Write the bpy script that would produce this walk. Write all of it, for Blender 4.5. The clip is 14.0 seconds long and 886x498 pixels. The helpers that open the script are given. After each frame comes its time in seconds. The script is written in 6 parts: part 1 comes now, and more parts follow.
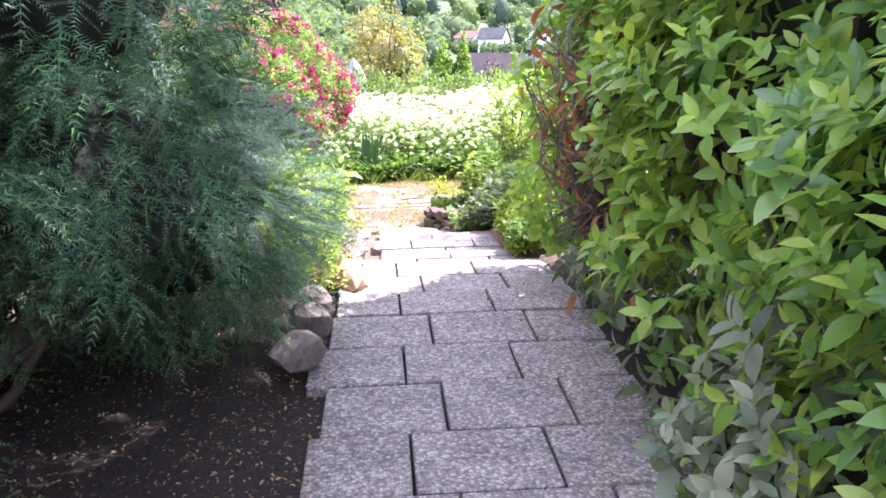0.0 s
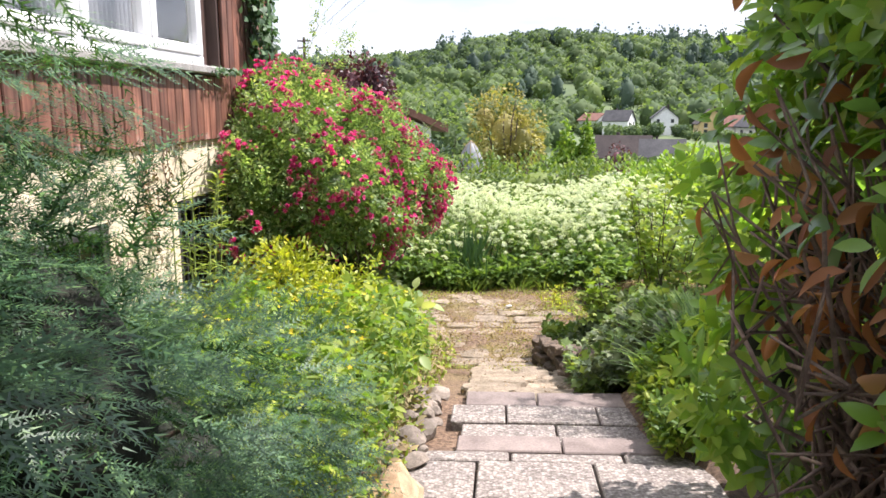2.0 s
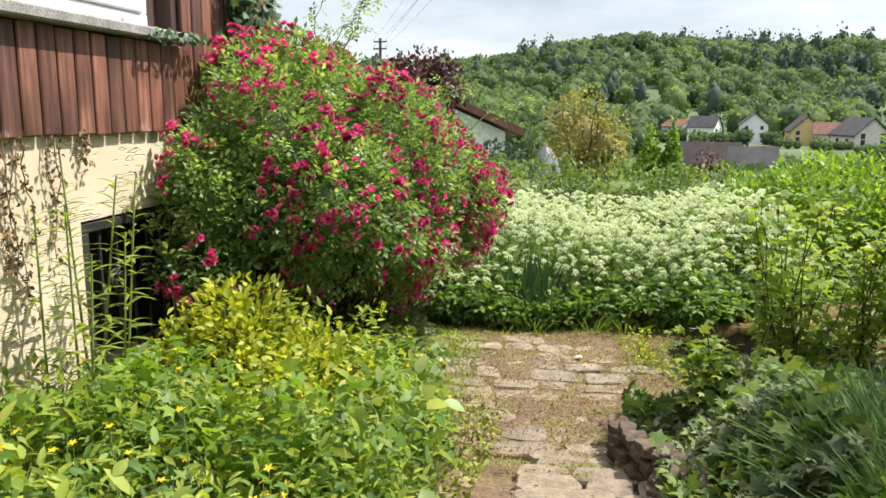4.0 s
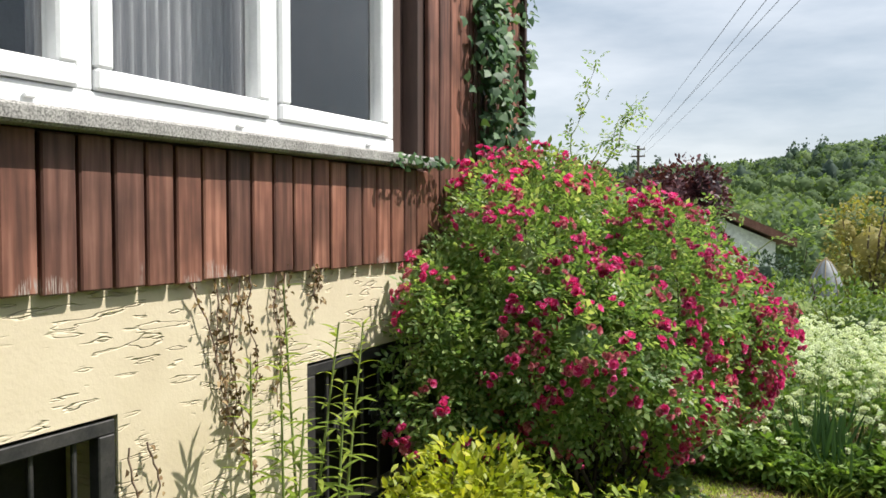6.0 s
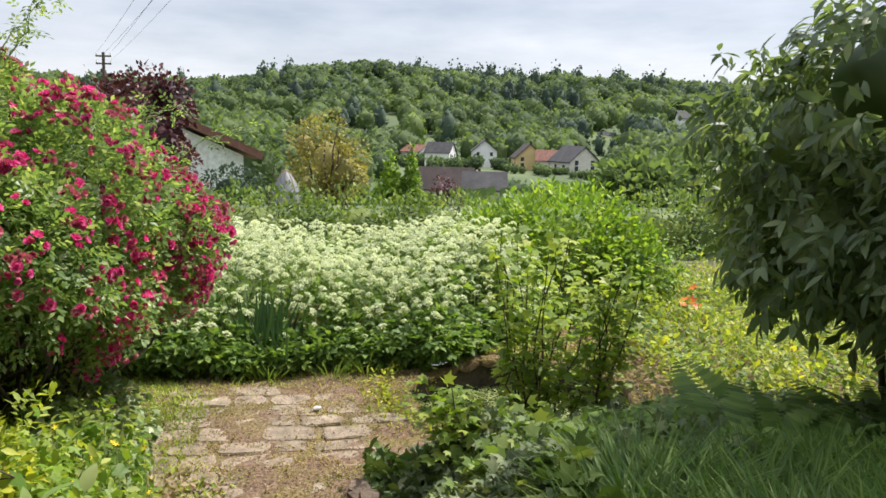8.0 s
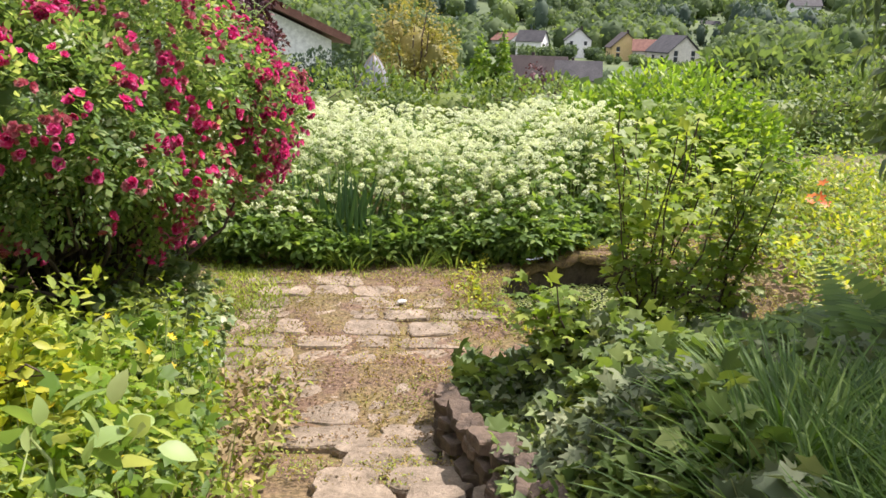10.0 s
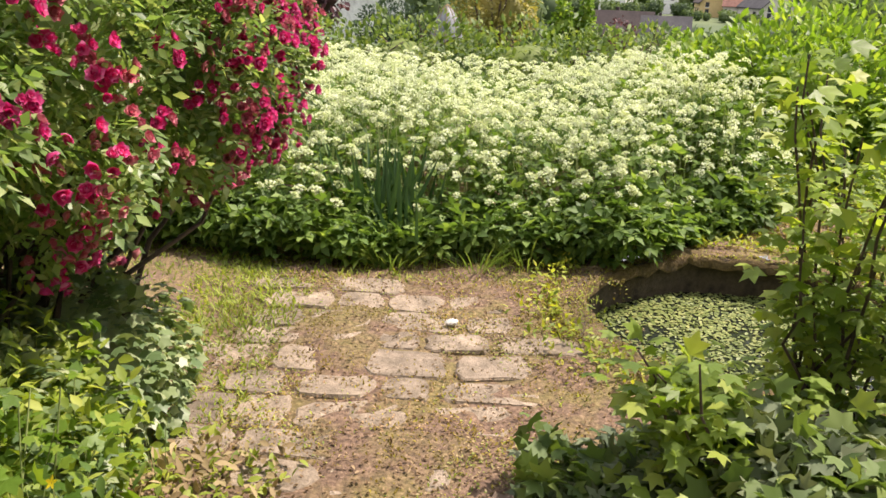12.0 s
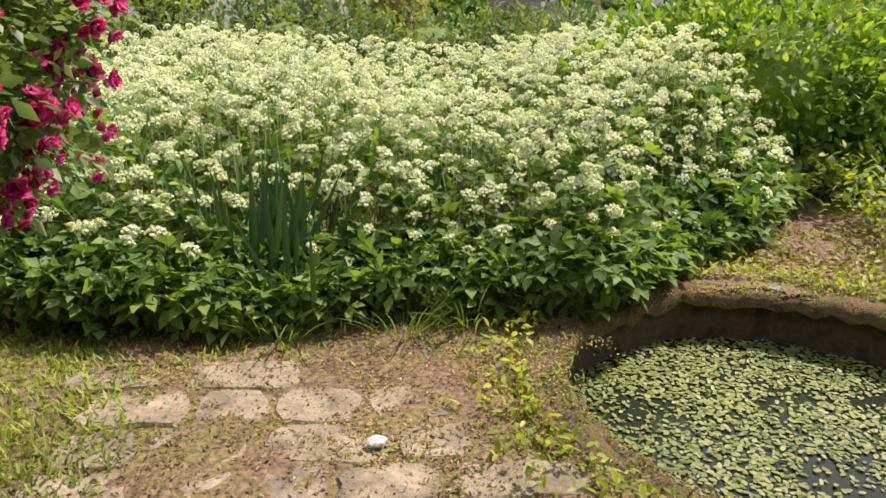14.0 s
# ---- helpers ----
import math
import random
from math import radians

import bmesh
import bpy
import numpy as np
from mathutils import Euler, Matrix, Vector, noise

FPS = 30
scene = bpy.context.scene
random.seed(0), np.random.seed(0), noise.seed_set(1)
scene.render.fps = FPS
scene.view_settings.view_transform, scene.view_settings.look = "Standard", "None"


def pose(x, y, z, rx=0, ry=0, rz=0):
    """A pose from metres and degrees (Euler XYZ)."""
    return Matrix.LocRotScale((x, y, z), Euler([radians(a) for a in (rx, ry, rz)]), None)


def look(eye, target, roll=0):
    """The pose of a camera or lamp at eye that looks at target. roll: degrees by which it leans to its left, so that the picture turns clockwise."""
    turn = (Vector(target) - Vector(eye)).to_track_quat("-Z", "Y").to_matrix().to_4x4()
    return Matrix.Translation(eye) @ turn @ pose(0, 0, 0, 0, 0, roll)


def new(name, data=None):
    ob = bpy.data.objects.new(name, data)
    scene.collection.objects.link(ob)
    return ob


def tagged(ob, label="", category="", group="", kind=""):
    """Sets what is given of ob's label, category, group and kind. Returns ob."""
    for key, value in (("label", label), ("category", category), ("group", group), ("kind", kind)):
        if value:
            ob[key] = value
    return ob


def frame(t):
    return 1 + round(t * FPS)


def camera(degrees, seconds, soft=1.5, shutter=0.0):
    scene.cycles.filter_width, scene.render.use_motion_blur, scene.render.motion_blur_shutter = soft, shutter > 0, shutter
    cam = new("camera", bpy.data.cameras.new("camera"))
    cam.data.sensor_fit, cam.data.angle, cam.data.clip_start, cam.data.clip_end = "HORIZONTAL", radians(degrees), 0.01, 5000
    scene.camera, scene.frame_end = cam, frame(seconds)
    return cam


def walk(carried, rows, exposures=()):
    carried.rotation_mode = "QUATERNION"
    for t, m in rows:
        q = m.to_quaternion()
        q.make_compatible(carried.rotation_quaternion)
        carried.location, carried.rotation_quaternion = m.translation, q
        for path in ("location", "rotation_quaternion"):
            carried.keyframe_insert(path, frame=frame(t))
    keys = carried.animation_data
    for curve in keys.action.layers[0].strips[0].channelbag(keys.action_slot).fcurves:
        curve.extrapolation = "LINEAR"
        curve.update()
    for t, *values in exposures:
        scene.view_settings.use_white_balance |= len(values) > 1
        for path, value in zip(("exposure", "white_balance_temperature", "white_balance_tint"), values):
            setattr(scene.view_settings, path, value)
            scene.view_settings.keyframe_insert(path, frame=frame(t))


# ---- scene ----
# camera and its walk
cam = camera(57.6, 14.0, soft=1.6)
METRES, EYE, TILT, LEAN, TURN = 8.2, 1.415, 0.0, 0.0, -4.3
ROWS = [
    (0, -0.0018, 0.0244, 0.0000, -0.18, -15.74, 0.65),
    (0.5, 0.0023, 0.0806, -0.0020, 3.81, -14.61, 0.87),
    (1, 0.0054, 0.1367, -0.0005, 6.11, -12.87, 0.92),
    (1.5, 0.0054, 0.1926, 0.0000, 7.5, -11.14, 0.87),
    (2, 0.0025, 0.2492, -0.0037, 8.47, -10.08, 0.57),
    (4.5, -0.0094, 0.5027, -0.0175, 17.99, -9.44, 0.62),
    (5.0, -0.0261, 0.5237, -0.012, 24.97, -7.03, 1.33),
    (5.5, -0.0341, 0.5277, -0.0049, 32.87, -4.05, 0.97),
    (6.0, -0.0333, 0.5313, -0.004, 31.92, -2.32, -0.03),
    (6.5, -0.0277, 0.5355, -0.006, 22.2, -2.66, -0.58),
    (7.0, -0.0182, 0.5381, -0.008, 10.31, -4.15, -0.83),
    (7.5, -0.0074, 0.5369, -0.0103, 0.9, -5.9, -1.0),
    (8.0, -0.0033, 0.5355, -0.0141, -3.89, -7.94, -1.14),
    (8.5, -0.0088, 0.5362, -0.0196, -4.12, -10.26, -1.37),
    (9.0, -0.0112, 0.5461, -0.0234, -1.91, -12.6, -1.58),
    (11.5, -0.0056, 0.7304, -0.0494, 6.21, -17.99, -1.06),
    (12.0, -0.0116, 0.7709, -0.0542, 7.84, -18.72, -1.29),
    (12.5, -0.0159, 0.808, -0.0598, 8.81, -19.11, -1.51),
    (13.0, -0.029, 0.8537, -0.0697, 8.5, -19.17, -1.43),
    (13.5, -0.0353, 0.8957, -0.0743, 5.94, -19.15, -1.1),
    (14.0, -0.0382, 0.9368, -0.0785, 0.08, -19.2, -0.93),
]
EXPOSURES = [(0.0, 2.6, 5600, 36), (0.5, 2.58, 5600, 35), (1.0, 2.35, 5700, 31), (2.2, 1.4, 6350, 18), (4.3, 1.1, 6500, 11), (5.0, 0.98, 6350, 10), (7.5, 0.9, 6500, 13), (9.0, 1.22, 6350, 20), (11.5, 1.2, 6900, 23), (13.0, 1.03, 6950, 23), (14.0, 0.93, 6950, 21)]
walk(cam, [(t, pose(0, 0, EYE, TILT, LEAN, TURN) @ pose(METRES * x, METRES * y, METRES * z, 90 + pitch, roll, yaw)) for t, x, y, z, yaw, pitch, roll in ROWS], EXPOSURES)

# world and sun
SUN_AZ, SUN_EL = 24.0, 57.0     # degrees from +x towards +y, and above the horizon
world = bpy.data.worlds.new("sky")
scene.world = world
world.use_nodes = True
wn, wl = world.node_tree.nodes, world.node_tree.links
wn.clear()
w_out, w_bg, w_sky = wn.new("ShaderNodeOutputWorld"), wn.new("ShaderNodeBackground"), wn.new("ShaderNodeTexSky")
w_sky.sky_type, w_sky.sun_disc = "NISHITA", False
w_sky.sun_elevation, w_sky.sun_rotation = radians(SUN_EL), radians(90 - SUN_AZ)
w_sky.air_density, w_sky.dust_density = 1.0, 1.0
w_co, w_map, w_noise, w_ramp, w_mix = wn.new("ShaderNodeTexCoord"), wn.new("ShaderNodeMapping"), wn.new("ShaderNodeTexNoise"), wn.new("ShaderNodeValToRGB"), wn.new("ShaderNodeMix")
w_map.inputs["Scale"].default_value = (1.6, 1.6, 7.0)
w_map.inputs["Location"].default_value = (0.3, 0.2, 0.5)
w_noise.inputs["Scale"].default_value, w_noise.inputs["Detail"].default_value, w_noise.inputs["Roughness"].default_value = 1.7, 7.0, 0.55
w_ramp.color_ramp.elements[0].position, w_ramp.color_ramp.elements[1].position = 0.34, 0.68
w_ramp.color_ramp.elements[0].color, w_ramp.color_ramp.elements[1].color = (0.36, 0.41, 0.46, 1), (0.68, 0.7, 0.72, 1)
w_scale = wn.new("ShaderNodeVectorMath")
w_scale.operation = "SCALE"
w_sep, w_lift = wn.new("ShaderNodeSeparateXYZ"), wn.new("ShaderNodeMapRange")     # clouds are brighter overhead than near the horizon
w_lift.inputs["From Min"].default_value, w_lift.inputs["From Max"].default_value = 0.2, 0.9
w_lift.inputs["To Min"].default_value, w_lift.inputs["To Max"].default_value = 7.2, 15.0
wl.new(w_co.outputs["Generated"], w_sep.inputs["Vector"])
wl.new(w_sep.outputs["Z"], w_lift.inputs["Value"])
wl.new(w_lift.outputs["Result"], w_scale.inputs["Scale"])
w_mix.data_type = "RGBA"
w_mix.inputs["Factor"].default_value = 0.82
wl.new(w_co.outputs["Generated"], w_map.inputs["Vector"])
wl.new(w_map.outputs["Vector"], w_noise.inputs["Vector"])
wl.new(w_noise.outputs["Fac"], w_ramp.inputs["Fac"])
wl.new(w_ramp.outputs["Color"], w_scale.inputs[0])
wl.new(w_scale.outputs["Vector"], w_mix.inputs["B"])
wl.new(w_sky.outputs["Color"], w_mix.inputs["A"])
wl.new(w_mix.outputs["Result"], w_bg.inputs["Color"])
wl.new(w_bg.outputs["Background"], w_out.inputs["Surface"])
w_bg.inputs["Strength"].default_value = 0.1
sun_data = bpy.data.lights.new("sun", "SUN")
sun_data.energy, sun_data.angle, sun_data.color = 3.7, radians(0.6), (1.0, 0.95, 0.86)
sun = new("sun", sun_data)
sun_dir = Vector((math.cos(radians(SUN_EL)) * math.cos(radians(SUN_AZ)), math.cos(radians(SUN_EL)) * math.sin(radians(SUN_AZ)), math.sin(radians(SUN_EL))))
sun.matrix_world = look(sun_dir * 40, (0, 0, 0))

# ---------- materials ----------
rng = np.random.default_rng(7)


def mat_base(name):
    m = bpy.data.materials.new(name)
    m.use_nodes = True
    nt = m.node_tree
    return m, nt.nodes, nt.links, nt.nodes["Principled BSDF"]


def ramp_node(nodes, stops):
    r = nodes.new("ShaderNodeValToRGB")
    els = r.color_ramp.elements
    while len(els) < len(stops):
        els.new(0.5)
    for e, (p, c) in zip(els, stops):
        e.position, e.color = p, (*c, 1)
    return r


def noise_node(nodes, links, scale, detail=4.0, rough=0.55, coords="Object", stretch=None):
    co, nz = nodes.new("ShaderNodeTexCoord"), nodes.new("ShaderNodeTexNoise")
    nz.inputs["Scale"].default_value, nz.inputs["Detail"].default_value, nz.inputs["Roughness"].default_value = scale, detail, rough
    if stretch:
        mp = nodes.new("ShaderNodeMapping")
        mp.inputs["Scale"].default_value = stretch
        links.new(co.outputs[coords], mp.inputs["Vector"])
        links.new(mp.outputs["Vector"], nz.inputs["Vector"])
    elif coords == "World":
        links.new(nodes.new("ShaderNodeNewGeometry").outputs["Position"], nz.inputs["Vector"])
    else:
        links.new(co.outputs[coords], nz.inputs["Vector"])
    return nz


def mix_colour(nodes, links, fac, a, b, mode="MIX"):
    mx = nodes.new("ShaderNodeMix")
    mx.data_type, mx.blend_type = "RGBA", mode
    for key, val in (("Factor", fac), ("A", a), ("B", b)):
        sock = mx.inputs[key]
        if isinstance(val, (int, float)):
            sock.default_value = val
        elif isinstance(val, tuple):
            sock.default_value = (*val, 1)
        else:
            links.new(val, sock)
    return mx.outputs["Result"]


def bump(nodes, links, height, strength, distance, bsdf):
    b = nodes.new("ShaderNodeBump")
    b.inputs["Strength"].default_value, b.inputs["Distance"].default_value = strength, distance
    links.new(height, b.inputs["Height"])
    links.new(b.outputs["Normal"], bsdf.inputs["Normal"])


def leaf_mat(name, stops, rough=0.5, through_light=0.35, patch=1.5, tint=None, glow=(1.25, 1.25, 0.6)):
    """Leaves: each one its own shade, with larger patches of tint, and some light passing through."""
    m, n, l, p = mat_base(name)
    geo = n.new("ShaderNodeNewGeometry")
    r = ramp_node(n, stops)
    l.new(geo.outputs["Random Per Island"], r.inputs["Fac"])
    nz = noise_node(n, l, patch, 3.0)
    dark = ramp_node(n, [(0.3, (0.62, 0.66, 0.6)), (0.7, (1.15, 1.1, 1.0) if tint is None else tint)])
    l.new(nz.outputs["Fac"], dark.inputs["Fac"])
    col = mix_colour(n, l, 1.0, r.outputs["Color"], dark.outputs["Color"], "MULTIPLY")
    l.new(col, p.inputs["Base Color"])
    p.inputs["Roughness"].default_value = rough
    tr, mx, out = n.new("ShaderNodeBsdfTranslucent"), n.new("ShaderNodeMixShader"), n["Material Output"]
    warm = mix_colour(n, l, 1.0, col, glow, "MULTIPLY")
    l.new(warm, tr.inputs["Color"])
    mx.inputs["Fac"].default_value = through_light
    l.new(p.outputs["BSDF"], mx.inputs[1])
    l.new(tr.outputs["BSDF"], mx.inputs[2])
    l.new(mx.outputs["Shader"], out.inputs["Surface"])
    return m


def rough_mat(name, a, b, scale=8.0, rough=0.9, bump_scale=60.0, bump_amount=0.4, bump_dist=0.004, c=None, random_tint=0.0, stretch=None, metal=0.0, spots=None):
    """Mineral, wooden or painted surface: two tones of stain, a fine grain and a relief."""
    m, n, l, p = mat_base(name)
    where = "World" if random_tint else "Object"
    nz = noise_node(n, l, scale, 6.0, 0.6, coords=where, stretch=stretch)
    r = ramp_node(n, [(0.32, a), (0.68, b)] if c is None else [(0.28, a), (0.5, b), (0.72, c)])
    l.new(nz.outputs["Fac"], r.inputs["Fac"])
    fine = noise_node(n, l, bump_scale, 5.0, 0.7, coords=where, stretch=stretch)
    fr = ramp_node(n, [(0.3, (0.72, 0.72, 0.72)), (0.7, (1.2, 1.2, 1.2))] if spots is None else spots)
    l.new(fine.outputs["Fac"], fr.inputs["Fac"])
    col = mix_colour(n, l, 1.0, r.outputs["Color"], fr.outputs["Color"], "MULTIPLY")
    if random_tint:
        oi = n.new("ShaderNodeObjectInfo")
        rr = ramp_node(n, [(0.0, (1 - random_tint,) * 3), (1.0, (1 + random_tint, 1 + random_tint * 0.9, 1 + random_tint * 0.75))])
        l.new(oi.outputs["Random"], rr.inputs["Fac"])
        col = mix_colour(n, l, 1.0, col, rr.outputs["Color"], "MULTIPLY")
    l.new(col, p.inputs["Base Color"])
    p.inputs["Roughness"].default_value, p.inputs["Metallic"].default_value = rough, metal
    bump(n, l, fine.outputs["Fac"], bump_amount, bump_dist, p)
    return m


M_YEW = leaf_mat("yew_needles", [(0.0, (0.034, 0.088, 0.05)), (0.7, (0.07, 0.165, 0.08)), (1.0, (0.2, 0.36, 0.13))], 0.5, 0.32, patch=2.5)
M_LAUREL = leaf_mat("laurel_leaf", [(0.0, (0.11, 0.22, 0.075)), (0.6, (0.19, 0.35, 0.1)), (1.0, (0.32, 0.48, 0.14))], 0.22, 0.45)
M_LAUREL_BRIGHT = leaf_mat("bright_laurel_leaf", [(0.0, (0.2, 0.38, 0.07)), (0.6, (0.32, 0.5, 0.09)), (1.0, (0.46, 0.58, 0.12))], 0.35, 0.5)
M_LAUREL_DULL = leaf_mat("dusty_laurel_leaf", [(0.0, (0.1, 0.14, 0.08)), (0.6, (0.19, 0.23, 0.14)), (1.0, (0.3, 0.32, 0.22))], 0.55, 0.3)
M_DUSTY = leaf_mat("dusty_bank_leaf", [(0.0, (0.08, 0.12, 0.055)), (0.6, (0.14, 0.185, 0.095)), (1.0, (0.27, 0.31, 0.18))], 0.7, 0.25)
M_SAPLING = leaf_mat("fresh_sapling_leaf", [(0.0, (0.17, 0.29, 0.09)), (0.6, (0.28, 0.39, 0.14)), (1.0, (0.42, 0.46, 0.22))], 0.5, 0.4)
M_LAUREL_DARK = leaf_mat("dark_evergreen_leaf", [(0.0, (0.11, 0.17, 0.085)), (0.7, (0.19, 0.27, 0.13)), (1.0, (0.3, 0.37, 0.19))], 0.45, 0.5)
M_DEAD = leaf_mat("dead_leaf", [(0.0, (0.3, 0.11, 0.055)), (0.5, (0.52, 0.21, 0.1)), (1.0, (0.66, 0.36, 0.2))], 0.6, 0.35)
M_ROSE_LEAF = leaf_mat("rose_leaf", [(0.0, (0.13, 0.23, 0.085)), (0.6, (0.23, 0.36, 0.135)), (1.0, (0.46, 0.55, 0.29))], 0.42, 0.52, tint=(1.2, 1.12, 0.95))
M_ROSE = leaf_mat("rose_petal", [(0.0, (0.72, 0.025, 0.18)), (0.6, (0.83, 0.085, 0.33)), (1.0, (0.88, 0.3, 0.52))], 0.6, 0.45, tint=(1.1, 1.1, 1.1), glow=(1.1, 1.0, 1.1))
M_ROSE_FADED = leaf_mat("faded_rose_petal", [(0.0, (0.55, 0.07, 0.13)), (1.0, (0.74, 0.32, 0.34))], 0.7, 0.3, tint=(1.1, 1.1, 1.1), glow=(1.1, 1.0, 1.1))
M_HERB = leaf_mat("herb_leaf", [(0.0, (0.085, 0.16, 0.04)), (0.6, (0.155, 0.27, 0.06)), (1.0, (0.27, 0.39, 0.1))], 0.6, 0.45)
M_WEED = leaf_mat("weed_leaf", [(0.0, (0.17, 0.25, 0.03)), (0.6, (0.31, 0.4, 0.055)), (1.0, (0.46, 0.52, 0.1))], 0.6, 0.45)
M_GOLD = leaf_mat("golden_leaf", [(0.0, (0.27, 0.34, 0.03)), (0.6, (0.44, 0.49, 0.045)), (1.0, (0.6, 0.58, 0.07))], 0.5, 0.45)
M_SHRUB = leaf_mat("bright_shrub_leaf", [(0.0, (0.1, 0.2, 0.025)), (0.6, (0.2, 0.34, 0.04)), (1.0, (0.36, 0.48, 0.07))], 0.5, 0.5)
M_HEDGE = leaf_mat("hedge_leaf", [(0.0, (0.085, 0.15, 0.04)), (0.6, (0.16, 0.25, 0.06)), (1.0, (0.28, 0.35, 0.09))], 0.6, 0.4)
M_GRASS = leaf_mat("grass_blade", [(0.0, (0.055, 0.13, 0.018)), (0.6, (0.1, 0.205, 0.028)), (1.0, (0.19, 0.3, 0.05))], 0.6, 0.45)
M_STRAW = leaf_mat("dry_stalk", [(0.0, (0.2, 0.14, 0.07)), (1.0, (0.42, 0.33, 0.18))], 0.8, 0.15)
M_LITTER = leaf_mat("leaf_litter", [(0.0, (0.1, 0.065, 0.035)), (0.6, (0.22, 0.14, 0.08)), (1.0, (0.42, 0.31, 0.19))], 0.9, 0.2)
M_IVY = leaf_mat("ivy_leaf", [(0.0, (0.03, 0.08, 0.03)), (0.6, (0.06, 0.14, 0.05)), (1.0, (0.13, 0.23, 0.09))], 0.55, 0.25)
M_IVY_PALE = leaf_mat("pale_ivy_leaf", [(0.0, (0.1, 0.17, 0.07)), (0.6, (0.2, 0.28, 0.13)), (1.0, (0.38, 0.44, 0.26))], 0.45, 0.3)
M_PURPLE = leaf_mat("purple_leaf", [(0.0, (0.04, 0.012, 0.02)), (0.6, (0.09, 0.025, 0.035)), (1.0, (0.16, 0.05, 0.06))], 0.5, 0.25)
M_UMBEL = leaf_mat("white_floret", [(0.0, (0.7, 0.77, 0.52)), (0.5, (0.84, 0.88, 0.68)), (1.0, (0.9, 0.92, 0.8))], 0.7, 0.3, tint=(1.0, 1.0, 1.0))
M_PAD = leaf_mat("floating_leaf", [(0.0, (0.1, 0.14, 0.03)), (0.6, (0.18, 0.23, 0.06)), (1.0, (0.3, 0.32, 0.11))], 0.55, 0.1)
M_YELLOW = leaf_mat("yellow_petal", [(0.0, (0.7, 0.5, 0.01)), (1.0, (0.8, 0.65, 0.03))], 0.5, 0.3)
M_POPPY = leaf_mat("orange_petal", [(0.0, (0.75, 0.13, 0.01)), (1.0, (0.8, 0.22, 0.02))], 0.5, 0.3)
# far trees: distance haze is put into the colour as a blue-grey shift
M_TREE = leaf_mat("hazed_broadleaf_crown", [(0.0, (0.07, 0.118, 0.066)), (0.6, (0.1, 0.16, 0.084)), (1.0, (0.145, 0.21, 0.105))], 0.85, 0.5, patch=0.02, tint=(1.6, 1.45, 1.0))
M_CONIFER = leaf_mat("conifer_crown", [(0.0, (0.04, 0.075, 0.055)), (1.0, (0.075, 0.12, 0.08))], 0.85, 0.25, patch=0.02)
M_TREE_YELLOW = leaf_mat("yellowing_crown", [(0.0, (0.17, 0.17, 0.04)), (0.6, (0.3, 0.28, 0.08)), (1.0, (0.42, 0.36, 0.12))], 0.6, 0.4)
M_CURRANT = leaf_mat("currant_leaf", [(0.0, (0.15, 0.25, 0.035)), (0.6, (0.28, 0.4, 0.06)), (1.0, (0.44, 0.52, 0.1))], 0.5, 0.5)
M_MOSS = leaf_mat("moss", [(0.0, (0.14, 0.11, 0.02)), (0.6, (0.28, 0.22, 0.04)), (1.0, (0.42, 0.36, 0.07))], 0.9, 0.35)
# twig tone taken near black: shade inside yew and hedge put into the colour
M_INNER_SHADE = rough_mat("shaded_inner_twigs", (0.008, 0.011, 0.007), (0.022, 0.024, 0.015), 14, 0.95, 60, 0.8)
M_BARK = rough_mat("bark", (0.05, 0.035, 0.025), (0.14, 0.1, 0.07), 12, 0.95, 90, 0.7)
M_STEM = rough_mat("green_stem", (0.16, 0.21, 0.06), (0.26, 0.32, 0.1), 20, 0.7, 90, 0.2)
M_TWIG = rough_mat("dead_twig", (0.13, 0.08, 0.06), (0.3, 0.21, 0.16), 20, 0.9, 90, 0.3)


def slab_mat():
    """Washed concrete: pebbles of many tones set in a grey-brown paste, with darker damp stains."""
    m, n, l, p = mat_base("washed_concrete")
    co, vo = n.new("ShaderNodeTexCoord"), n.new("ShaderNodeTexVoronoi")
    vo.inputs["Scale"].default_value = 78.0
    oi, add = n.new("ShaderNodeObjectInfo"), n.new("ShaderNodeVectorMath")
    add.operation = "ADD"
    l.new(co.outputs["Object"], add.inputs[0])
    l.new(oi.outputs["Random"], add.inputs[1])
    l.new(add.outputs["Vector"], vo.inputs["Vector"])
    sepc = n.new("ShaderNodeSeparateColor")
    l.new(vo.outputs["Color"], sepc.inputs["Color"])
    tone = ramp_node(n, [(0.0, (0.16, 0.14, 0.127)), (0.35, (0.25, 0.222, 0.203)), (0.7, (0.33, 0.297, 0.272)), (1.0, (0.47, 0.435, 0.4))])
    l.new(sepc.outputs["Red"], tone.inputs["Fac"])
    gap = ramp_node(n, [(0.25, (1, 1, 1)), (0.75, (0.6, 0.57, 0.55))])
    l.new(vo.outputs["Distance"], gap.inputs["Fac"])
    col = mix_colour(n, l, 1.0, tone.outputs["Color"], gap.outputs["Color"], "MULTIPLY")
    st = noise_node(n, l, 4.0, 5)
    sr = ramp_node(n, [(0.3, (0.72, 0.7, 0.7)), (0.7, (1.12, 1.1, 1.06))])
    l.new(st.outputs["Fac"], sr.inputs["Fac"])
    col = mix_colour(n, l, 1.0, col, sr.outputs["Color"], "MULTIPLY")
    l.new(col, p.inputs["Base Color"])
    p.inputs["Roughness"].default_value = 0.85
    bump(n, l, vo.outputs["Distance"], 0.35, -0.005, p)
    return m


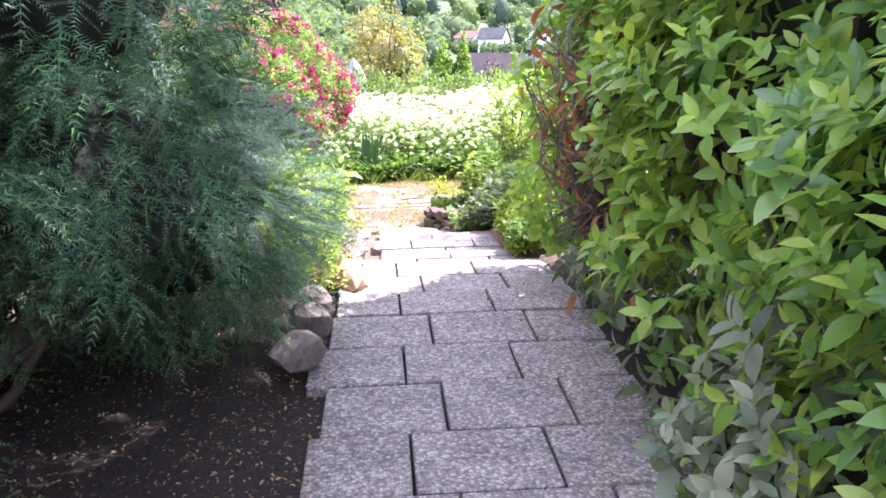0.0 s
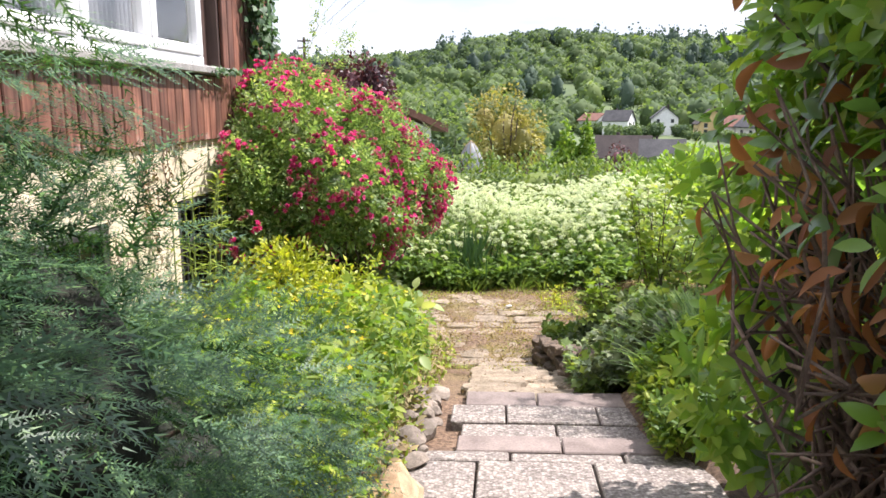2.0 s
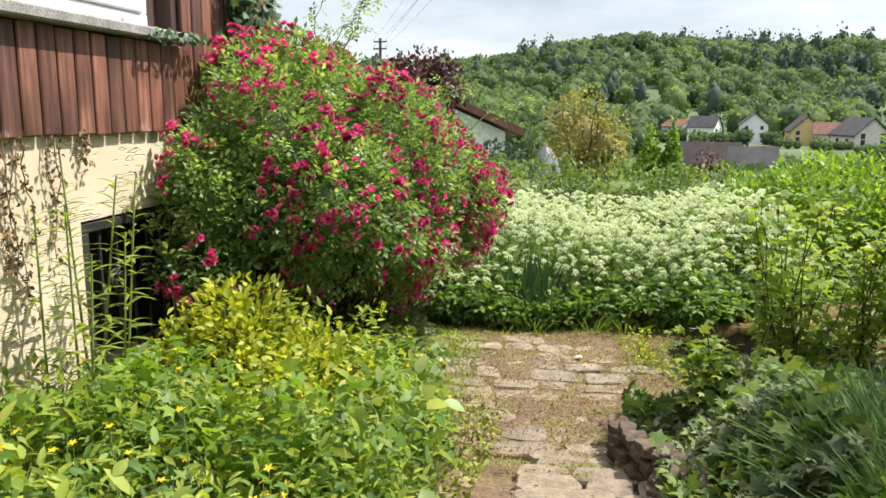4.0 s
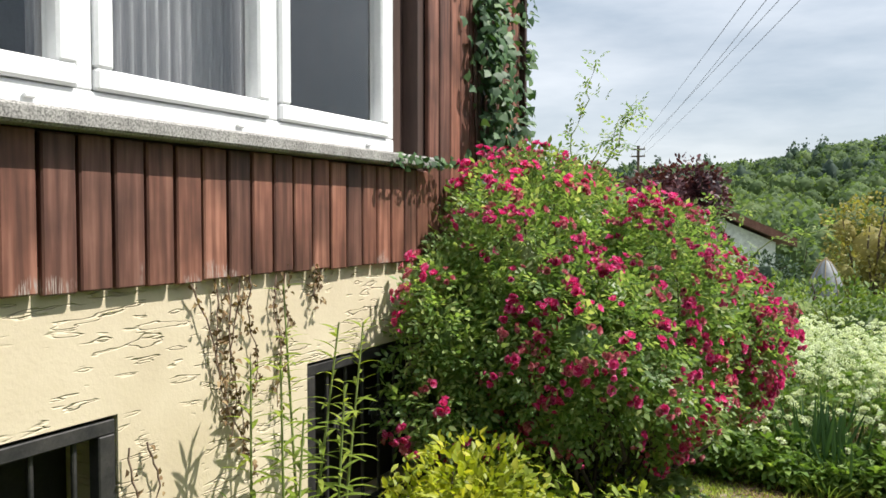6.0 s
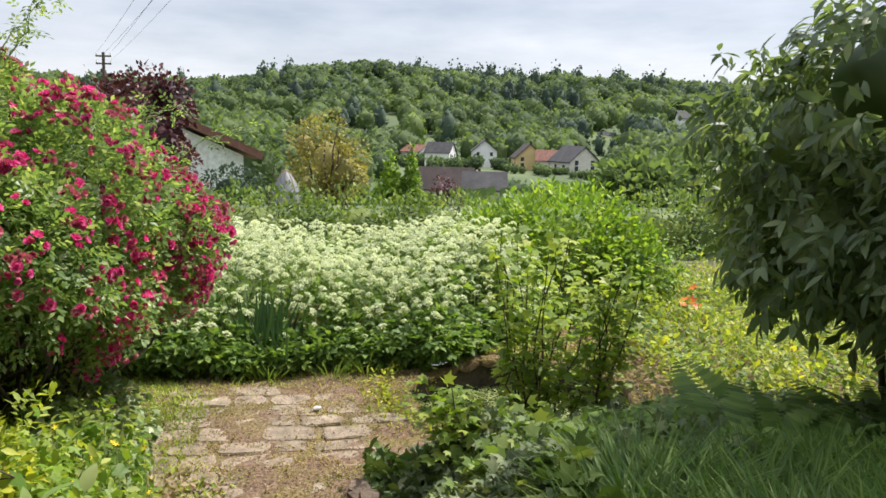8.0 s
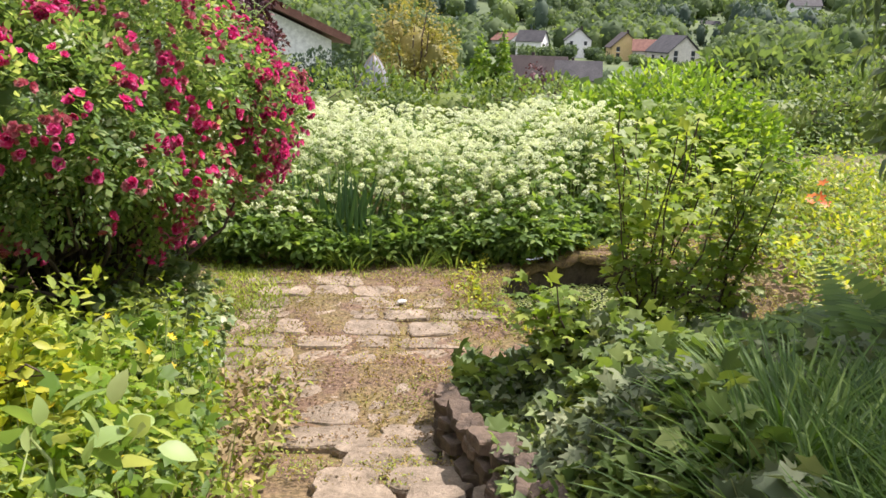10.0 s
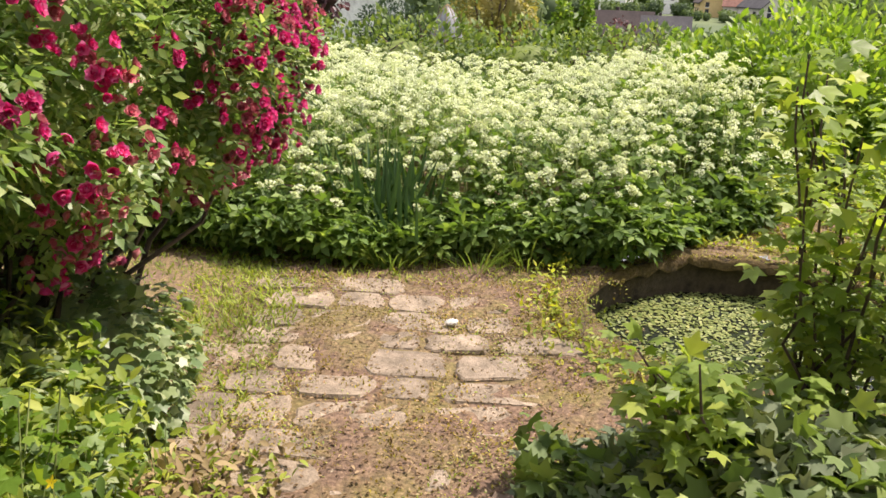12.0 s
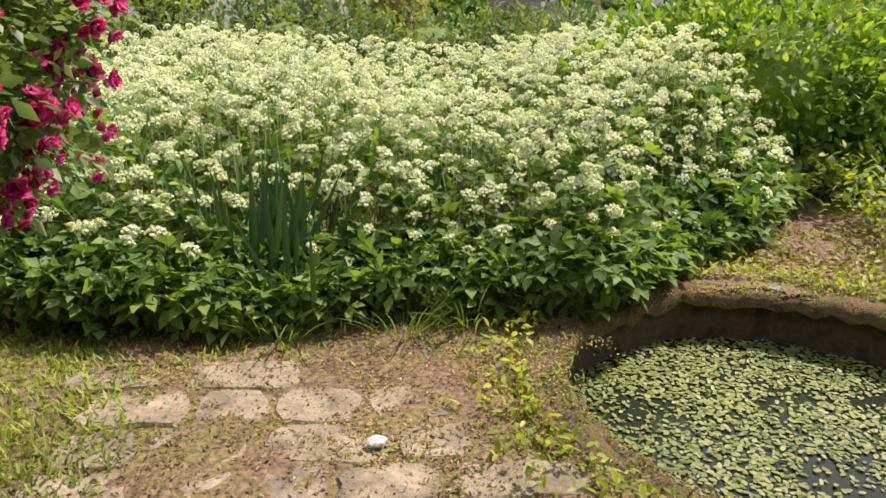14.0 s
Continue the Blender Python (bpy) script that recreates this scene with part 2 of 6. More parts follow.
M_SLAB = slab_mat()
M_KERB = rough_mat("kerb_concrete", (0.14, 0.11, 0.1), (0.25, 0.205, 0.185), 6, 0.9, 90, 0.4, random_tint=0.1)
M_FLAG = rough_mat("sandstone_flag", (0.12, 0.094, 0.063), (0.25, 0.2, 0.142), 9, 0.92, 60, 0.9, 0.01, c=(0.37, 0.3, 0.22), random_tint=0.12)
M_ROCK = rough_mat("field_stone", (0.12, 0.1, 0.08), (0.3, 0.25, 0.21), 7, 0.92, 50, 0.7, 0.008, random_tint=0.2)
M_WALL_STONE = rough_mat("brown_wall_stone", (0.06, 0.045, 0.033), (0.17, 0.125, 0.09), 9, 0.95, 60, 0.9, 0.01, random_tint=0.25)
M_ROCK_WARM = rough_mat("ochre_stone", (0.32, 0.2, 0.11), (0.55, 0.38, 0.24), 7, 0.9, 50, 0.6, 0.008)
M_WHITE_STONE = rough_mat("white_pebble", (0.42, 0.4, 0.35), (0.62, 0.6, 0.55), 9, 0.7, 60, 0.2)


def board_mat():
    """Brown stained softwood: long grain, knots of darker stain, paint worn to pale wood near the lower ends."""
    m, n, l, p = mat_base("brown_stained_board")
    oi, co, add = n.new("ShaderNodeObjectInfo"), n.new("ShaderNodeTexCoord"), n.new("ShaderNodeVectorMath")
    add.operation = "MULTIPLY_ADD"
    add.inputs[1].default_value = (1, 1, 1)
    spread_out = n.new("ShaderNodeVectorMath")
    spread_out.operation = "SCALE"
    spread_out.inputs[0].default_value = (3.0, 7.0, 9.0)
    l.new(oi.outputs["Random"], spread_out.inputs["Scale"])
    l.new(co.outputs["Object"], add.inputs[0])
    l.new(spread_out.outputs["Vector"], add.inputs[2])
    mp = n.new("ShaderNodeMapping")
    mp.inputs["Scale"].default_value = (14, 14, 0.9)
    l.new(add.outputs["Vector"], mp.inputs["Vector"])
    grain, stain, flake = n.new("ShaderNodeTexNoise"), n.new("ShaderNodeTexNoise"), n.new("ShaderNodeTexNoise")
    grain.inputs["Scale"].default_value, grain.inputs["Detail"].default_value = 3.0, 6.0
    l.new(mp.outputs["Vector"], grain.inputs["Vector"])
    stain.inputs["Scale"].default_value, stain.inputs["Detail"].default_value = 4.0, 5.0
    l.new(add.outputs["Vector"], stain.inputs["Vector"])
    flake.inputs["Scale"].default_value, flake.inputs["Detail"].default_value = 22.0, 5.0
    l.new(mp.outputs["Vector"], flake.inputs["Vector"])
    r = ramp_node(n, [(0.3, (0.095, 0.041, 0.029)), (0.5, (0.18, 0.08, 0.057)), (0.72, (0.3, 0.155, 0.115))])
    l.new(grain.outputs["Fac"], r.inputs["Fac"])
    sr = ramp_node(n, [(0.32, (0.5, 0.48, 0.47)), (0.66, (1.15, 1.12, 1.1))])
    l.new(stain.outputs["Fac"], sr.inputs["Fac"])
    col = mix_colour(n, l, 1.0, r.outputs["Color"], sr.outputs["Color"], "MULTIPLY")
    rr = ramp_node(n, [(0.0, (0.7, 0.68, 0.68)), (1.0, (1.35, 1.25, 1.15))])
    l.new(oi.outputs["Random"], rr.inputs["Fac"])
    col = mix_colour(n, l, 1.0, col, rr.outputs["Color"], "MULTIPLY")
    sep, low = n.new("ShaderNodeSeparateXYZ"), n.new("ShaderNodeMapRange")
    l.new(co.outputs["Object"], sep.inputs["Vector"])
    low.inputs["From Min"].default_value, low.inputs["From Max"].default_value = 0.16, 0.02
    low.inputs["To Max"].default_value = 0.2
    l.new(sep.outputs["Z"], low.inputs["Value"])
    worn = n.new("ShaderNodeMath")
    worn.operation = "MULTIPLY_ADD"
    worn.inputs[1].default_value = 1.0
    l.new(stain.outputs["Fac"], worn.inputs[0])
    l.new(low.outputs["Result"], worn.inputs[2])
    wr = ramp_node(n, [(0.76, (0, 0, 0)), (0.82, (1, 1, 1))])
    l.new(worn.outputs["Value"], wr.inputs["Fac"])
    fl = ramp_node(n, [(0.5, (0, 0, 0)), (0.56, (1, 1, 1))])
    l.new(flake.outputs["Fac"], fl.inputs["Fac"])
    bare = mix_colour(n, l, 1.0, wr.outputs["Color"], fl.outputs["Color"], "MULTIPLY")
    col = mix_colour(n, l, bare, col, (0.36, 0.3, 0.27))
    l.new(col, p.inputs["Base Color"])
    p.inputs["Roughness"].default_value = 0.62
    bump(n, l, grain.outputs["Fac"], 0.35, 0.003, p)
    return m


M_BOARD = board_mat()
M_BOARD_DARK = rough_mat("dark_stained_board", (0.035, 0.018, 0.014), (0.08, 0.045, 0.035), 4.0, 0.65, 24, 0.3, 0.003, stretch=(1.6, 1.6, 0.16))
M_UPVC = rough_mat("white_window_plastic", (0.74, 0.75, 0.76), (0.84, 0.85, 0.86), 3, 0.35, 60, 0.03, spots=[(0.3, (0.96,) * 3), (0.7, (1.03,) * 3)])
M_SILL = rough_mat("terrazzo_sill", (0.22, 0.21, 0.2), (0.36, 0.35, 0.33), 8, 0.8, 160, 0.4, 0.002, spots=[(0.38, (0.35,) * 3), (0.5, (0.95,) * 3), (0.66, (1.5,) * 3)])
M_IRON = rough_mat("dark_iron", (0.03, 0.03, 0.032), (0.075, 0.07, 0.068), 12, 0.55, 80, 0.3, metal=0.4)
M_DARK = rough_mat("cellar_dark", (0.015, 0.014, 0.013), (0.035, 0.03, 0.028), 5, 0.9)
M_PONDWALL = rough_mat("pond_concrete", (0.02, 0.016, 0.01), (0.085, 0.065, 0.042), 9, 0.95, 45, 0.8, 0.01, c=(0.04, 0.03, 0.014))
M_PLASTER = rough_mat("white_plaster", (0.7, 0.7, 0.68), (0.8, 0.8, 0.78), 0.6, 0.9, 6, 0.2)
M_CREAM = rough_mat("cream_plaster", (0.6, 0.45, 0.2), (0.68, 0.52, 0.26), 0.6, 0.9, 6, 0.2)
M_PALE = rough_mat("pale_plaster", (0.62, 0.58, 0.5), (0.72, 0.68, 0.6), 0.6, 0.9, 6, 0.2)
M_TILE_RED = rough_mat("red_roof_tile", (0.13, 0.055, 0.038), (0.23, 0.11, 0.08), 1.5, 0.85, 9, 0.5, 0.03)
M_TILE_GREY = rough_mat("grey_roof_tile", (0.035, 0.035, 0.038), (0.07, 0.068, 0.07), 1.0, 0.85, 9, 0.5, 0.03)
M_TILE_BROWN = rough_mat("brown_roof_tile", (0.03, 0.021, 0.019), (0.055, 0.04, 0.035), 1.0, 0.85, 9, 0.5, 0.03)
M_GLASSDARK = rough_mat("far_window", (0.03, 0.035, 0.04), (0.06, 0.065, 0.07), 1.0, 0.2)
M_FILM = rough_mat("greenhouse_film", (0.13, 0.14, 0.15), (0.2, 0.21, 0.22), 2, 0.5, 10, 0.2)
M_CURTAIN = rough_mat("net_curtain", (0.14, 0.14, 0.15), (0.2, 0.2, 0.21), 3, 0.9, 30, 0.3, stretch=(6, 6, 0.2))
M_ROOM = rough_mat("room_plaster", (0.28, 0.28, 0.28), (0.34, 0.34, 0.34), 2, 0.9)


def stucco():
    m, n, l, p = mat_base("cream_stucco")
    nz = noise_node(n, l, 2.2, 5)
    r = ramp_node(n, [(0.3, (0.55, 0.465, 0.325)), (0.7, (0.67, 0.585, 0.435))])
    l.new(nz.outputs["Fac"], r.inputs["Fac"])
    l.new(r.outputs["Color"], p.inputs["Base Color"])
    p.inputs["Roughness"].default_value = 0.95
    # short, level trowel grooves in a grainy plaster
    groove = noise_node(n, l, 5.0, 2.0, 0.4, stretch=(1.0, 1.5, 9.0))
    gr = ramp_node(n, [(0.56, (1, 1, 1)), (0.61, (0.25, 0.25, 0.25)), (0.66, (1, 1, 1))])
    l.new(groove.outputs["Fac"], gr.inputs["Fac"])
    breaks = noise_node(n, l, 3.3, 2.0, 0.5)
    br = ramp_node(n, [(0.46, (0, 0, 0)), (0.54, (1, 1, 1))])
    l.new(breaks.outputs["Fac"], br.inputs["Fac"])
    grain = noise_node(n, l, 70, 3)
    h = mix_colour(n, l, br.outputs["Color"], (1.0, 1.0, 1.0), gr.outputs["Color"])
    h2 = mix_colour(n, l, 0.12, h, grain.outputs["Fac"])
    bump(n, l, h2, 0.9, 0.012, p)
    return m


def glass(name):
    m, n, l, p = mat_base(name)
    p.inputs["Base Color"].default_value = (0.9, 0.93, 0.93, 1)
    p.inputs["Roughness"].default_value = 0.02
    p.inputs["Transmission Weight"].default_value = 1.0
    p.inputs["IOR"].default_value = 1.5
    return m


def water():
    m, n, l, p = mat_base("pond_water")
    p.inputs["Base Color"].default_value = (0.02, 0.025, 0.018, 1)
    p.inputs["Roughness"].default_value = 0.03
    p.inputs["IOR"].default_value = 1.33
    nz = noise_node(n, l, 5, 2)
    bump(n, l, nz.outputs["Fac"], 0.06, 0.01, p)
    return m


def ground_mat():
    m, n, l, p = mat_base("garden_ground")
    geo, sep = n.new("ShaderNodeNewGeometry"), n.new("ShaderNodeSeparateXYZ")
    l.new(geo.outputs["Position"], sep.inputs["Vector"])
    fine, mid = noise_node(n, l, 45, 6, 0.65), noise_node(n, l, 3.2, 5, 0.6)
    soil = ramp_node(n, [(0.3, (0.055, 0.034, 0.022)), (0.5, (0.14, 0.088, 0.055)), (0.72, (0.3, 0.2, 0.13))])
    l.new(fine.outputs["Fac"], soil.inputs["Fac"])
    moss = ramp_node(n, [(0.35, (0.09, 0.085, 0.02)), (0.65, (0.24, 0.2, 0.05))])
    l.new(fine.outputs["Fac"], moss.inputs["Fac"])
    pick = ramp_node(n, [(0.44, (0, 0, 0)), (0.6, (1, 1, 1))])
    l.new(mid.outputs["Fac"], pick.inputs["Fac"])
    mossy = n.new("ShaderNodeMapRange")
    mossy.inputs["From Min"].default_value, mossy.inputs["From Max"].default_value, mossy.inputs["To Max"].default_value = 6.5, 8.5, 0.6
    l.new(sep.outputs["Y"], mossy.inputs["Value"])
    amount = n.new("ShaderNodeMath")
    amount.operation = "MULTIPLY"
    l.new(pick.outputs["Color"], amount.inputs[0])
    l.new(mossy.outputs["Result"], amount.inputs[1])
    near = mix_colour(n, l, amount.outputs["Value"], soil.outputs["Color"], moss.outputs["Color"])
    # dark soil under yew and hedge, blackened further by shade put into its colour
    shaded_soil = n.new("ShaderNodeMapRange")
    shaded_soil.inputs["From Min"].default_value, shaded_soil.inputs["From Max"].default_value, shaded_soil.inputs["To Min"].default_value = 4.6, 5.6, 0.12
    l.new(sep.outputs["Y"], shaded_soil.inputs["Value"])
    near = mix_colour(n, l, 1.0, near, shaded_soil.outputs["Result"], "MULTIPLY")
    meadow_n = noise_node(n, l, 0.03, 6, 0.6)
    meadow = ramp_node(n, [(0.35, (0.045, 0.075, 0.03)), (0.65, (0.1, 0.135, 0.05))])
    l.new(meadow_n.outputs["Fac"], meadow.inputs["Fac"])
    far = n.new("ShaderNodeMapRange")
    far.inputs["From Min"].default_value, far.inputs["From Max"].default_value = 14.0, 19.0
    l.new(sep.outputs["Y"], far.inputs["Value"])
    col = mix_colour(n, l, far.outputs["Result"], near, meadow.outputs["Color"])
    l.new(col, p.inputs["Base Color"])
    p.inputs["Roughness"].default_value = 0.95
    bump(n, l, fine.outputs["Fac"], 0.8, 0.012, p)
    return m


M_RIM = rough_mat("mossy_rim", (0.05, 0.035, 0.018), (0.17, 0.12, 0.045), 16, 0.95, 70, 1.0, 0.02, c=(0.1, 0.065, 0.035))
M_STUCCO, M_GLASS, M_WATER, M_GROUND = stucco(), glass("window_glass"), water(), ground_mat()

# ---------- mesh helpers ----------
def raw_mesh(name, verts, tris, material, smooth=False):
    """A mesh from arrays of places and triangles."""
    me = bpy.data.meshes.new(name)
    verts, tris = np.asarray(verts, np.float32), np.asarray(tris, np.int32)
    me.vertices.add(len(verts))
    me.vertices.foreach_set("co", verts.ravel())
    me.loops.add(tris.size)
    me.loops.foreach_set("vertex_index", tris.ravel())
    me.polygons.add(len(tris))
    me.polygons.foreach_set("loop_start", np.arange(0, tris.size, 3, dtype=np.int32))
    me.polygons.foreach_set("loop_total", np.full(len(tris), 3, np.int32))
    if smooth:
        me.polygons.foreach_set("use_smooth", np.ones(len(tris), bool))
    me.update(calc_edges=True)
    me.validate()
    me.materials.append(material)
    return me


def thing(name, label, category, at=(0, 0, 0), group="", kind=""):
    ob = new(name)
    ob.location = at
    ob.empty_display_size = 0.1
    return tagged(ob, label, category, group, kind)


def under(ob, parent, label=""):
    """Hang ob, whose mesh is in world places, under its thing."""
    ob.parent = parent
    if parent.parent is None:
        ob.matrix_parent_inverse = Matrix.Translation(-parent.location)
    return tagged(ob, label)


def part(name, bm, material, parent, label="", smooth=False):
    me = bpy.data.meshes.new(name)
    bm.to_mesh(me)
    bm.free()
    me.materials.append(material)
    if smooth:
        me.polygons.foreach_set("use_smooth", np.ones(len(me.polygons), bool))
    return under(new(name, me), parent, label)


def part_mesh(name, me, parent, label="", kind=""):
    return tagged(under(new(name, me), parent, label), kind=kind)


def part_each(name, pieces, material, parent, label="", smooth=True):
    """One object for each piece: a cane, a twig, a blade."""
    return [part_mesh(name, raw_mesh(name, V, F, material, smooth), parent, label) for V, F in pieces]


def box(bm, lo, hi, bevel=0.0):
    """A box from corner lo to corner hi, its edges eased."""
    lo, hi = Vector(lo), Vector(hi)
    made = bmesh.ops.create_cube(bm, size=1.0, matrix=Matrix.Translation((lo + hi) / 2) @ Matrix.Diagonal((*(hi - lo), 1)))
    if bevel:
        edges = list({e for v in made["verts"] for e in v.link_edges})
        bmesh.ops.bevel(bm, geom=edges, offset=bevel, segments=1, affect="EDGES")
    return bm


def boxed(lo, hi, bevel=0.0):
    return box(bmesh.new(), lo, hi, bevel)


def tube(points, radii, sides=5):
    """Places and triangles of a tapered tube along points."""
    P = np.asarray(points, float)
    n = len(P)
    T = np.gradient(P, axis=0)
    T /= np.linalg.norm(T, axis=1, keepdims=True) + 1e-9
    ref = np.where(np.abs(T[:, 2:3]) > 0.9, np.array([[1.0, 0, 0]]), np.array([[0, 0, 1.0]]))
    A = np.cross(T, ref)
    A /= np.linalg.norm(A, axis=1, keepdims=True) + 1e-9
    B = np.cross(T, A)
    ang = np.arange(sides) * 2 * np.pi / sides
    R = np.broadcast_to(np.asarray(radii, float), (n,))
    V = P[:, None] + R[:, None, None] * (np.cos(ang)[None, :, None] * A[:, None] + np.sin(ang)[None, :, None] * B[:, None])
    i, j = np.meshgrid(np.arange(n - 1), np.arange(sides), indexing="ij")
    a, b = i * sides + j, i * sides + (j + 1) % sides
    F = np.concatenate([np.stack([a, b, b + sides], -1).reshape(-1, 3), np.stack([a, b + sides, a + sides], -1).reshape(-1, 3)])
    return V.reshape(-1, 3), F


def merge(pieces):
    V, F, k = [], [], 0
    for v, f in pieces:
        V.append(v)
        F.append(np.asarray(f) + k)
        k += len(v)
    return np.concatenate(V), np.concatenate(F)


def leaf(length=1.0, width=0.4, fold=0.15, droop=0.15, rows=4):
    """A leaf along +y, folded at its midrib and drooping to its tip; its face looks along +z."""
    V, F = [(0, 0, 0)], []
    ts = np.linspace(0, 1, rows + 2)[1:-1]
    for t in ts:
        w = width * 0.5 * math.sin(math.pi * t ** 0.85) ** 0.8
        z = -droop * t * t
        V += [(-w, t, z + fold * w * 2), (0, t, z), (w, t, z + fold * w * 2)]
    V.append((0, 1, -droop))
    F += [(0, 2, 1), (0, 3, 2)]
    for i in range(rows - 1):
        a, b = 1 + 3 * i, 4 + 3 * i
        F += [(a, a + 1, b + 1), (a, b + 1, b), (a + 1, a + 2, b + 2), (a + 1, b + 2, b + 1)]
    a, tip = 1 + 3 * (rows - 1), len(V) - 1
    F += [(a, a + 1, tip), (a + 1, a + 2, tip)]
    return np.array(V, float) * length, np.array(F)


def lobed(lobes=5, depth=0.4, cup=0.12):
    """A lobed leaf (ivy, currant) along +y, about 1 wide."""
    V, F = [(0, 0.12, 0)], []
    n = lobes * 2 + 1
    for i in range(n):
        a = radians(-160 + 320 * i / (n - 1))
        r = 0.55 * (1.0 if i % 2 else 1 - depth) * (1.15 - 0.35 * abs(a) / math.pi)
        V.append((r * math.sin(a), 0.35 + r * math.cos(a), -cup * r * r * 4 * (1 if i % 2 else 0.4)))
    for i in range(1, n):
        F.append((0, i + 1, i))
    return np.array(V, float), np.array(F)


def spray_of(template, places):
    """A twig that carries the template at each (along, side angle, tilt, size)."""
    out = []
    V, F = template
    for y, a, tilt, s in places:
        m = Matrix.Translation((0, y, 0)) @ Matrix.Rotation(radians(a), 4, "Z") @ Matrix.Rotation(radians(tilt), 4, "X") @ Matrix.Scale(s, 4)
        M = np.array(m)
        out.append((V @ M[:3, :3].T + M[:3, 3], F))
    return merge(out)


def frames(P, D, size, nrm=None, jitter=0.5):
    """Matrices at places P that point +y along D, with faces turned to nrm (up by default), each scaled by size."""
    n = len(P)
    D = D + rng.normal(0, jitter, (n, 3))
    D /= np.linalg.norm(D, axis=1, keepdims=True) + 1e-9
    N = np.broadcast_to(np.array([0, 0, 1.0]) if nrm is None else nrm, (n, 3)) + rng.normal(0, jitter, (n, 3))
    X = np.cross(D, N)
    X /= np.linalg.norm(X, axis=1, keepdims=True) + 1e-9
    Z = np.cross(X, D)
    s = np.broadcast_to(size, (n,))[:, None]
    M = np.zeros((n, 3, 4))
    M[:, :, 0], M[:, :, 1], M[:, :, 2], M[:, :, 3] = X * s, D * s, Z * s, P
    return M


def spread(template, M):
    """The template laid down once for each matrix of M: places and triangles."""
    V, F = template
    W = np.einsum("nij,vj->nvi", M[:, :, :3], V) + M[:, None, :, 3]
    G = F[None] + (np.arange(len(M)) * len(V))[:, None, None]
    return W.reshape(-1, 3), G.reshape(-1, 3)


def lumpy(P, freq, amount, seed=0.0):
    """Smooth pseudo-noise of places, for uneven outlines."""
    x, y, z = (P * freq).T
    return amount * (np.sin(x * 1.7 + y * 2.3 + seed) + np.sin(y * 2.9 - z * 1.9 + 2.1 * seed) + np.sin(z * 2.7 + x * 3.1 - seed)) / 3


def shell(lumps, n, depth=0.35, bumps=0.12, freq=3.0, floor=None, seed=0.0):
    """n places in the outer layer of a heap of ellipsoids (centre, radii), with the way out at each."""
    C, R = np.array([a for a, _ in lumps], float), np.array([b for _, b in lumps], float)
    w = (R[:, 0] * R[:, 1] + R[:, 1] * R[:, 2] + R[:, 0] * R[:, 2])
    P, N = np.zeros((0, 3)), np.zeros((0, 3))
    while len(P) < n:
        k = rng.choice(len(C), 2 * n, p=w / w.sum())
        d = rng.normal(size=(2 * n, 3))
        d /= np.linalg.norm(d, axis=1, keepdims=True)
        r = 1 - depth * rng.random(2 * n) ** 1.6
        q = C[k] + d * R[k] * r[:, None]
        q += d * (lumpy(C[k] + d * R[k], freq, bumps, seed))[:, None]
        inside = np.zeros(2 * n, bool)
        for c, rad in zip(C, R):
            inside |= (((q - c) / rad) ** 2).sum(1) < (1 - depth - 0.05) ** 2
        ok = ~inside
        if floor is not None:
            ok &= q[:, 2] > floor(q[:, 0], q[:, 1])
        P, N = np.concatenate([P, q[ok]]), np.concatenate([N, (d / R[k])[ok]])
    N /= np.linalg.norm(N, axis=1, keepdims=True)
    return P[:n], N[:n]


def core(lumps, scale, bumps=0.1, freq=3.0, seed=0.0, subdiv=3):
    """The dense inside of a shrub, uneven."""
    bm = bmesh.new()
    bmesh.ops.create_icosphere(bm, subdivisions=subdiv, radius=1.0)
    V = np.array([v.co for v in bm.verts])
    F = np.array([[v.index for v in f.verts] for f in bm.faces])
    bm.free()
    out = []
    for c, r in lumps:
        W = np.array(c) + V * np.array(r) * scale
        out.append((W + V * lumpy(W, freq, bumps, seed)[:, None], F))
    return merge(out)


def stone_mesh(name, material, seed, subdiv=2, rough=0.16):
    bm = bmesh.new()
    bmesh.ops.create_icosphere(bm, subdivisions=subdiv, radius=0.5)
    r = random.Random(seed)
    cuts = [(Vector((r.uniform(-1, 1), r.uniform(-1, 1), r.uniform(-1, 1))).normalized(), r.uniform(0.28, 0.42)) for _ in range(9)]
    for v in bm.verts:
        for nrm, d in cuts:
            over = v.co.dot(nrm) - d
            if over > 0:
                v.co -= nrm * over * 0.9
        v.co += v.co.normalized() * noise.noise(v.co * 4 + Vector((seed, 0, 0))) * rough * 0.3
    me = bpy.data.meshes.new(name)
    bm.to_mesh(me)
    bm.free()
    me.materials.append(material)
    return me


def flag_mesh(name, w, d, h, material, seed, ragged=0.12, square=0.82):
    """A flat stone with an uneven outline, w by d, its top at z = 0."""
    r = random.Random(seed)
    bm = bmesh.new()
    ring = []
    n = 14
    for i in range(n):
        a = 2 * math.pi * i / n
        ca, sa = math.cos(a), math.sin(a)
        k = 1 / max(abs(ca), abs(sa)) * 0.5
        k = k * square + 0.5 * (1 - square) * 1.1
        k *= 1 - ragged * r.random()
        ring.append((ca * k * w, sa * k * d))
    tops = [bm.verts.new((x * 0.94, y * 0.94, r.uniform(-0.006, 0.004))) for x, y in ring]
    mids = [bm.verts.new((x, y, -0.012)) for x, y in ring]
    lows = [bm.verts.new((x, y, -h)) for x, y in ring]
    mid = bm.verts.new((0, 0, r.uniform(-0.004, 0.006)))
    for i in range(n):
        j = (i + 1) % n
        bm.faces.new((mid, tops[i], tops[j]))
        bm.faces.new((tops[i], mids[i], mids[j], tops[j]))
        bm.faces.new((mids[i], lows[i], lows[j], mids[j]))
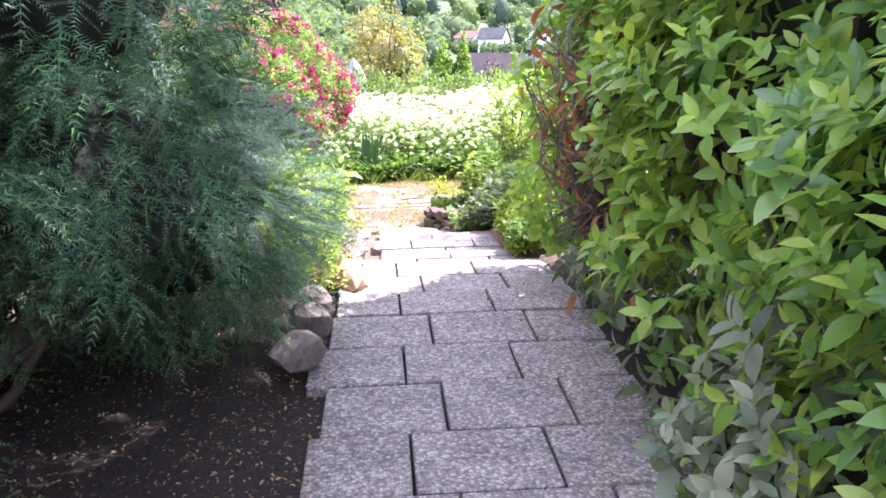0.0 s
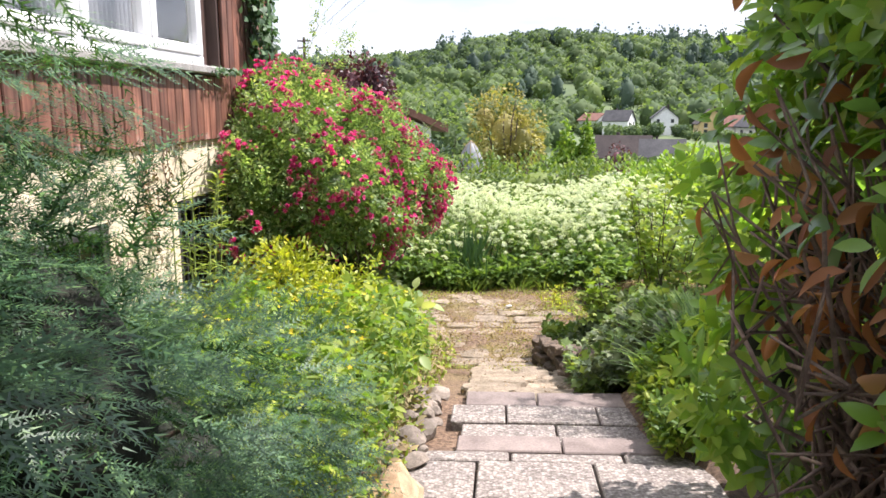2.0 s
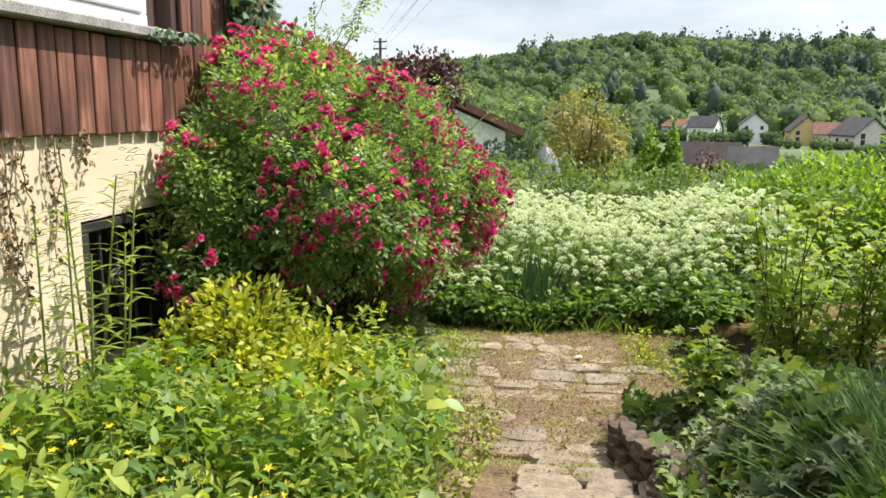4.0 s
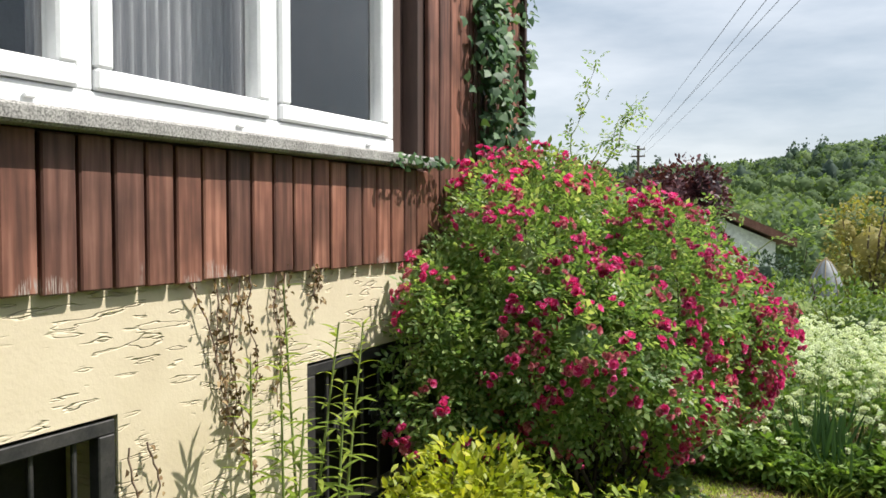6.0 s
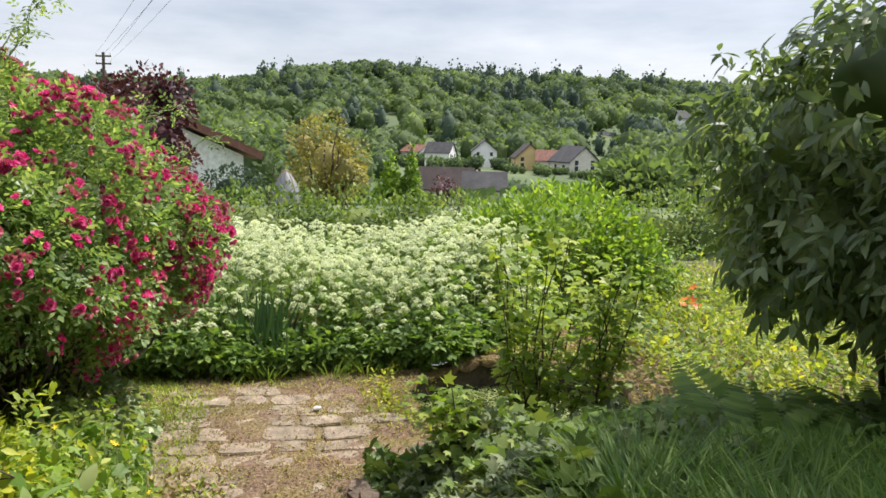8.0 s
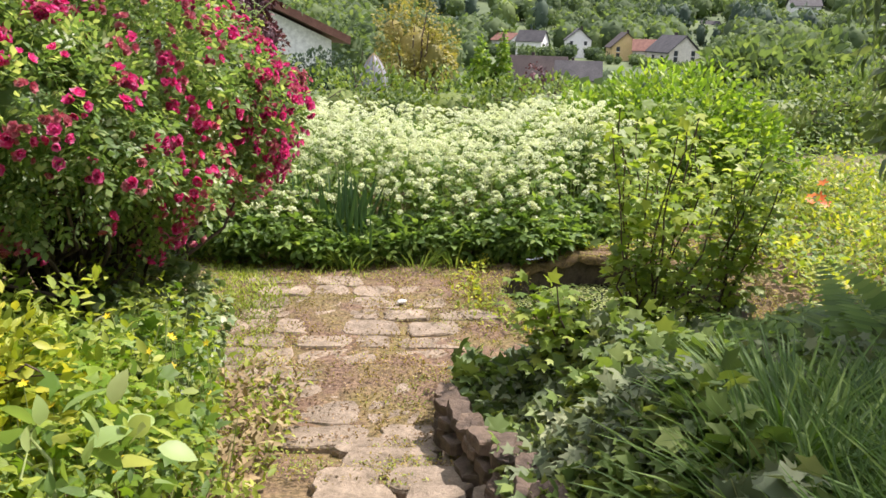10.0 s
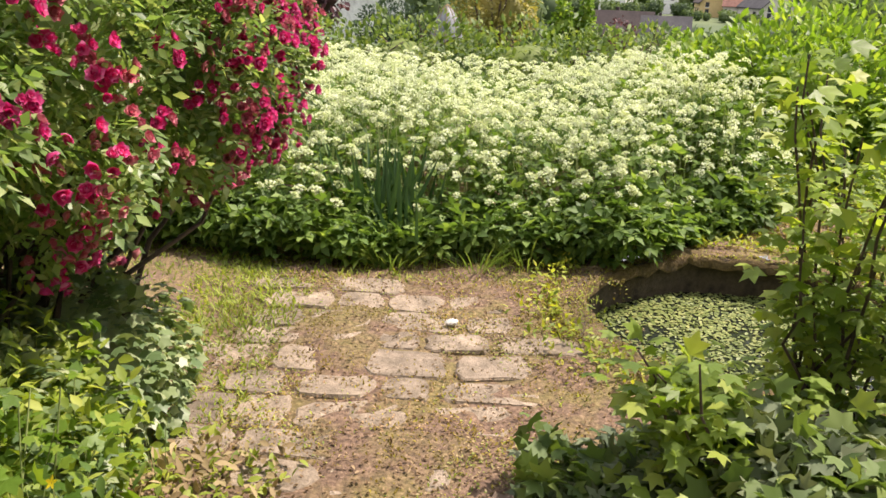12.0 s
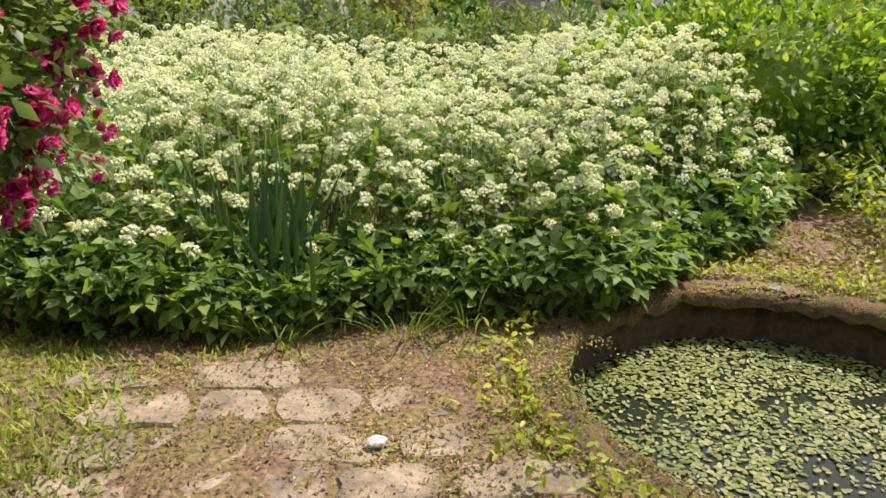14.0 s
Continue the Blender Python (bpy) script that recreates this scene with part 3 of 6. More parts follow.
    me = bpy.data.meshes.new(name)
    bm.to_mesh(me)
    bm.free()
    me.materials.append(material)
    return me


# ---------- the lie of the land ----------
POND, POND_R, PATIO_Z = (1.75, 10.1), 0.86, -0.594


def smooth(a, b, x):
    t = np.clip((np.asarray(x, float) - a) / (b - a), 0, 1)
    return t * t * (3 - 2 * t)


def path_z(y):
    return np.interp(y, [-50, 4.2, 5.35, 5.53, 5.55, 6.05, 6.27, 6.3, 7.3, 8.1, 60], [0, 0, -0.1, -0.1, -0.15, -0.16, -0.165, -0.23, -0.43, -0.594, -0.594])


def ground_z(x, y):
    x, y = np.asarray(x, float), np.asarray(y, float)
    z = path_z(y)
    # banks beside the steps
    z = z + 0.3 * smooth(0.68, 1.2, x) * smooth(4.9, 6.3, y) * (1 - smooth(8.0, 9.0, y))
    z = z + 0.16 * smooth(-0.2, -0.9, x) * smooth(4.6, 6.2, y) * (1 - smooth(7.8, 8.8, y))
    z = z + 0.03 * smooth(-0.3, -0.6, x) * (1 - smooth(4.2, 5.0, y))
    # down into the valley and up the wooded hill
    z = z - 9.0 * smooth(24, 75, y) + 3.6 * smooth(110, 180, y)
    hill = 32.4 + 11 * np.exp(-(((x - 22) / 62.0) ** 2)) + 2.5 * np.sin(x / 60.0)
    hill = hill + 8 * smooth(70, 190, x)
    z = z + hill * smooth(205, 560, y)
    z = z - 60 * smooth(620, 1400, y) + 30 * smooth(1500, 2600, y)
    return z


def ground_bumps(x, y):
    near = (1 - smooth(16, 22, y)) * smooth(-6, -2, y)
    b = 0.006 + 0.007 * (np.sin(7.1 * x + 2.3 * y) + np.sin(5.3 * y - 3.7 * x) + np.sin(13.7 * x + 1.1) * np.sin(11.9 * y)) + 0.005 * np.sin(31 * x) * np.sin(27 * y)
    on_path = (x > -0.45) & (x < 1.0) & (y < 8.0) & (y > -3)
    return np.where(on_path, 0.0, b * near)


def make_ground():
    xs = np.unique(np.concatenate([np.linspace(-2.6, 3.6, 90), np.linspace(-9, -2.6, 30), np.linspace(3.6, 9, 26), np.linspace(-80, -9, 30), np.linspace(9, 80, 30), np.linspace(-2600, -80, 40), np.linspace(80, 2600, 40)]).round(4))
    ys = np.unique(np.concatenate([np.linspace(-3, 12.2, 200), np.linspace(12.2, 25, 50), np.linspace(-60, -3, 15), np.linspace(25, 120, 50), np.linspace(120, 700, 70), np.linspace(700, 3500, 30)]).round(4))
    X, Y = np.meshgrid(xs, ys)
    Z = ground_z(X, Y) + ground_bumps(X, Y)
    on_path = (X > -0.45) & (X < 1.0) & (Y < 8.0) & (Y > -3)
    Z = np.where(on_path, Z - 0.045, Z)
    V = np.stack([X, Y, Z], -1).reshape(-1, 3)
    nx = len(xs)
    i, j = np.meshgrid(np.arange(len(ys) - 1), np.arange(nx - 1), indexing="ij")
    a = (i * nx + j).ravel()
    cx, cy = (xs[:-1] + xs[1:]) / 2, (ys[:-1] + ys[1:]) / 2
    keep = np.hypot(cx[None] - POND[0], cy[:, None] - POND[1]).ravel() > POND_R + 0.05
    a = a[keep]
    F = np.concatenate([np.stack([a, a + 1, a + nx + 1], -1), np.stack([a, a + nx + 1, a + nx], -1)])
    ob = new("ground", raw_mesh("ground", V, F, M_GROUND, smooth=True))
    return tagged(ob, "brown garden soil with moss running out into green valley meadows", "ground", kind="structure")


make_ground()

# ---------- house ----------
WALL_X, CORNER_Y, BACK_Y, SILL_Z, CLAD_Z = -1.82, 8.89, 2.6, 1.655, 1.18
WIN_Y0, WIN_Y1, WIN_TOP = 3.3, 7.66, 2.95


def make_house():
    h = thing("house", "house with brown vertical boarding over a cream stucco plinth", "house", (-4.5, 3.5, -0.6))
    # plinth wall with two cellar openings
    openings = [(4.75, 5.95, -0.05, 0.82), (6.83, 7.95, 0.1, 0.82)]
    y_from = BACK_Y
    blocks = []
    for a, b, lo, hi in openings:
        blocks += [((y_from, a), (-0.9, 1.25)), ((a, b), (-0.9, lo)), ((a, b), (hi, 1.25))]
        y_from = b
    blocks.append(((y_from, CORNER_Y - 0.02), (-0.9, 1.25)))
    for (a, b), (lo, hi) in blocks:
        part("plinth_wall", boxed((WALL_X - 0.3, a, lo), (WALL_X, b, hi)), M_STUCCO, h, "cream stucco with level trowel marks")
    part("gable_plinth", boxed((-7.5, CORNER_Y - 0.32, -0.9), (WALL_X - 0.3, CORNER_Y - 0.02, 1.25)), M_STUCCO, h)
    # wall behind the boards, with the window opening
    x0, x1 = WALL_X - 0.28, WALL_X + 0.004
    for lo, hi in (((x0, BACK_Y, 1.252), (x1, WIN_Y0, 4.3)), ((x0, WIN_Y1, 1.252), (x1, CORNER_Y - 0.004, 4.3)), ((x0, WIN_Y0, 1.252), (x1, WIN_Y1, SILL_Z - 0.05)), ((x0, WIN_Y0, WIN_TOP), (x1, WIN_Y1, 4.3)), ((-7.5, CORNER_Y - 0.3, 1.252), (x0, CORNER_Y - 0.004, 4.3)), ((-7.5, BACK_Y, -0.9), (x0, BACK_Y + 0.25, 4.3)), ((-7.5, BACK_Y + 0.25, -0.9), (-7.25, CORNER_Y - 0.32, 4.3))):
        part("inner_wall", boxed(lo, hi), M_BOARD_DARK, h)
    bm = boxed((-7.7, BACK_Y - 0.3, 4.3), (WALL_X + 0.35, CORNER_Y + 0.25, 4.44), 0.02)
    part("eaves", bm, M_BOARD_DARK, h)
    part("storey_floor", boxed((-7.2, BACK_Y + 0.26, 1.3), (x0 - 0.01, CORNER_Y - 0.33, 1.4)), M_ROOM, h)
    part("room_wall", boxed((-5.6, BACK_Y + 0.3, 1.4), (-5.5, CORNER_Y - 0.34, 4.2)), M_ROOM, h)
    # boards
    r = random.Random(3)
    w = 0.1135
    y = 5.70 - 27 * w
    data = {}
    while y < CORNER_Y - 0.05:
        yy = min(y + w - 0.012, CORNER_Y)
        spans = [(CLAD_Z, SILL_Z - 0.055)] + [(WIN_TOP + 0.01, 4.29)] if WIN_Y0 - 0.06 < y < WIN_Y1 - 0.03 else [(CLAD_Z, 4.29)]
        for lo, hi in spans:
            key = (round(yy - y, 3), round(lo, 2), round(hi, 2))
            if key not in data:
                bm = boxed((0.0, 0.0, 0.0), (0.026, yy - y, hi - lo), 0.005)
                me = bpy.data.meshes.new("board")
                bm.to_mesh(me)
                bm.free()
                me.materials.append(M_BOARD)
                data[key] = me
            ob = under(new("board", data[key]), h)
            ob.location = (WALL_X + 0.006 + r.uniform(0, 0.003), y, lo + r.uniform(-0.006, 0.004))
        y += w
    part("corner_board", boxed((WALL_X + 0.006, CORNER_Y + 0.002, CLAD_Z), (WALL_X + 0.06, CORNER_Y + 0.03, 4.29), 0.004), M_BOARD_DARK, h)
    bm = bmesh.new()
    box(bm, (x0, CORNER_Y, CLAD_Z), (WALL_X + 0.004, CORNER_Y + 0.026, 4.29))
    part("gable_boarding", bm, M_BOARD_DARK, h)
    part("reveal", boxed((WALL_X - 0.12, WIN_Y1 - 0.022, SILL_Z), (WALL_X + 0.03, WIN_Y1 - 0.002, WIN_TOP), 0.003), M_BOARD_DARK, h, "dark brown window reveal")
    # sill
    part("sill", boxed((WALL_X - 0.11, WIN_Y0 - 0.05, SILL_Z - 0.05), (WALL_X + 0.1, WIN_Y1 + 0.02, SILL_Z), 0.008), M_SILL, h, "speckled grey stone sill")
    # window: frame, sashes, panes
    win = under(new("window"), h, "white plastic window with large panes")
    fx0, fx1, fy1 = WALL_X - 0.11, WALL_X - 0.035, WIN_Y1 - 0.13
    bm = bmesh.new()
    top = WIN_TOP - 0.004
    box(bm, (fx0, WIN_Y0 + 0.004, SILL_Z + 0.002), (fx1, fy1, SILL_Z + 0.075), 0.006)
    box(bm, (fx0, WIN_Y0 + 0.004, top - 0.07), (fx1, fy1, top), 0.006)
    posts = [3.34, 4.25, 5.08, 5.86, 6.66, fy1 - 0.055]
    for q in posts:
        box(bm, (fx0 + 0.002, q, SILL_Z + 0.076), (fx1 - 0.002, q + 0.055, top - 0.071), 0.005)
    part("frame", bm, M_UPVC, win)
    part("side_panel", boxed((fx0, fy1 + 0.002, SILL_Z + 0.002), (fx1 - 0.01, WIN_Y1 - 0.024, top), 0.004), M_BOARD_DARK, h, "dark brown panel beside the window")
    for a, b in zip(posts[:-1], posts[1:]):
        lo, hi, za, zb = a + 0.057, b - 0.002, SILL_Z + 0.078, top - 0.073
        bm = bmesh.new()
        s = 0.062
        box(bm, (fx0 + 0.012, lo, za), (fx1 + 0.014, hi, za + s), 0.008)
        box(bm, (fx0 + 0.012, lo, zb - s), (fx1 + 0.014, hi, zb), 0.008)
        box(bm, (fx0 + 0.012, lo, za + s), (fx1 + 0.013, lo + s, zb - s), 0.008)
        box(bm, (fx0 + 0.012, hi - s, za + s), (fx1 + 0.013, hi, zb - s), 0.008)
        part("sash", bm, M_UPVC, win)
        g = part("pane", boxed((fx0 + 0.04, lo + s - 0.005, za + s - 0.005), (fx0 + 0.05, hi - s + 0.005, zb - s + 0.005)), M_GLASS, win)
        g.visible_shadow = False
        part("drain_cap", boxed((fx1 + 0.001, (lo + hi) / 2 + 0.2, SILL_Z + 0.03), (fx1 + 0.012, (lo + hi) / 2 + 0.235, SILL_Z + 0.045), 0.004), M_UPVC, win)
    # curtains hang inside
    for a, b in ((3.4, 5.75), (5.86, 7.0)):
        n = 110
        yy = np.linspace(a, b, n)
        xx = fx0 - 0.14 + 0.02 * np.sin(np.arange(n) * 1.3)
        V = np.concatenate([np.stack([xx, yy, np.full(n, 1.5)], -1), np.stack([xx, yy, np.full(n, 2.9)], -1)])
        k = np.arange(n - 1)
        F = np.concatenate([np.stack([k, k + 1, k + n + 1], -1), np.stack([k, k + n + 1, k + n], -1)])
        part_mesh("curtain", raw_mesh("curtain", V, F, M_CURTAIN, True), h, "net curtain")
    # barred cellar windows
    for a, b, lo, hi in openings:
        cw = under(new("cellar_window"), h, "dark cellar window behind an iron grille")
        # near-black back panel: darkness of the unlit cellar put into its colour
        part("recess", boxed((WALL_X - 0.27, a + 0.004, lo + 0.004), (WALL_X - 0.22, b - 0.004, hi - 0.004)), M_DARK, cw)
        bm = bmesh.new()
        x0g, x1g = WALL_X - 0.05, WALL_X - 0.005
        box(bm, (x0g, a + 0.004, hi - 0.055), (x1g, b - 0.004, hi - 0.012), 0.004)
        box(bm, (x0g, a + 0.004, lo + 0.004), (x1g, b - 0.004, lo + 0.05), 0.004)
        box(bm, (x0g, a + 0.004, lo + 0.05), (x1g, a + 0.06, hi - 0.055), 0.004)
        box(bm, (x0g, b - 0.06, lo + 0.05), (x1g, b - 0.004, hi - 0.055), 0.004)
        part("grille_frame", bm, M_IRON, cw)
        for q in np.arange(a + 0.16, b - 0.1, 0.13):
            part("bar", boxed((x0g + 0.012, q, lo + 0.05), (x0g + 0.026, q + 0.014, hi - 0.055), 0.003), M_IRON, cw)
        for q in np.arange(a + 0.28, b - 0.16, 0.26):
            for turn in (1, -1):
                th = np.linspace(0, 4.2 * np.pi, 40)
                rad = 0.012 + 0.045 * (1 - th / th[-1])
                pts = np.stack([np.full(40, x0g + 0.03), q + turn * (0.05 + rad * np.cos(th) - 0.03), lo + 0.42 + rad * np.sin(th)], -1)
                part_mesh("scroll", raw_mesh("scroll", *tube(pts, 0.006, 5), M_IRON, True), cw)
    return h


make_house()


# ---------- path, steps, patio, pond ----------
path = thing("path", "garden path of washed concrete slabs and kerb stones stepping down", "path", (0.3, 3, 0), kind="structure")


def make_path():
    r = random.Random(5)
    data = {}

    def slab(x0, x1, y0, y1, z, material, name, sink=0.0):
        key = (round(x1 - x0, 3), round(y1 - y0, 3), name)
        if key not in data:
            bm = boxed((-(x1 - x0) / 2, -(y1 - y0) / 2, -0.06), ((x1 - x0) / 2, (y1 - y0) / 2, 0.0), 0.006)
            me = bpy.data.meshes.new(name)
            bm.to_mesh(me)
            bm.free()
            me.materials.append(material)
            data[key] = me
        ob = under(new(name, data[key]), path)
        ym = (y0 + y1) / 2
        tilt = math.degrees(math.atan2(float(path_z(y1) - path_z(y0)), y1 - y0))
        if y0 > 5.3:
            tilt = -1.0
        ob.matrix_basis = pose((x0 + x1) / 2, ym, z + r.uniform(-0.004, 0.004) - sink, tilt + r.uniform(-0.6, 0.6), r.uniform(-0.7, 0.7), r.uniform(-0.5, 0.5))
        return ob

    # slabs in running bond
    w, d, gap = 0.482, 0.403, 0.012
    row = 0
    y = 2.81 - 10 * d
    while y < 5.3:
        off = 0.21 if row % 2 == 0 else 0.07
        y1 = min(y + d, 5.345)
        for k in (-1, 0, 1):
            xa = off + k * (w + 0.0) + 0.0
            xb = xa + w
            if k == -1:
                xa = max(xa, -0.3 + 0.05 * math.sin(row * 2.1))
            slab(xa + gap / 2, xb - gap / 2, y + gap / 2, y1 - gap / 2, float(path_z((y + y1) / 2)), M_SLAB, "paving_slab")
        y += d
        row += 1
    # kerb stones along the step edges
    for y0, y1, z, xs in ((5.35, 5.525, -0.1, (-0.03, 0.44, 0.93)), (6.05, 6.265, -0.16, (-0.02, 0.36, 0.9))):
        for x, wk in zip(xs[:-1], np.diff(xs)):
            slab(x + 0.004, x + wk - 0.006, y0, y1, z, M_KERB, "kerb_stone")
    # slabs between the two kerbs
    for y0, y1, off in ((5.535, 5.79, -0.02), (5.8, 6.04, -0.26)):
        for k in range(3):
            xa = max(off + k * 0.46, -0.08)
            xb = min(off + k * 0.46 + 0.45, 0.9)
            if xb - xa > 0.1:
                slab(xa, xb, y0, y1, -0.152, M_SLAB, "paving_slab")
    # broken sandstone treads further down
    y = 6.28
    i = 0
    while y < 8.0:
        d2 = r.uniform(0.14, 0.24)
        x = -0.04 + r.uniform(-0.06, 0.05)
        right = 0.84 - 0.3 * float(smooth(6.6, 7.6, y))
        while x < right - 0.1:
            w2 = min(r.uniform(0.22, 0.5), right - x)
            me = flag_mesh("step_stone", w2 - 0.012, d2 - 0.014, 0.09, M_FLAG, 100 + i)
            ob = under(new("step_stone", me), path)
            ob.matrix_basis = pose(x + w2 / 2, y + d2 / 2, float(path_z(y + d2 / 2)) + r.uniform(0.0, 0.014), r.uniform(-3, 1), r.uniform(-2, 2), r.uniform(-4, 4))
            x += w2
            i += 1
        y += d2


patio = thing("patio", "patio of sandstone flags half lost under moss and soil", "patio", (0, 9.3, -0.6), kind="structure")





def make_patio():
    """Worn flags in uneven courses, many of them sunk under soil and moss."""
    r = random.Random(11)
    y, i = 7.98, 0
    while y < 10.55:
        d = r.uniform(0.16, 0.25)
        x = -0.3 - 0.5 * float(smooth(8.0, 8.9, y)) + r.uniform(-0.08, 0.08)
        right = 0.5 + 0.42 * float(smooth(8.2, 9.2, y))
        while x < right:
            w = r.uniform(0.2, 0.46)
            cx, cy = x + w / 2, y + d / 2
            soil = 0.5 + 0.5 * math.sin(2.3 * cx + 0.9) * math.sin(3.6 * cy + 1.3) + 0.35 * float(smooth(0.15, 0.75, cx)) + 0.5 * float(smooth(10.0, 10.5, cy)) + (0.4 if 8.15 < cy < 8.5 else 0.0)
            if soil + r.uniform(-0.35, 0.35) < 0.92 and math.hypot(cx - POND[0], cy - POND[1]) > 1.16:
                ob = under(new("flagstone", flag_mesh("flagstone", w - r.uniform(0.0, 0.012), d - r.uniform(0.0, 0.014), 0.07, M_FLAG, 300 + i, 0.15, 0.95)), patio)
                ob.matrix_basis = pose(cx, cy, PATIO_Z + 0.0135 - 0.014 * max(0.0, soil - 0.5), r.uniform(-1.5, 1.5), r.uniform(-1.5, 1.5), r.uniform(-5, 5))
            x += w
            i += 1
        y += d


def make_pond():
    p = thing("pond", "round sunken garden pond with an old concrete ring", "pond", (*POND, PATIO_Z - 0.8), kind="structure")
    bm = bmesh.new()
    n = 72
    prof = [(0.0, -0.6), (0.0, -0.02), (0.015, 0.0), (0.05, 0.004), (0.13, -0.012), (0.13, -0.3)]
    rings = []
    for i in range(n):
        a = 2 * math.pi * i / n
        wob = 0.014 * math.sin(5 * a) + 0.01 * math.sin(11 * a + 1)
        rings.append([bm.verts.new((POND[0] + (POND_R + wob + q) * math.cos(a), POND[1] + (POND_R + wob + q) * math.sin(a), PATIO_Z + z + 0.012 * math.sin(7 * a + 2) * (z > -0.1))) for q, z in prof])
    for i in range(n):
        a, b = rings[i], rings[(i + 1) % n]
        for k in range(len(prof) - 1):
            bm.faces.new((a[k], b[k], b[k + 1], a[k + 1]))
    bm.faces.ensure_lookup_table()
    part("ring_wall", bm, M_PONDWALL, p, "weathered concrete ring wall")
    bm = bmesh.new()
    rings = []
    for i in range(n):
        a = 2 * math.pi * i / n
        wob = 0.014 * math.sin(5 * a) + 0.01 * math.sin(11 * a + 1)
        rings.append([bm.verts.new((POND[0] + (POND_R + wob + q) * math.cos(a), POND[1] + (POND_R + wob + q) * math.sin(a), PATIO_Z + z + 0.014 * math.sin(7 * a + 2) + 0.05 * noise.noise(Vector((16 * math.cos(a), 16 * math.sin(a), q * 40))))) for q, z in ((-0.03, -0.06), (-0.03, -0.01), (0.02, 0.012), (0.06, 0.008), (0.1, -0.004), (0.16, -0.04))])
    for i in range(n):
        a, b = rings[i], rings[(i + 1) % n]
        for k in range(5):
            bm.faces.new((a[k], b[k], b[k + 1], a[k + 1]))
    part("mossy_rim", bm, M_RIM, p, "ochre moss and soil on the pond rim", smooth=True)
    bm = bmesh.new()
    bmesh.ops.create_circle(bm, cap_ends=True, segments=64, radius=POND_R + 0.03, matrix=Matrix.Translation((*POND, PATIO_Z - 0.23)))
    part("water_surface", bm, M_WATER, p, "dark still water")
    bm = bmesh.new()
    bmesh.ops.create_circle(bm, cap_ends=True, segments=64, radius=POND_R + 0.1, matrix=Matrix.Translation((*POND, PATIO_Z - 0.6)))
    part("pond_bed", bm, M_DARK, p)
    pads = thing("pond_weed", "mat of small floating leaves on the pond water", "water plant", (*POND, PATIO_Z - 0.23), kind="stuff")
    n = 8500
    a, rad = rng.random(n) * 2 * np.pi, POND_R * np.sqrt(rng.random(n)) * 0.99
    P = np.stack([POND[0] + rad * np.cos(a), POND[1] + rad * np.sin(a), np.full(n, PATIO_Z - 0.226) + rng.random(n) * 0.006], -1)
    dens = 0.55 + lumpy(P, 4.0, 1.0, 2.0) + 0.35 * (P[:, 1] - POND[1])
    P = P[rng.random(n) < np.clip(dens + 0.35, 0.2, 1)]
    D = np.stack([np.cos(a), np.sin(a), 0 * a], -1)[: len(P)]
    M = frames(P, D, 0.019 + 0.016 * rng.random(len(P)), jitter=0.12)
    part_mesh("floating_leaves", raw_mesh("floating_leaves", *spread(leaf(1, 0.55, 0.03, 0.02, 3), M), M_PAD), pads, kind="stuff")


make_path()
make_patio()
make_pond()


def make_stones():
    r = random.Random(9)
    shapes = [stone_mesh("stone", M_ROCK, s) for s in (1, 2, 3, 4)]
    warm = stone_mesh("stone", M_ROCK_WARM, 6)

    def put(me, x, y, sx, sy, sz, turn=0.0, up=0.32, label="grey field stone beside the path", group="border stones"):
        ob = new("stone", me)
        ob.matrix_world = pose(x, y, float(ground_z(x, y)) + sz * up, 0, 0, turn) @ Matrix.Diagonal((sx, sy, sz, 1))
        return tagged(ob, label, "stone", group)

    put(shapes[0], -0.4, 3.4, 0.28, 0.22, 0.22, 20, label="rounded grey boulder under the yew")
    put(shapes[1], -0.36, 3.8, 0.2, 0.26, 0.2, 40)
    put(shapes[2], -0.36, 4.15, 0.16, 0.2, 0.16, 70)
    put(warm, -0.2, 4.72, 0.24, 0.56, 0.16, 8, label="long flat ochre stone edging the path", group="")
    for i in range(34):
        y = 5.0 + 1.6 * r.random()
        s = r.uniform(0.06, 0.15)
        put(shapes[i % 4], -0.17 - 0.16 * r.random() + 0.03 * (y - 5.0), y, s, s * r.uniform(0.8, 1.5), s * r.uniform(0.6, 0.9), r.uniform(0, 180), label="small pale rubble stone beside the steps", group="rubble beside the steps")
    flat = [flag_mesh("stone", w, d, 0.06, M_WALL_STONE, 40 + i, 0.25) for i, (w, d) in enumerate(((0.2, 0.13), (0.15, 0.11), (0.25, 0.14), (0.13, 0.13)))]
    for course in range(4):
        y = 6.6 + 0.09 * course
        while y < 8.2:
            length = r.uniform(0.09, 0.2)
            x = 0.63 + 0.05 * math.sin(3 * y) - 0.1 * float(smooth(7.2, 8.1, y)) + r.uniform(-0.035, 0.045)
            ob = new("stone", flat[r.randrange(4)])
            ob.matrix_world = pose(x, y + length / 2, float(path_z(y)) + 0.04 + 0.047 * course + r.uniform(-0.012, 0.012), r.uniform(-12, 12), r.uniform(-14, 6), 90 + r.uniform(-30, 30)) @ Matrix.Diagonal((r.uniform(0.6, 1.0), r.uniform(0.7, 1.1), r.uniform(0.7, 1.0), 1))
            tagged(ob, "flat rough stone of the low dry wall", "stone", "dry wall stones")
            y += length
    ob = put(stone_mesh("stone", M_WHITE_STONE, 8), 0.24, 9.77, 0.075, 0.05, 0.035, 10, label="small white stone lying on the patio", group="")
    ob.location.z = PATIO_Z + 0.03


make_stones()

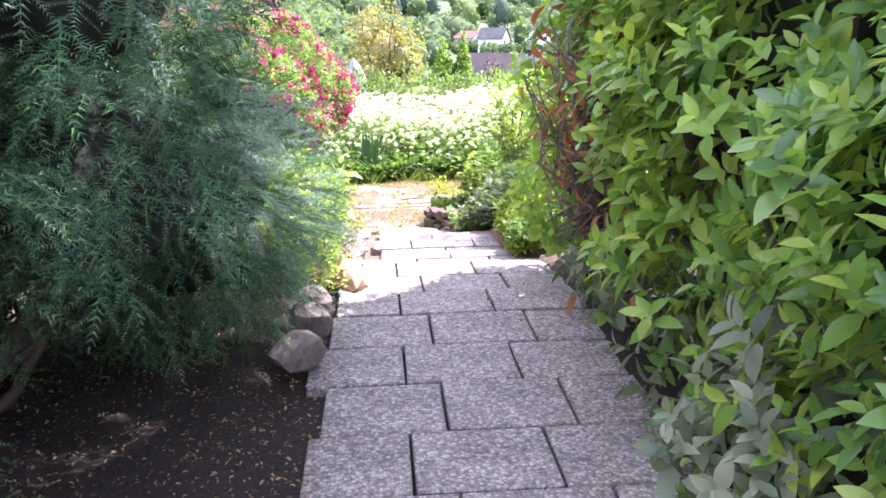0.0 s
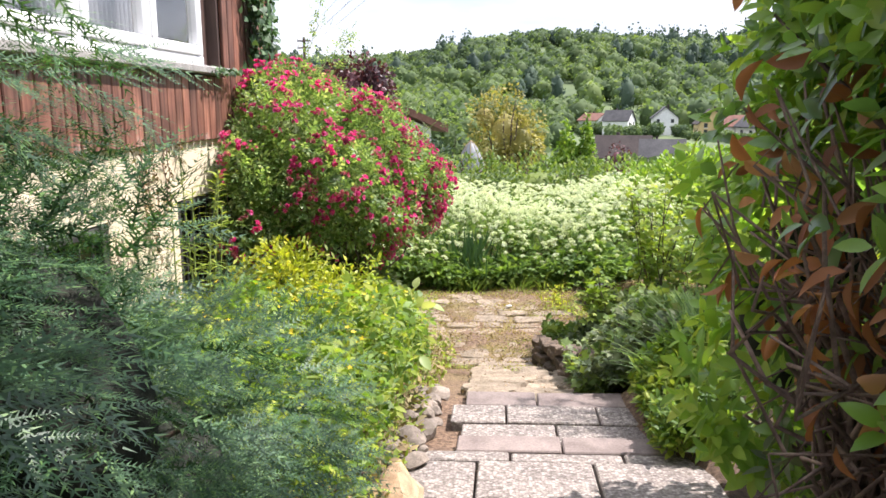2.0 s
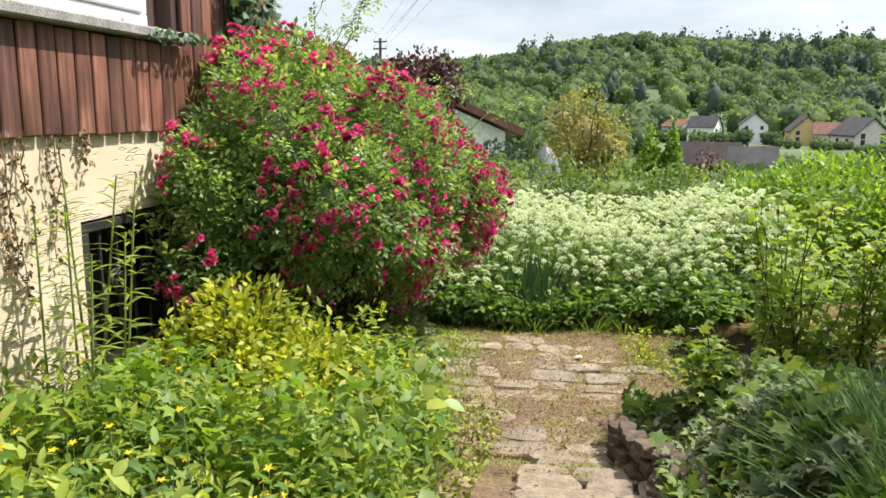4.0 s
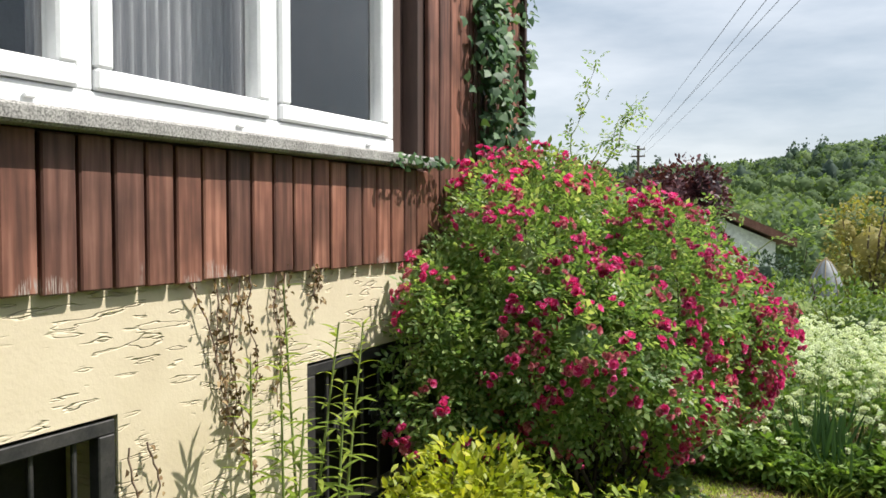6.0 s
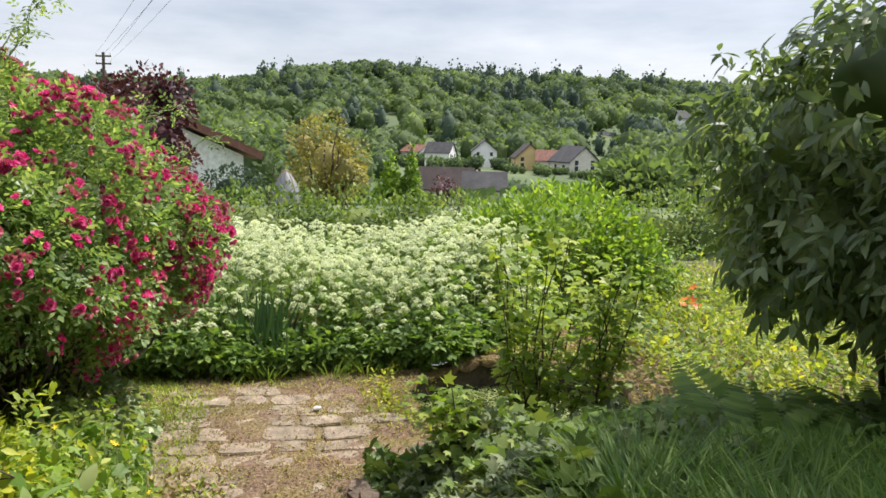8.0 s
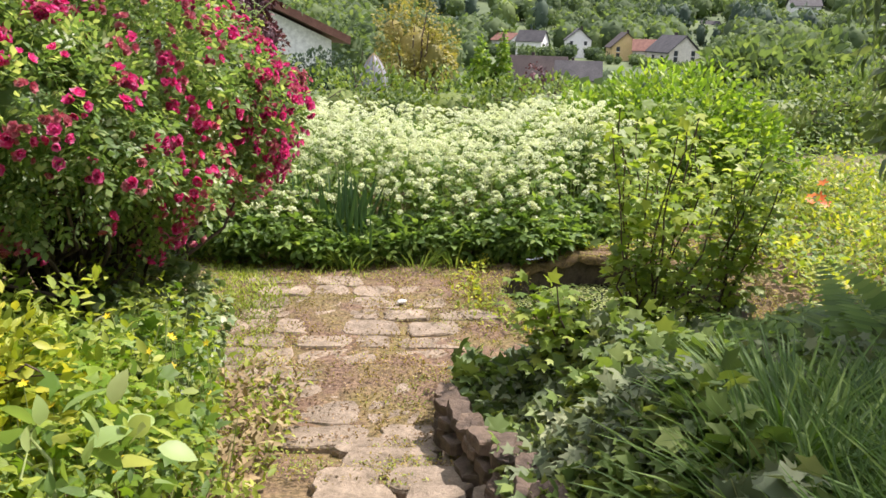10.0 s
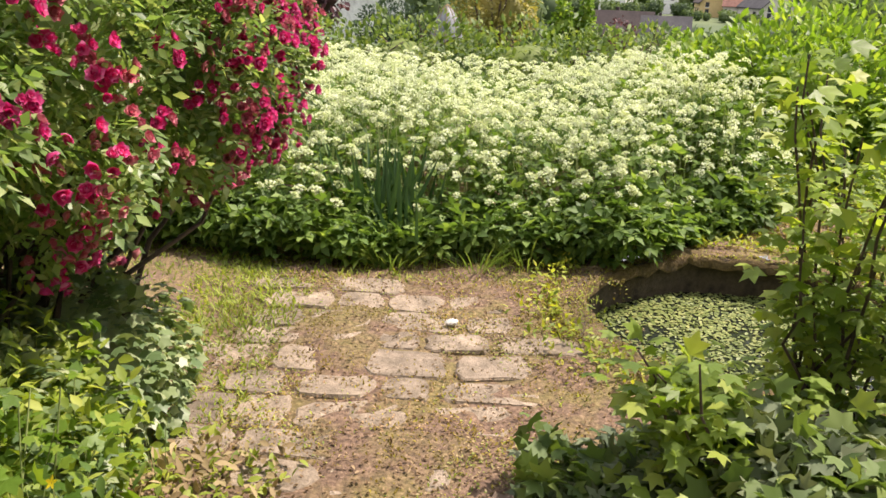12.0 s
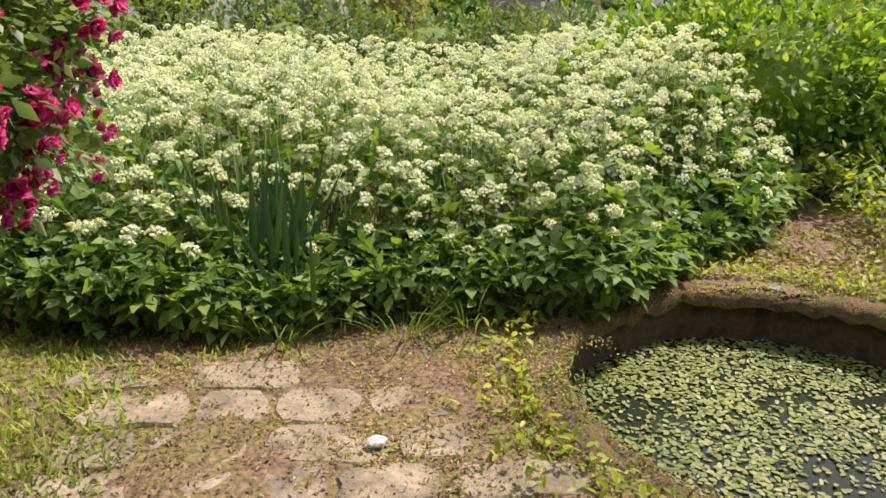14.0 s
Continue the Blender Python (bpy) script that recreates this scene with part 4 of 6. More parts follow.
# ---------- plants ----------
def branches(base, tips, r0, r1, wander=0.1):
    out = []
    for tip in tips:
        n = 7
        t = np.linspace(0, 1, n)[:, None]
        P = np.array(base) * (1 - t) + np.array(tip) * t
        P[1:-1] += rng.normal(0, wander, (n - 2, 3)) * 0.5
        P[:, 2] += 0.12 * np.sin(np.pi * t[:, 0])
        out.append(tube(P, np.linspace(r0, r1, n), 5))
    return out


def floor_at(lift):
    return lambda x, y: ground_z(x, y) + lift


def make_yew():
    # lump at z 2.1 is an unseen overhang, added to shade the yew's foot
    lumps = [((-1.66, 2.95, 1.3), (0.9, 1.0, 1.25)), ((-0.86, 3.9, 0.42), (0.56, 0.56, 0.5)), ((-1.62, 1.7, 1.35), (0.86, 0.75, 0.95)), ((-0.8, 2.5, 1.0), (0.48, 0.55, 0.5)), ((-1.0, 3.3, 1.5), (0.42, 0.4, 0.8)), ((-0.74, 3.35, 0.85), (0.4, 0.45, 0.42)), ((-1.12, 3.0, 1.0), (0.55, 0.55, 0.55)), ((-1.3, 3.9, 0.62), (0.6, 0.56, 0.5)), ((-1.4, 2.3, 0.85), (0.6, 0.75, 0.55)), ((-1.3, 1.3, 2.1), (0.78, 1.0, 0.55)), ((-1.45, 2.1, 0.55), (0.66, 0.9, 0.5)), ((-0.73, 2.32, 1.65), (0.45, 0.48, 0.75)), ((-0.8, 3.5, 0.6), (0.42, 0.5, 0.42))]
    t = thing("yew_shrub", "dark green spreading yew shrub beside the path", "shrub", (-1.6, 2.9, 0))
    needle = (np.array([(-0.11, 0.02, 0), (0.11, 0.02, 0), (0.0, 1, -0.05)], float), np.array([(0, 1, 2)]))
    places = []
    for i in range(12):
        y = i / 12
        s = 0.16 * (1.0 - 0.35 * y)
        places += [(y, 60 - 18 * y, 4, s), (y, -60 + 18 * y, 4, s)]
    places.append((1.0, 0, 0, 0.1))
    twig = spray_of(needle, places)
    stalk = (np.array([(-0.014, 0, 0), (0.014, 0, 0), (0, 1.0, 0)], float), np.array([(0, 1, 2)]))
    twig = merge([twig, stalk])
    frond = spray_of(twig, [(0.0, 0, 0, 1.0), (0.15, 46, 3, 0.66), (0.28, -44, 3, 0.62), (0.46, 40, 2, 0.5), (0.58, -40, 2, 0.46)])
    frond[0][:, 2] -= 0.16 * frond[0][:, 1] ** 2
    P, N = shell(lumps, 10500, 0.42, 0.13, 4.6, floor_at(0.05), 1.0)
    # boughs stand out in tiers, with dark gaps between them; the foot is bare
    tier = np.sin(8.0 * P[:, 2] + 2.2 * np.sin(2.6 * P[:, 1] + 1.0) + 1.8 * np.sin(3.1 * P[:, 0])) + 0.6 * lumpy(P, 9.0, 1.0, 5.0)
    bare_foot = 0.8 * (1 - smooth(2.7, 3.4, P[:, 1]))
    keep = (tier > -1.05) & (rng.random(len(P)) < np.clip((P[:, 2] + 0.05 - bare_foot) / 0.5, 0.03, 1.0))
    P, N, tier = P[keep], N[keep], tier[keep]
    P = P + N * (0.05 * tier)[:, None]
    D = N * 0.9 + np.array([0.12, 0.0, -0.34])
    up = N * 0.5 + np.array([0, 0, 0.9])
    M = frames(P, D, 0.13 + 0.11 * rng.random(len(P)), up, 0.3)
    part_mesh("needles", raw_mesh("needles", *spread(frond, M), M_YEW), t, kind="stuff")
    # near-black solid core painted for the shade inside the yew
    part_mesh("shade_core", raw_mesh("shade_core", *core(lumps, 0.52, 0.1, 4.0), M_INNER_SHADE), t)
    part_each("limb", branches((-1.6, 2.9, -0.05), P[rng.choice(len(P), 50)] * 0.85 + np.array([-1.5, 2.7, 1.0]) * 0.15, 0.03, 0.004), M_BARK, t)


def laurel_twigs(P, N, size, per=7, spread_angle=0.8):
    """Leaf places round twig ends: places, ways and sizes."""
    Q = np.repeat(P, per, 0)
    n = len(Q)
    base = np.repeat(N, per, 0)
    side = rng.normal(0, spread_angle, (n, 3))
    D = base + side + np.array([0, 0, -0.05])
    D /= np.linalg.norm(D, axis=1, keepdims=True)
    Q = Q + base * rng.uniform(-0.1, 0.05, (n, 1)) + D * 0.01
    return Q, D, size * rng.uniform(0.65, 1.15, n)


def whorls(P, N, size, per=8):
    """Leaves set round upturned twig ends, opening outwards: places, ways, upper sides and sizes."""
    A = N * 0.85 + np.array([0, 0, 0.55]) + rng.normal(0, 0.3, N.shape)
    A /= np.linalg.norm(A, axis=1, keepdims=True)
    S = np.cross(A, rng.normal(size=A.shape))
    S /= np.linalg.norm(S, axis=1, keepdims=True)
    T = np.cross(A, S)
    Q, D, U, z = [], [], [], []
    for k in range(per):
        turn, v = 2.4 * k + rng.normal(0, 0.2, (len(P), 1)), k / (per - 1)
        r = np.cos(turn) * S + np.sin(turn) * T
        tilt = 1.35 - 0.75 * v
        D.append(A * math.cos(tilt) + r * math.sin(tilt) + np.array([0, 0, -0.1]))
        U.append(A * math.sin(tilt) - r * math.cos(tilt) + np.array([0, 0, 0.25]))
        Q.append(P + A * (0.1 * v - 0.06))
        z.append(size * (1.1 - 0.4 * v) * rng.uniform(0.75, 1.15, len(P)))
    return np.concatenate(Q), np.concatenate(D), np.concatenate(U), np.concatenate(z)


def make_laurel():
    # last three lumps: unseen top of the hedge, added to shade path and yew
    lumps = [((1.45, 1.65, 0.75), (0.62, 0.9, 0.95)), ((1.6, 2.7, 1.0), (0.85, 0.95, 1.3)), ((1.55, 3.7, 1.1), (0.8, 0.85, 1.35)), ((1.5, 4.3, 1.2), (0.72, 0.62, 1.2)), ((1.5, 3.1, 1.85), (0.8, 1.2, 0.8)), ((1.6, 4.4, 1.8), (0.8, 0.6, 0.8)), ((1.75, 1.1, 1.2), (0.72, 0.7, 1.1)), ((1.24, 4.8, 0.75), (0.42, 0.34, 0.75)), ((1.25, 1.75, 0.3), (0.48, 0.85, 0.4)), ((1.95, 2.4, 2.6), (0.75, 1.5, 1.2)), ((1.95, 4.0, 2.6), (0.75, 1.2, 1.1)), ((2.2, 2.8, 4.1), (1.0, 2.2, 1.5))]
    t = thing("laurel_hedge", "tall glossy cherry laurel hedge with some browned leaves, its unseen top added for shade", "hedge", (1.6, 2.6, 0))
    blade = leaf(1.0, 0.46, 0.16, 0.2, 3)
    P, N = shell(lumps, 9400, 0.34, 0.12, 3.0, floor_at(0.1), 3.0)
    thin = (P[:, 0] < 1.5) & (P[:, 2] < 2.2) | (rng.random(len(P)) < 0.3)
    P, N = P[thin], N[thin]
    dead_zone = (rng.random(len(P)) < 0.86) & (P[:, 1] > 3.5) & (P[:, 1] < 4.45) & (P[:, 2] < 1.42 + 0.15 * np.sin(5 * P[:, 1])) & (P[:, 2] > 0.3) & (N[:, 0] < 0.45)
    live, dead = ~dead_zone, dead_zone
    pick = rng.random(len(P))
    # young leaves; their extra share at y 2.2-3.5 paints in missing light
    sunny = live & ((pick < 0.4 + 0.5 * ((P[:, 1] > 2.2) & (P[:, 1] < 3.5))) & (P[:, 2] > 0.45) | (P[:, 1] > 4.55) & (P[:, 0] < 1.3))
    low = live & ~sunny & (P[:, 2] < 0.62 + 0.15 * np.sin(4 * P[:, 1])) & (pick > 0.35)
    for nm, sel, mat, lab in (("leaves", live & ~sunny & ~low, M_LAUREL, ""), ("bright_leaves", sunny, M_LAUREL_BRIGHT, "bright yellow-green leaves, some young, some lightened as if lit"), ("low_leaves", low, M_LAUREL_DULL, "dull dusty leaves near the ground")):
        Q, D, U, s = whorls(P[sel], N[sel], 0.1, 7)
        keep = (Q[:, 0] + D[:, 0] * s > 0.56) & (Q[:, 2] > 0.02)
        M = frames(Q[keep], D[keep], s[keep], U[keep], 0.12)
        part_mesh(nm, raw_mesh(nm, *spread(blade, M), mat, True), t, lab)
    hung = dead & (rng.random(len(P)) < np.clip((P[:, 2] - 0.35) / 0.9, 0.06, 0.55))
    Q, D, s = laurel_twigs(P[hung], N[hung], 0.105, 2)
    D[:, 2] -= 0.7
    M = frames(Q, D, s, N[hung].repeat(2, 0), 0.5)
    part_mesh("withered_leaves", raw_mesh("withered_leaves", *spread(leaf(1, 0.38, 0.4, 0.3, 4), M), M_DEAD, True), t, "withered reddish brown leaves")
    spots = P[live][rng.choice(int(live.sum()), 26)]
    M = frames(spots + np.array([-0.06, 0, 0]), np.tile([-0.3, 0, -1.0], (26, 1)), 0.11, np.array([-1.0, -0.3, 0]), 0.35)
    part_mesh("brown_leaves", raw_mesh("brown_leaves", *spread(leaf(1, 0.4, 0.2, 0.1, 4), M), M_DEAD, True), t, "single orange-brown leaves")
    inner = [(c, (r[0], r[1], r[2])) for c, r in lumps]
    # near-black cores painted for inner shade; the last three also block the sun
    part_mesh("inner_core", raw_mesh("inner_core", *merge([core(inner, 0.4, 0.1, 4.0), core(inner[-3:], 0.74, 0.1, 4.0)]), M_INNER_SHADE), t)
    tips = np.concatenate([P[dead][rng.choice(int(dead.sum()), 150)], P[live][rng.choice(int(live.sum()), 40)]])
    near = branches((1.25, 4.0, 0.05), tips[:150] + np.array([-0.05, 0, 0]), 0.012, 0.003, 0.16)
    part_each("bare_twig", near, M_TWIG, t, "bare grey-brown twig")
    part_each("branch", branches((1.55, 2.8, 0.0), tips[150:], 0.035, 0.004, 0.1), M_BARK, t)


def make_dark_laurel():
    # lumps at y 6.85 and 7.3 stand unseen, added to shade the bank
    lumps = [((3.45, 8.3, 1.05), (0.92, 1.1, 0.8)), ((4.1, 8.4, 1.45), (1.1, 1.2, 0.95)), ((3.1, 8.6, 0.9), (0.6, 0.75, 0.55)), ((3.75, 6.85, 1.35), (1.15, 1.05, 1.25)), ((3.95, 7.3, 3.1), (1.35, 1.3, 1.4)), ((2.85, 8.5, 1.3), (0.55, 0.65, 0.45)), ((2.8, 8.1, 0.78), (0.55, 0.6, 0.42)), ((3.2, 7.6, 0.8), (0.75, 0.8, 0.55)), ((3.0, 7.9, 1.6), (0.65, 0.8, 0.5)), ((3.5, 7.6, 0.62), (0.8, 0.7, 0.5))]
    t = thing("evergreen_tree", "dark drooping evergreen tree with long leaves", "tree", (3.6, 8.4, -0.5))
    P, N = shell(lumps, 4600, 0.35, 0.2, 2.2, None, 5.0)
    Q, D, s = laurel_twigs(P, N, 0.118, 6, 0.8)
    D[:, 2] -= 0.75
    M = frames(Q, D, s, N.repeat(6, 0) + np.array([0, 0, 0.3]), 0.3)
    part_mesh("crown", raw_mesh("crown", *spread(leaf(1, 0.33, 0.12, 0.2, 2), M), M_LAUREL_DARK, True), t, kind="stuff")
    part_mesh("inner_crown", raw_mesh("inner_crown", *core(lumps, 0.4, 0.12, 3.0), M_LAUREL_DARK), t)
    part_mesh("trunk", raw_mesh("trunk", *merge(branches((3.7, 8.4, -0.55), P[rng.choice(len(P), 40)], 0.03, 0.006, 0.15)), M_BARK, True), t)


ROSE_LUMPS = [((-1.45, 8.4, 1.0), (0.45, 0.95, 0.68)), ((-1.02, 8.7, 0.75), (0.52, 0.8, 0.66)), ((-0.74, 9.1, 0.66), (0.38, 0.5, 0.36)), ((-1.58, 7.68, 0.75), (0.26, 0.42, 0.52)), ((-1.08, 8.0, 0.72), (0.45, 0.48, 0.44)), ((-0.77, 9.5, 0.6), (0.36, 0.42, 0.33))]


def rose_bloom(seed):
    r = np.random.default_rng(seed)
    petal = leaf(1, 0.95, 0.25, -0.35, 2)
    pieces = []
    for ring, n, tilt, s in ((0, 5, 70, 0.34), (1, 6, 45, 0.44), (2, 7, 18, 0.52)):
        for i in range(n):
            m = np.array(Matrix.Rotation(radians(360 * i / n + 25 * ring + r.uniform(-12, 12)), 3, "Z") @ Matrix.Rotation(radians(tilt + r.uniform(-10, 10)), 3, "X"))
            pieces.append(((petal[0] * s) @ m.T, petal[1]))
    return merge(pieces)





def make_rose():
    t = thing("rose_bush", "large rambling rose bush covered in crimson blooms", "rose bush", (-1.3, 8.6, -0.6))
    leaflet = leaf(0.42, 0.5, 0.1, 0.12, 1)
    spray = spray_of(leaflet, [(0.25, 60, 0, 0.8), (0.25, -60, 0, 0.8), (0.5, 55, 0, 0.95), (0.5, -55, 0, 0.95), (0.75, 0, 0, 1.05)])
    low = lambda x, y: 0.24 + 0.22 * smooth(8.5, 7.9, y) * smooth(-1.5, -1.0, x) + 0.1 * np.sin(7 * y + 5 * x)
    P, N = shell(ROSE_LUMPS, 16500, 0.4, 0.13, 4.5, low, 2.0)
    ok = P[:, 0] > WALL_X + 0.06
    ok |= P[:, 1] > CORNER_Y + 0.1
    P, N = P[ok], N[ok]
    M = frames(P, N + np.array([0.1, -0.1, 0.0]), 0.075 + 0.045 * rng.random(len(P)), N * 0.5 + np.array([0, 0, 0.8]), 0.55)
    part_mesh("leaves", raw_mesh("leaves", *spread(spray, M), M_ROSE_LEAF), t)
    part_mesh("inner_core", raw_mesh("inner_core", *core(ROSE_LUMPS, 0.48, 0.1, 4.0), M_ROSE_LEAF), t)
    tips = P[rng.choice(len(P), 110)]
    part_each("cane", branches((-1.35, 8.55, -0.6), tips, 0.018, 0.004, 0.16), M_BARK, t)
    # thin shoots that stand out over the top
    out = []
    leaves_at, leaf_dir = [], []
    for x, y, z, dx, dy, dz in ((-1.45, 8.7, 1.55, 0.05, 0.25, 0.85), (-1.4, 8.8, 1.55, 0.2, 0.3, 0.6), (-1.2, 8.5, 1.5, 0.1, 0.1, 0.55), (-0.85, 9.0, 1.15, 0.25, 0.35, 0.45), (-0.7, 9.2, 1.05, 0.5, 0.1, 0.4), (-0.9, 8.9, 1.1, 0.1, 0.4, 0.5)):
        s = np.linspace(0, 1, 12)[:, None]
        pts = np.array([x, y, z]) + s * np.array([dx, dy, dz]) + np.array([0.08, 0, -0.12]) * s * s
        pts[1:] += rng.normal(0, 0.012, (11, 3))
        out.append(tube(pts, np.linspace(0.005, 0.002, 12), 4))
        for q in pts[2:]:
            for _ in range(3):
                leaves_at.append(q + rng.normal(0, 0.02, 3))
                leaf_dir.append(rng.normal(0, 1, 3))
    part_each("shoot", out, M_STEM, t)
    M = frames(np.array(leaves_at), np.array(leaf_dir), 0.085, jitter=0.4)
    part_mesh("shoot_leaves", raw_mesh("shoot_leaves", *spread(spray, M), M_ROSE_LEAF), t)
    # blooms in trusses of two to seven, crimson when fresh and pale pink when over
    shapes = [rose_bloom(q) for q in (1, 2, 3)]
    P, N = shell(ROSE_LUMPS, 2200, 0.06, 0.13, 4.5, low, 2.0)
    ok = ((N @ np.array([0.45, -0.8, 0.25])) > -0.3) & (P[:, 0] > WALL_X + 0.12)
    P, N = P[ok], N[ok]
    order = np.argsort(-(lumpy(P, 5.5, 0.5, 4.0) + rng.random(len(P)) * 1.2))[:500]
    P, N = P[order], N[order]
    hang = np.stack([-0.42 + rng.normal(0, 0.05, 44), 8.75 + 0.8 * rng.random(44), 0.36 + 0.5 * rng.random(44)], -1)
    P, N = np.concatenate([P, hang]), np.concatenate([N, np.tile([0.8, -0.5, 0.1], (44, 1))])
    at, way, kind = [], [], []
    for p, q in zip(P, N):
        old = rng.random() < 0.44
        for _ in range(int(rng.integers(2, 7))):
            d = q + rng.normal(0, 0.55, 3) + np.array([0, 0, 0.25])
            d /= np.linalg.norm(d)
            at.append(p + q * 0.03 + d * rng.uniform(0.02, 0.07))
            way.append(d)
            kind.append(old != (rng.random() < 0.12))
    at, way, kind = np.array(at), np.array(way), np.array(kind)
    size = rng.uniform(0.034, 0.06, len(at)) * np.where(kind, 0.85, 1.0)
    near = np.argsort(np.hypot(at[:, 0] - 0.1, at[:, 1] - 8.6))
    data = {(old, j): raw_mesh("bloom", *shapes[j], M_ROSE_FADED if old else M_ROSE) for old in (False, True) for j in range(3)}
    for i in near[:300]:
        ob = under(new("bloom", data[(bool(kind[i]), int(i) % 3)]), t)
        ob.matrix_basis = Matrix.LocRotScale(Vector(at[i]), Vector(way[i]).to_track_quat("Z", "Y"), Vector((size[i],) * 3))
    for old, mat in ((False, M_ROSE), (True, M_ROSE_FADED)):
        k = near[300:][kind[near[300:]] == old]
        side = np.cross(way[k], rng.normal(size=(len(k), 3)))
        M = frames(at[k], side / np.linalg.norm(side, axis=1, keepdims=True), size[k], way[k], 0.0)
        part_mesh("blooms_behind", raw_mesh("blooms_behind", *merge([spread(shapes[j], M[j::3]) for j in range(3)]), mat), t, "faded pink blooms" if old else "crimson blooms", "stuff")


def make_flower_bed():
    t = thing("flower_bed", "broad bed of white umbel flowers over dark green leaves", "flower bed", (0.5, 12.3, PATIO_Z))

    def front(x):
        return 10.62 + 0.1 * np.sin(3 * x) + 0.75 * smooth(1.0, 1.9, x) + 1.0 * smooth(1.9, 3.2, x)

    def points(n):
        x = rng.uniform(-3.4, 2.75, 2 * n)
        y = front(x) + (14.6 - front(x)) * rng.random(2 * n) ** 1.15
        ok = np.hypot((x - 2.95) / 1.1, (y - 13.1) / 0.95) > 0.95     # the round shrub stands here
        return x[ok][:n], y[ok][:n]

    def top(x, y):
        edge = smooth(0.0, 0.75, y - front(x))
        mound = 0.1 * np.exp(-(((x + 0.7) / 0.8) ** 2)) + 0.2 * np.exp(-(((x - 2.0) / 0.8) ** 2)) - 0.08 * np.exp(-(((x - 0.7) / 0.4) ** 2))
        return PATIO_Z + 0.3 + 0.4 * edge + mound * edge + 0.05 * np.sin(3.1 * x + 2.2 * y) + 0.03 * np.sin(7.3 * x - 4.1 * y)

    # leaves: three-fold, thick to the ground in front
    leaflet = leaf(0.6, 0.56, 0.12, 0.2, 1)
    tri = spray_of(leaflet, [(0.35, 0, 0, 1.0), (0.35, 70, 0, 0.85), (0.35, -70, 0, 0.85)])
    x, y = points(11500)
    k = rng.random(11500)
    x, y = np.concatenate([x, rng.uniform(-3.4, 2.75, 5600)]), np.concatenate([y, np.zeros(5600)])
    y[11500:] = front(x[11500:]) + 0.35 * rng.random(5600)
    hh = top(x, y) - 0.1 - PATIO_Z
    z = PATIO_Z + 0.03 + hh * np.concatenate([0.45 + 0.5 * k, rng.random(5600) ** 0.8])
    P = np.stack([x, y, z], -1)
    D = np.stack([rng.normal(0, 0.6, len(x)), rng.normal(-0.5, 0.6, len(x)), rng.normal(0.1, 0.3, len(x))], -1)
    M = frames(P, D, 0.085 + 0.075 * rng.random(len(x)), jitter=0.45)
    part_mesh("leaves", raw_mesh("leaves", *spread(tri, M), M_HERB), t)
    # stems
    x, y = points(1500)
    zt = top(x, y)
    s = np.stack([x, y, np.full(1500, PATIO_Z)], -1)
    tube_t = tube([(0, 0, 0), (0.01, 0.5, 0), (0, 1, 0)], [0.006, 0.005, 0.003], 3)
    M = frames(s, np.tile([0, -0.06, 1.0], (1500, 1)), zt - PATIO_Z, np.array([0, -1.0, 0]), 0.05)
    part_mesh("stems", raw_mesh("stems", *spread(tube_t, M), M_STEM), t, kind="stuff")
    # umbels: many small white florets on a shallow dome
    r = np.random.default_rng(21)
    shapes = []
    for q in range(3):
        pts, dirs = [], []
        for c in range(14):
            ang, rad = c * 2.4, 0.41 * math.sqrt((c + 0.3) / 14)
            cx, cy = rad * math.cos(ang), rad * math.sin(ang)
            for _ in range(7):
                pts.append((cx + r.normal(0, 0.035), cy + r.normal(0, 0.035), 0.44 * math.sqrt(max(0.0, 1 - (rad / 0.43) ** 2)) - 0.05 + r.normal(0, 0.025)))
        pts = np.array(pts)
        quad = (np.array([(-0.5, -0.5, 0), (0.5, -0.5, 0), (0.5, 0.5, 0.12), (-0.5, 0.5, 0.12)], float), np.array([(0, 1, 2), (0, 2, 3)]))
        Mx = frames(pts, r.normal(size=(len(pts), 3)) * np.array([1, 1, 0.2]), 0.09 + 0.045 * r.random(len(pts)), np.stack([pts[:, 0], pts[:, 1], pts[:, 2] + 0.1], -1), 0.4)
        rays = [tube([(0, 0, -0.15), tuple(p * 0.95)], [0.012, 0.006], 3) for p in pts[::7]]
        shapes.append(merge([spread(quad, Mx)] + rays))
    Mx = frames(pts[::2], r.normal(size=(len(pts[::2]), 3)) * np.array([1, 1, 0.2]), 0.13, np.stack([pts[::2, 0], pts[::2, 1], pts[::2, 2] + 0.1], -1), 0.4)
    light = spread(quad, Mx)
    heads = [raw_mesh("flower_head", *sh, M_UMBEL) for sh in shapes]
    x, y = points(4300)
    z = top(x, y) + rng.uniform(-0.17, 0.1, len(x))
    ok = (z > PATIO_Z + 0.4) | (rng.random(len(x)) < 0.12)
    x, y, z = x[ok], y[ok], z[ok]
    in_front = np.argsort(np.hypot(x - 0.3, (y - 10.3) * 1.0))
    sizes = rng.uniform(0.055, 0.102, len(x))
    for i in in_front[:300]:
        ob = under(new("flower_head", heads[i % 3]), t)
        ob.matrix_basis = pose(x[i], y[i], z[i], rng.uniform(-25, 25) + 15, rng.uniform(-25, 25), rng.uniform(0, 360)) @ Matrix.Scale(sizes[i], 4)
    rest = in_front[300:]
    P = np.stack([x, y, z], -1)[rest]
    D = rng.normal(size=(len(rest), 3)) * np.array([1, 1, 0.25])
    M = frames(P, D, sizes[rest], np.array([0, -0.25, 1.0]), 0.2)
    part_mesh("flower_heads_behind", raw_mesh("flower_heads_behind", *spread(light, M), M_UMBEL), t, "drift of white umbels", "stuff")
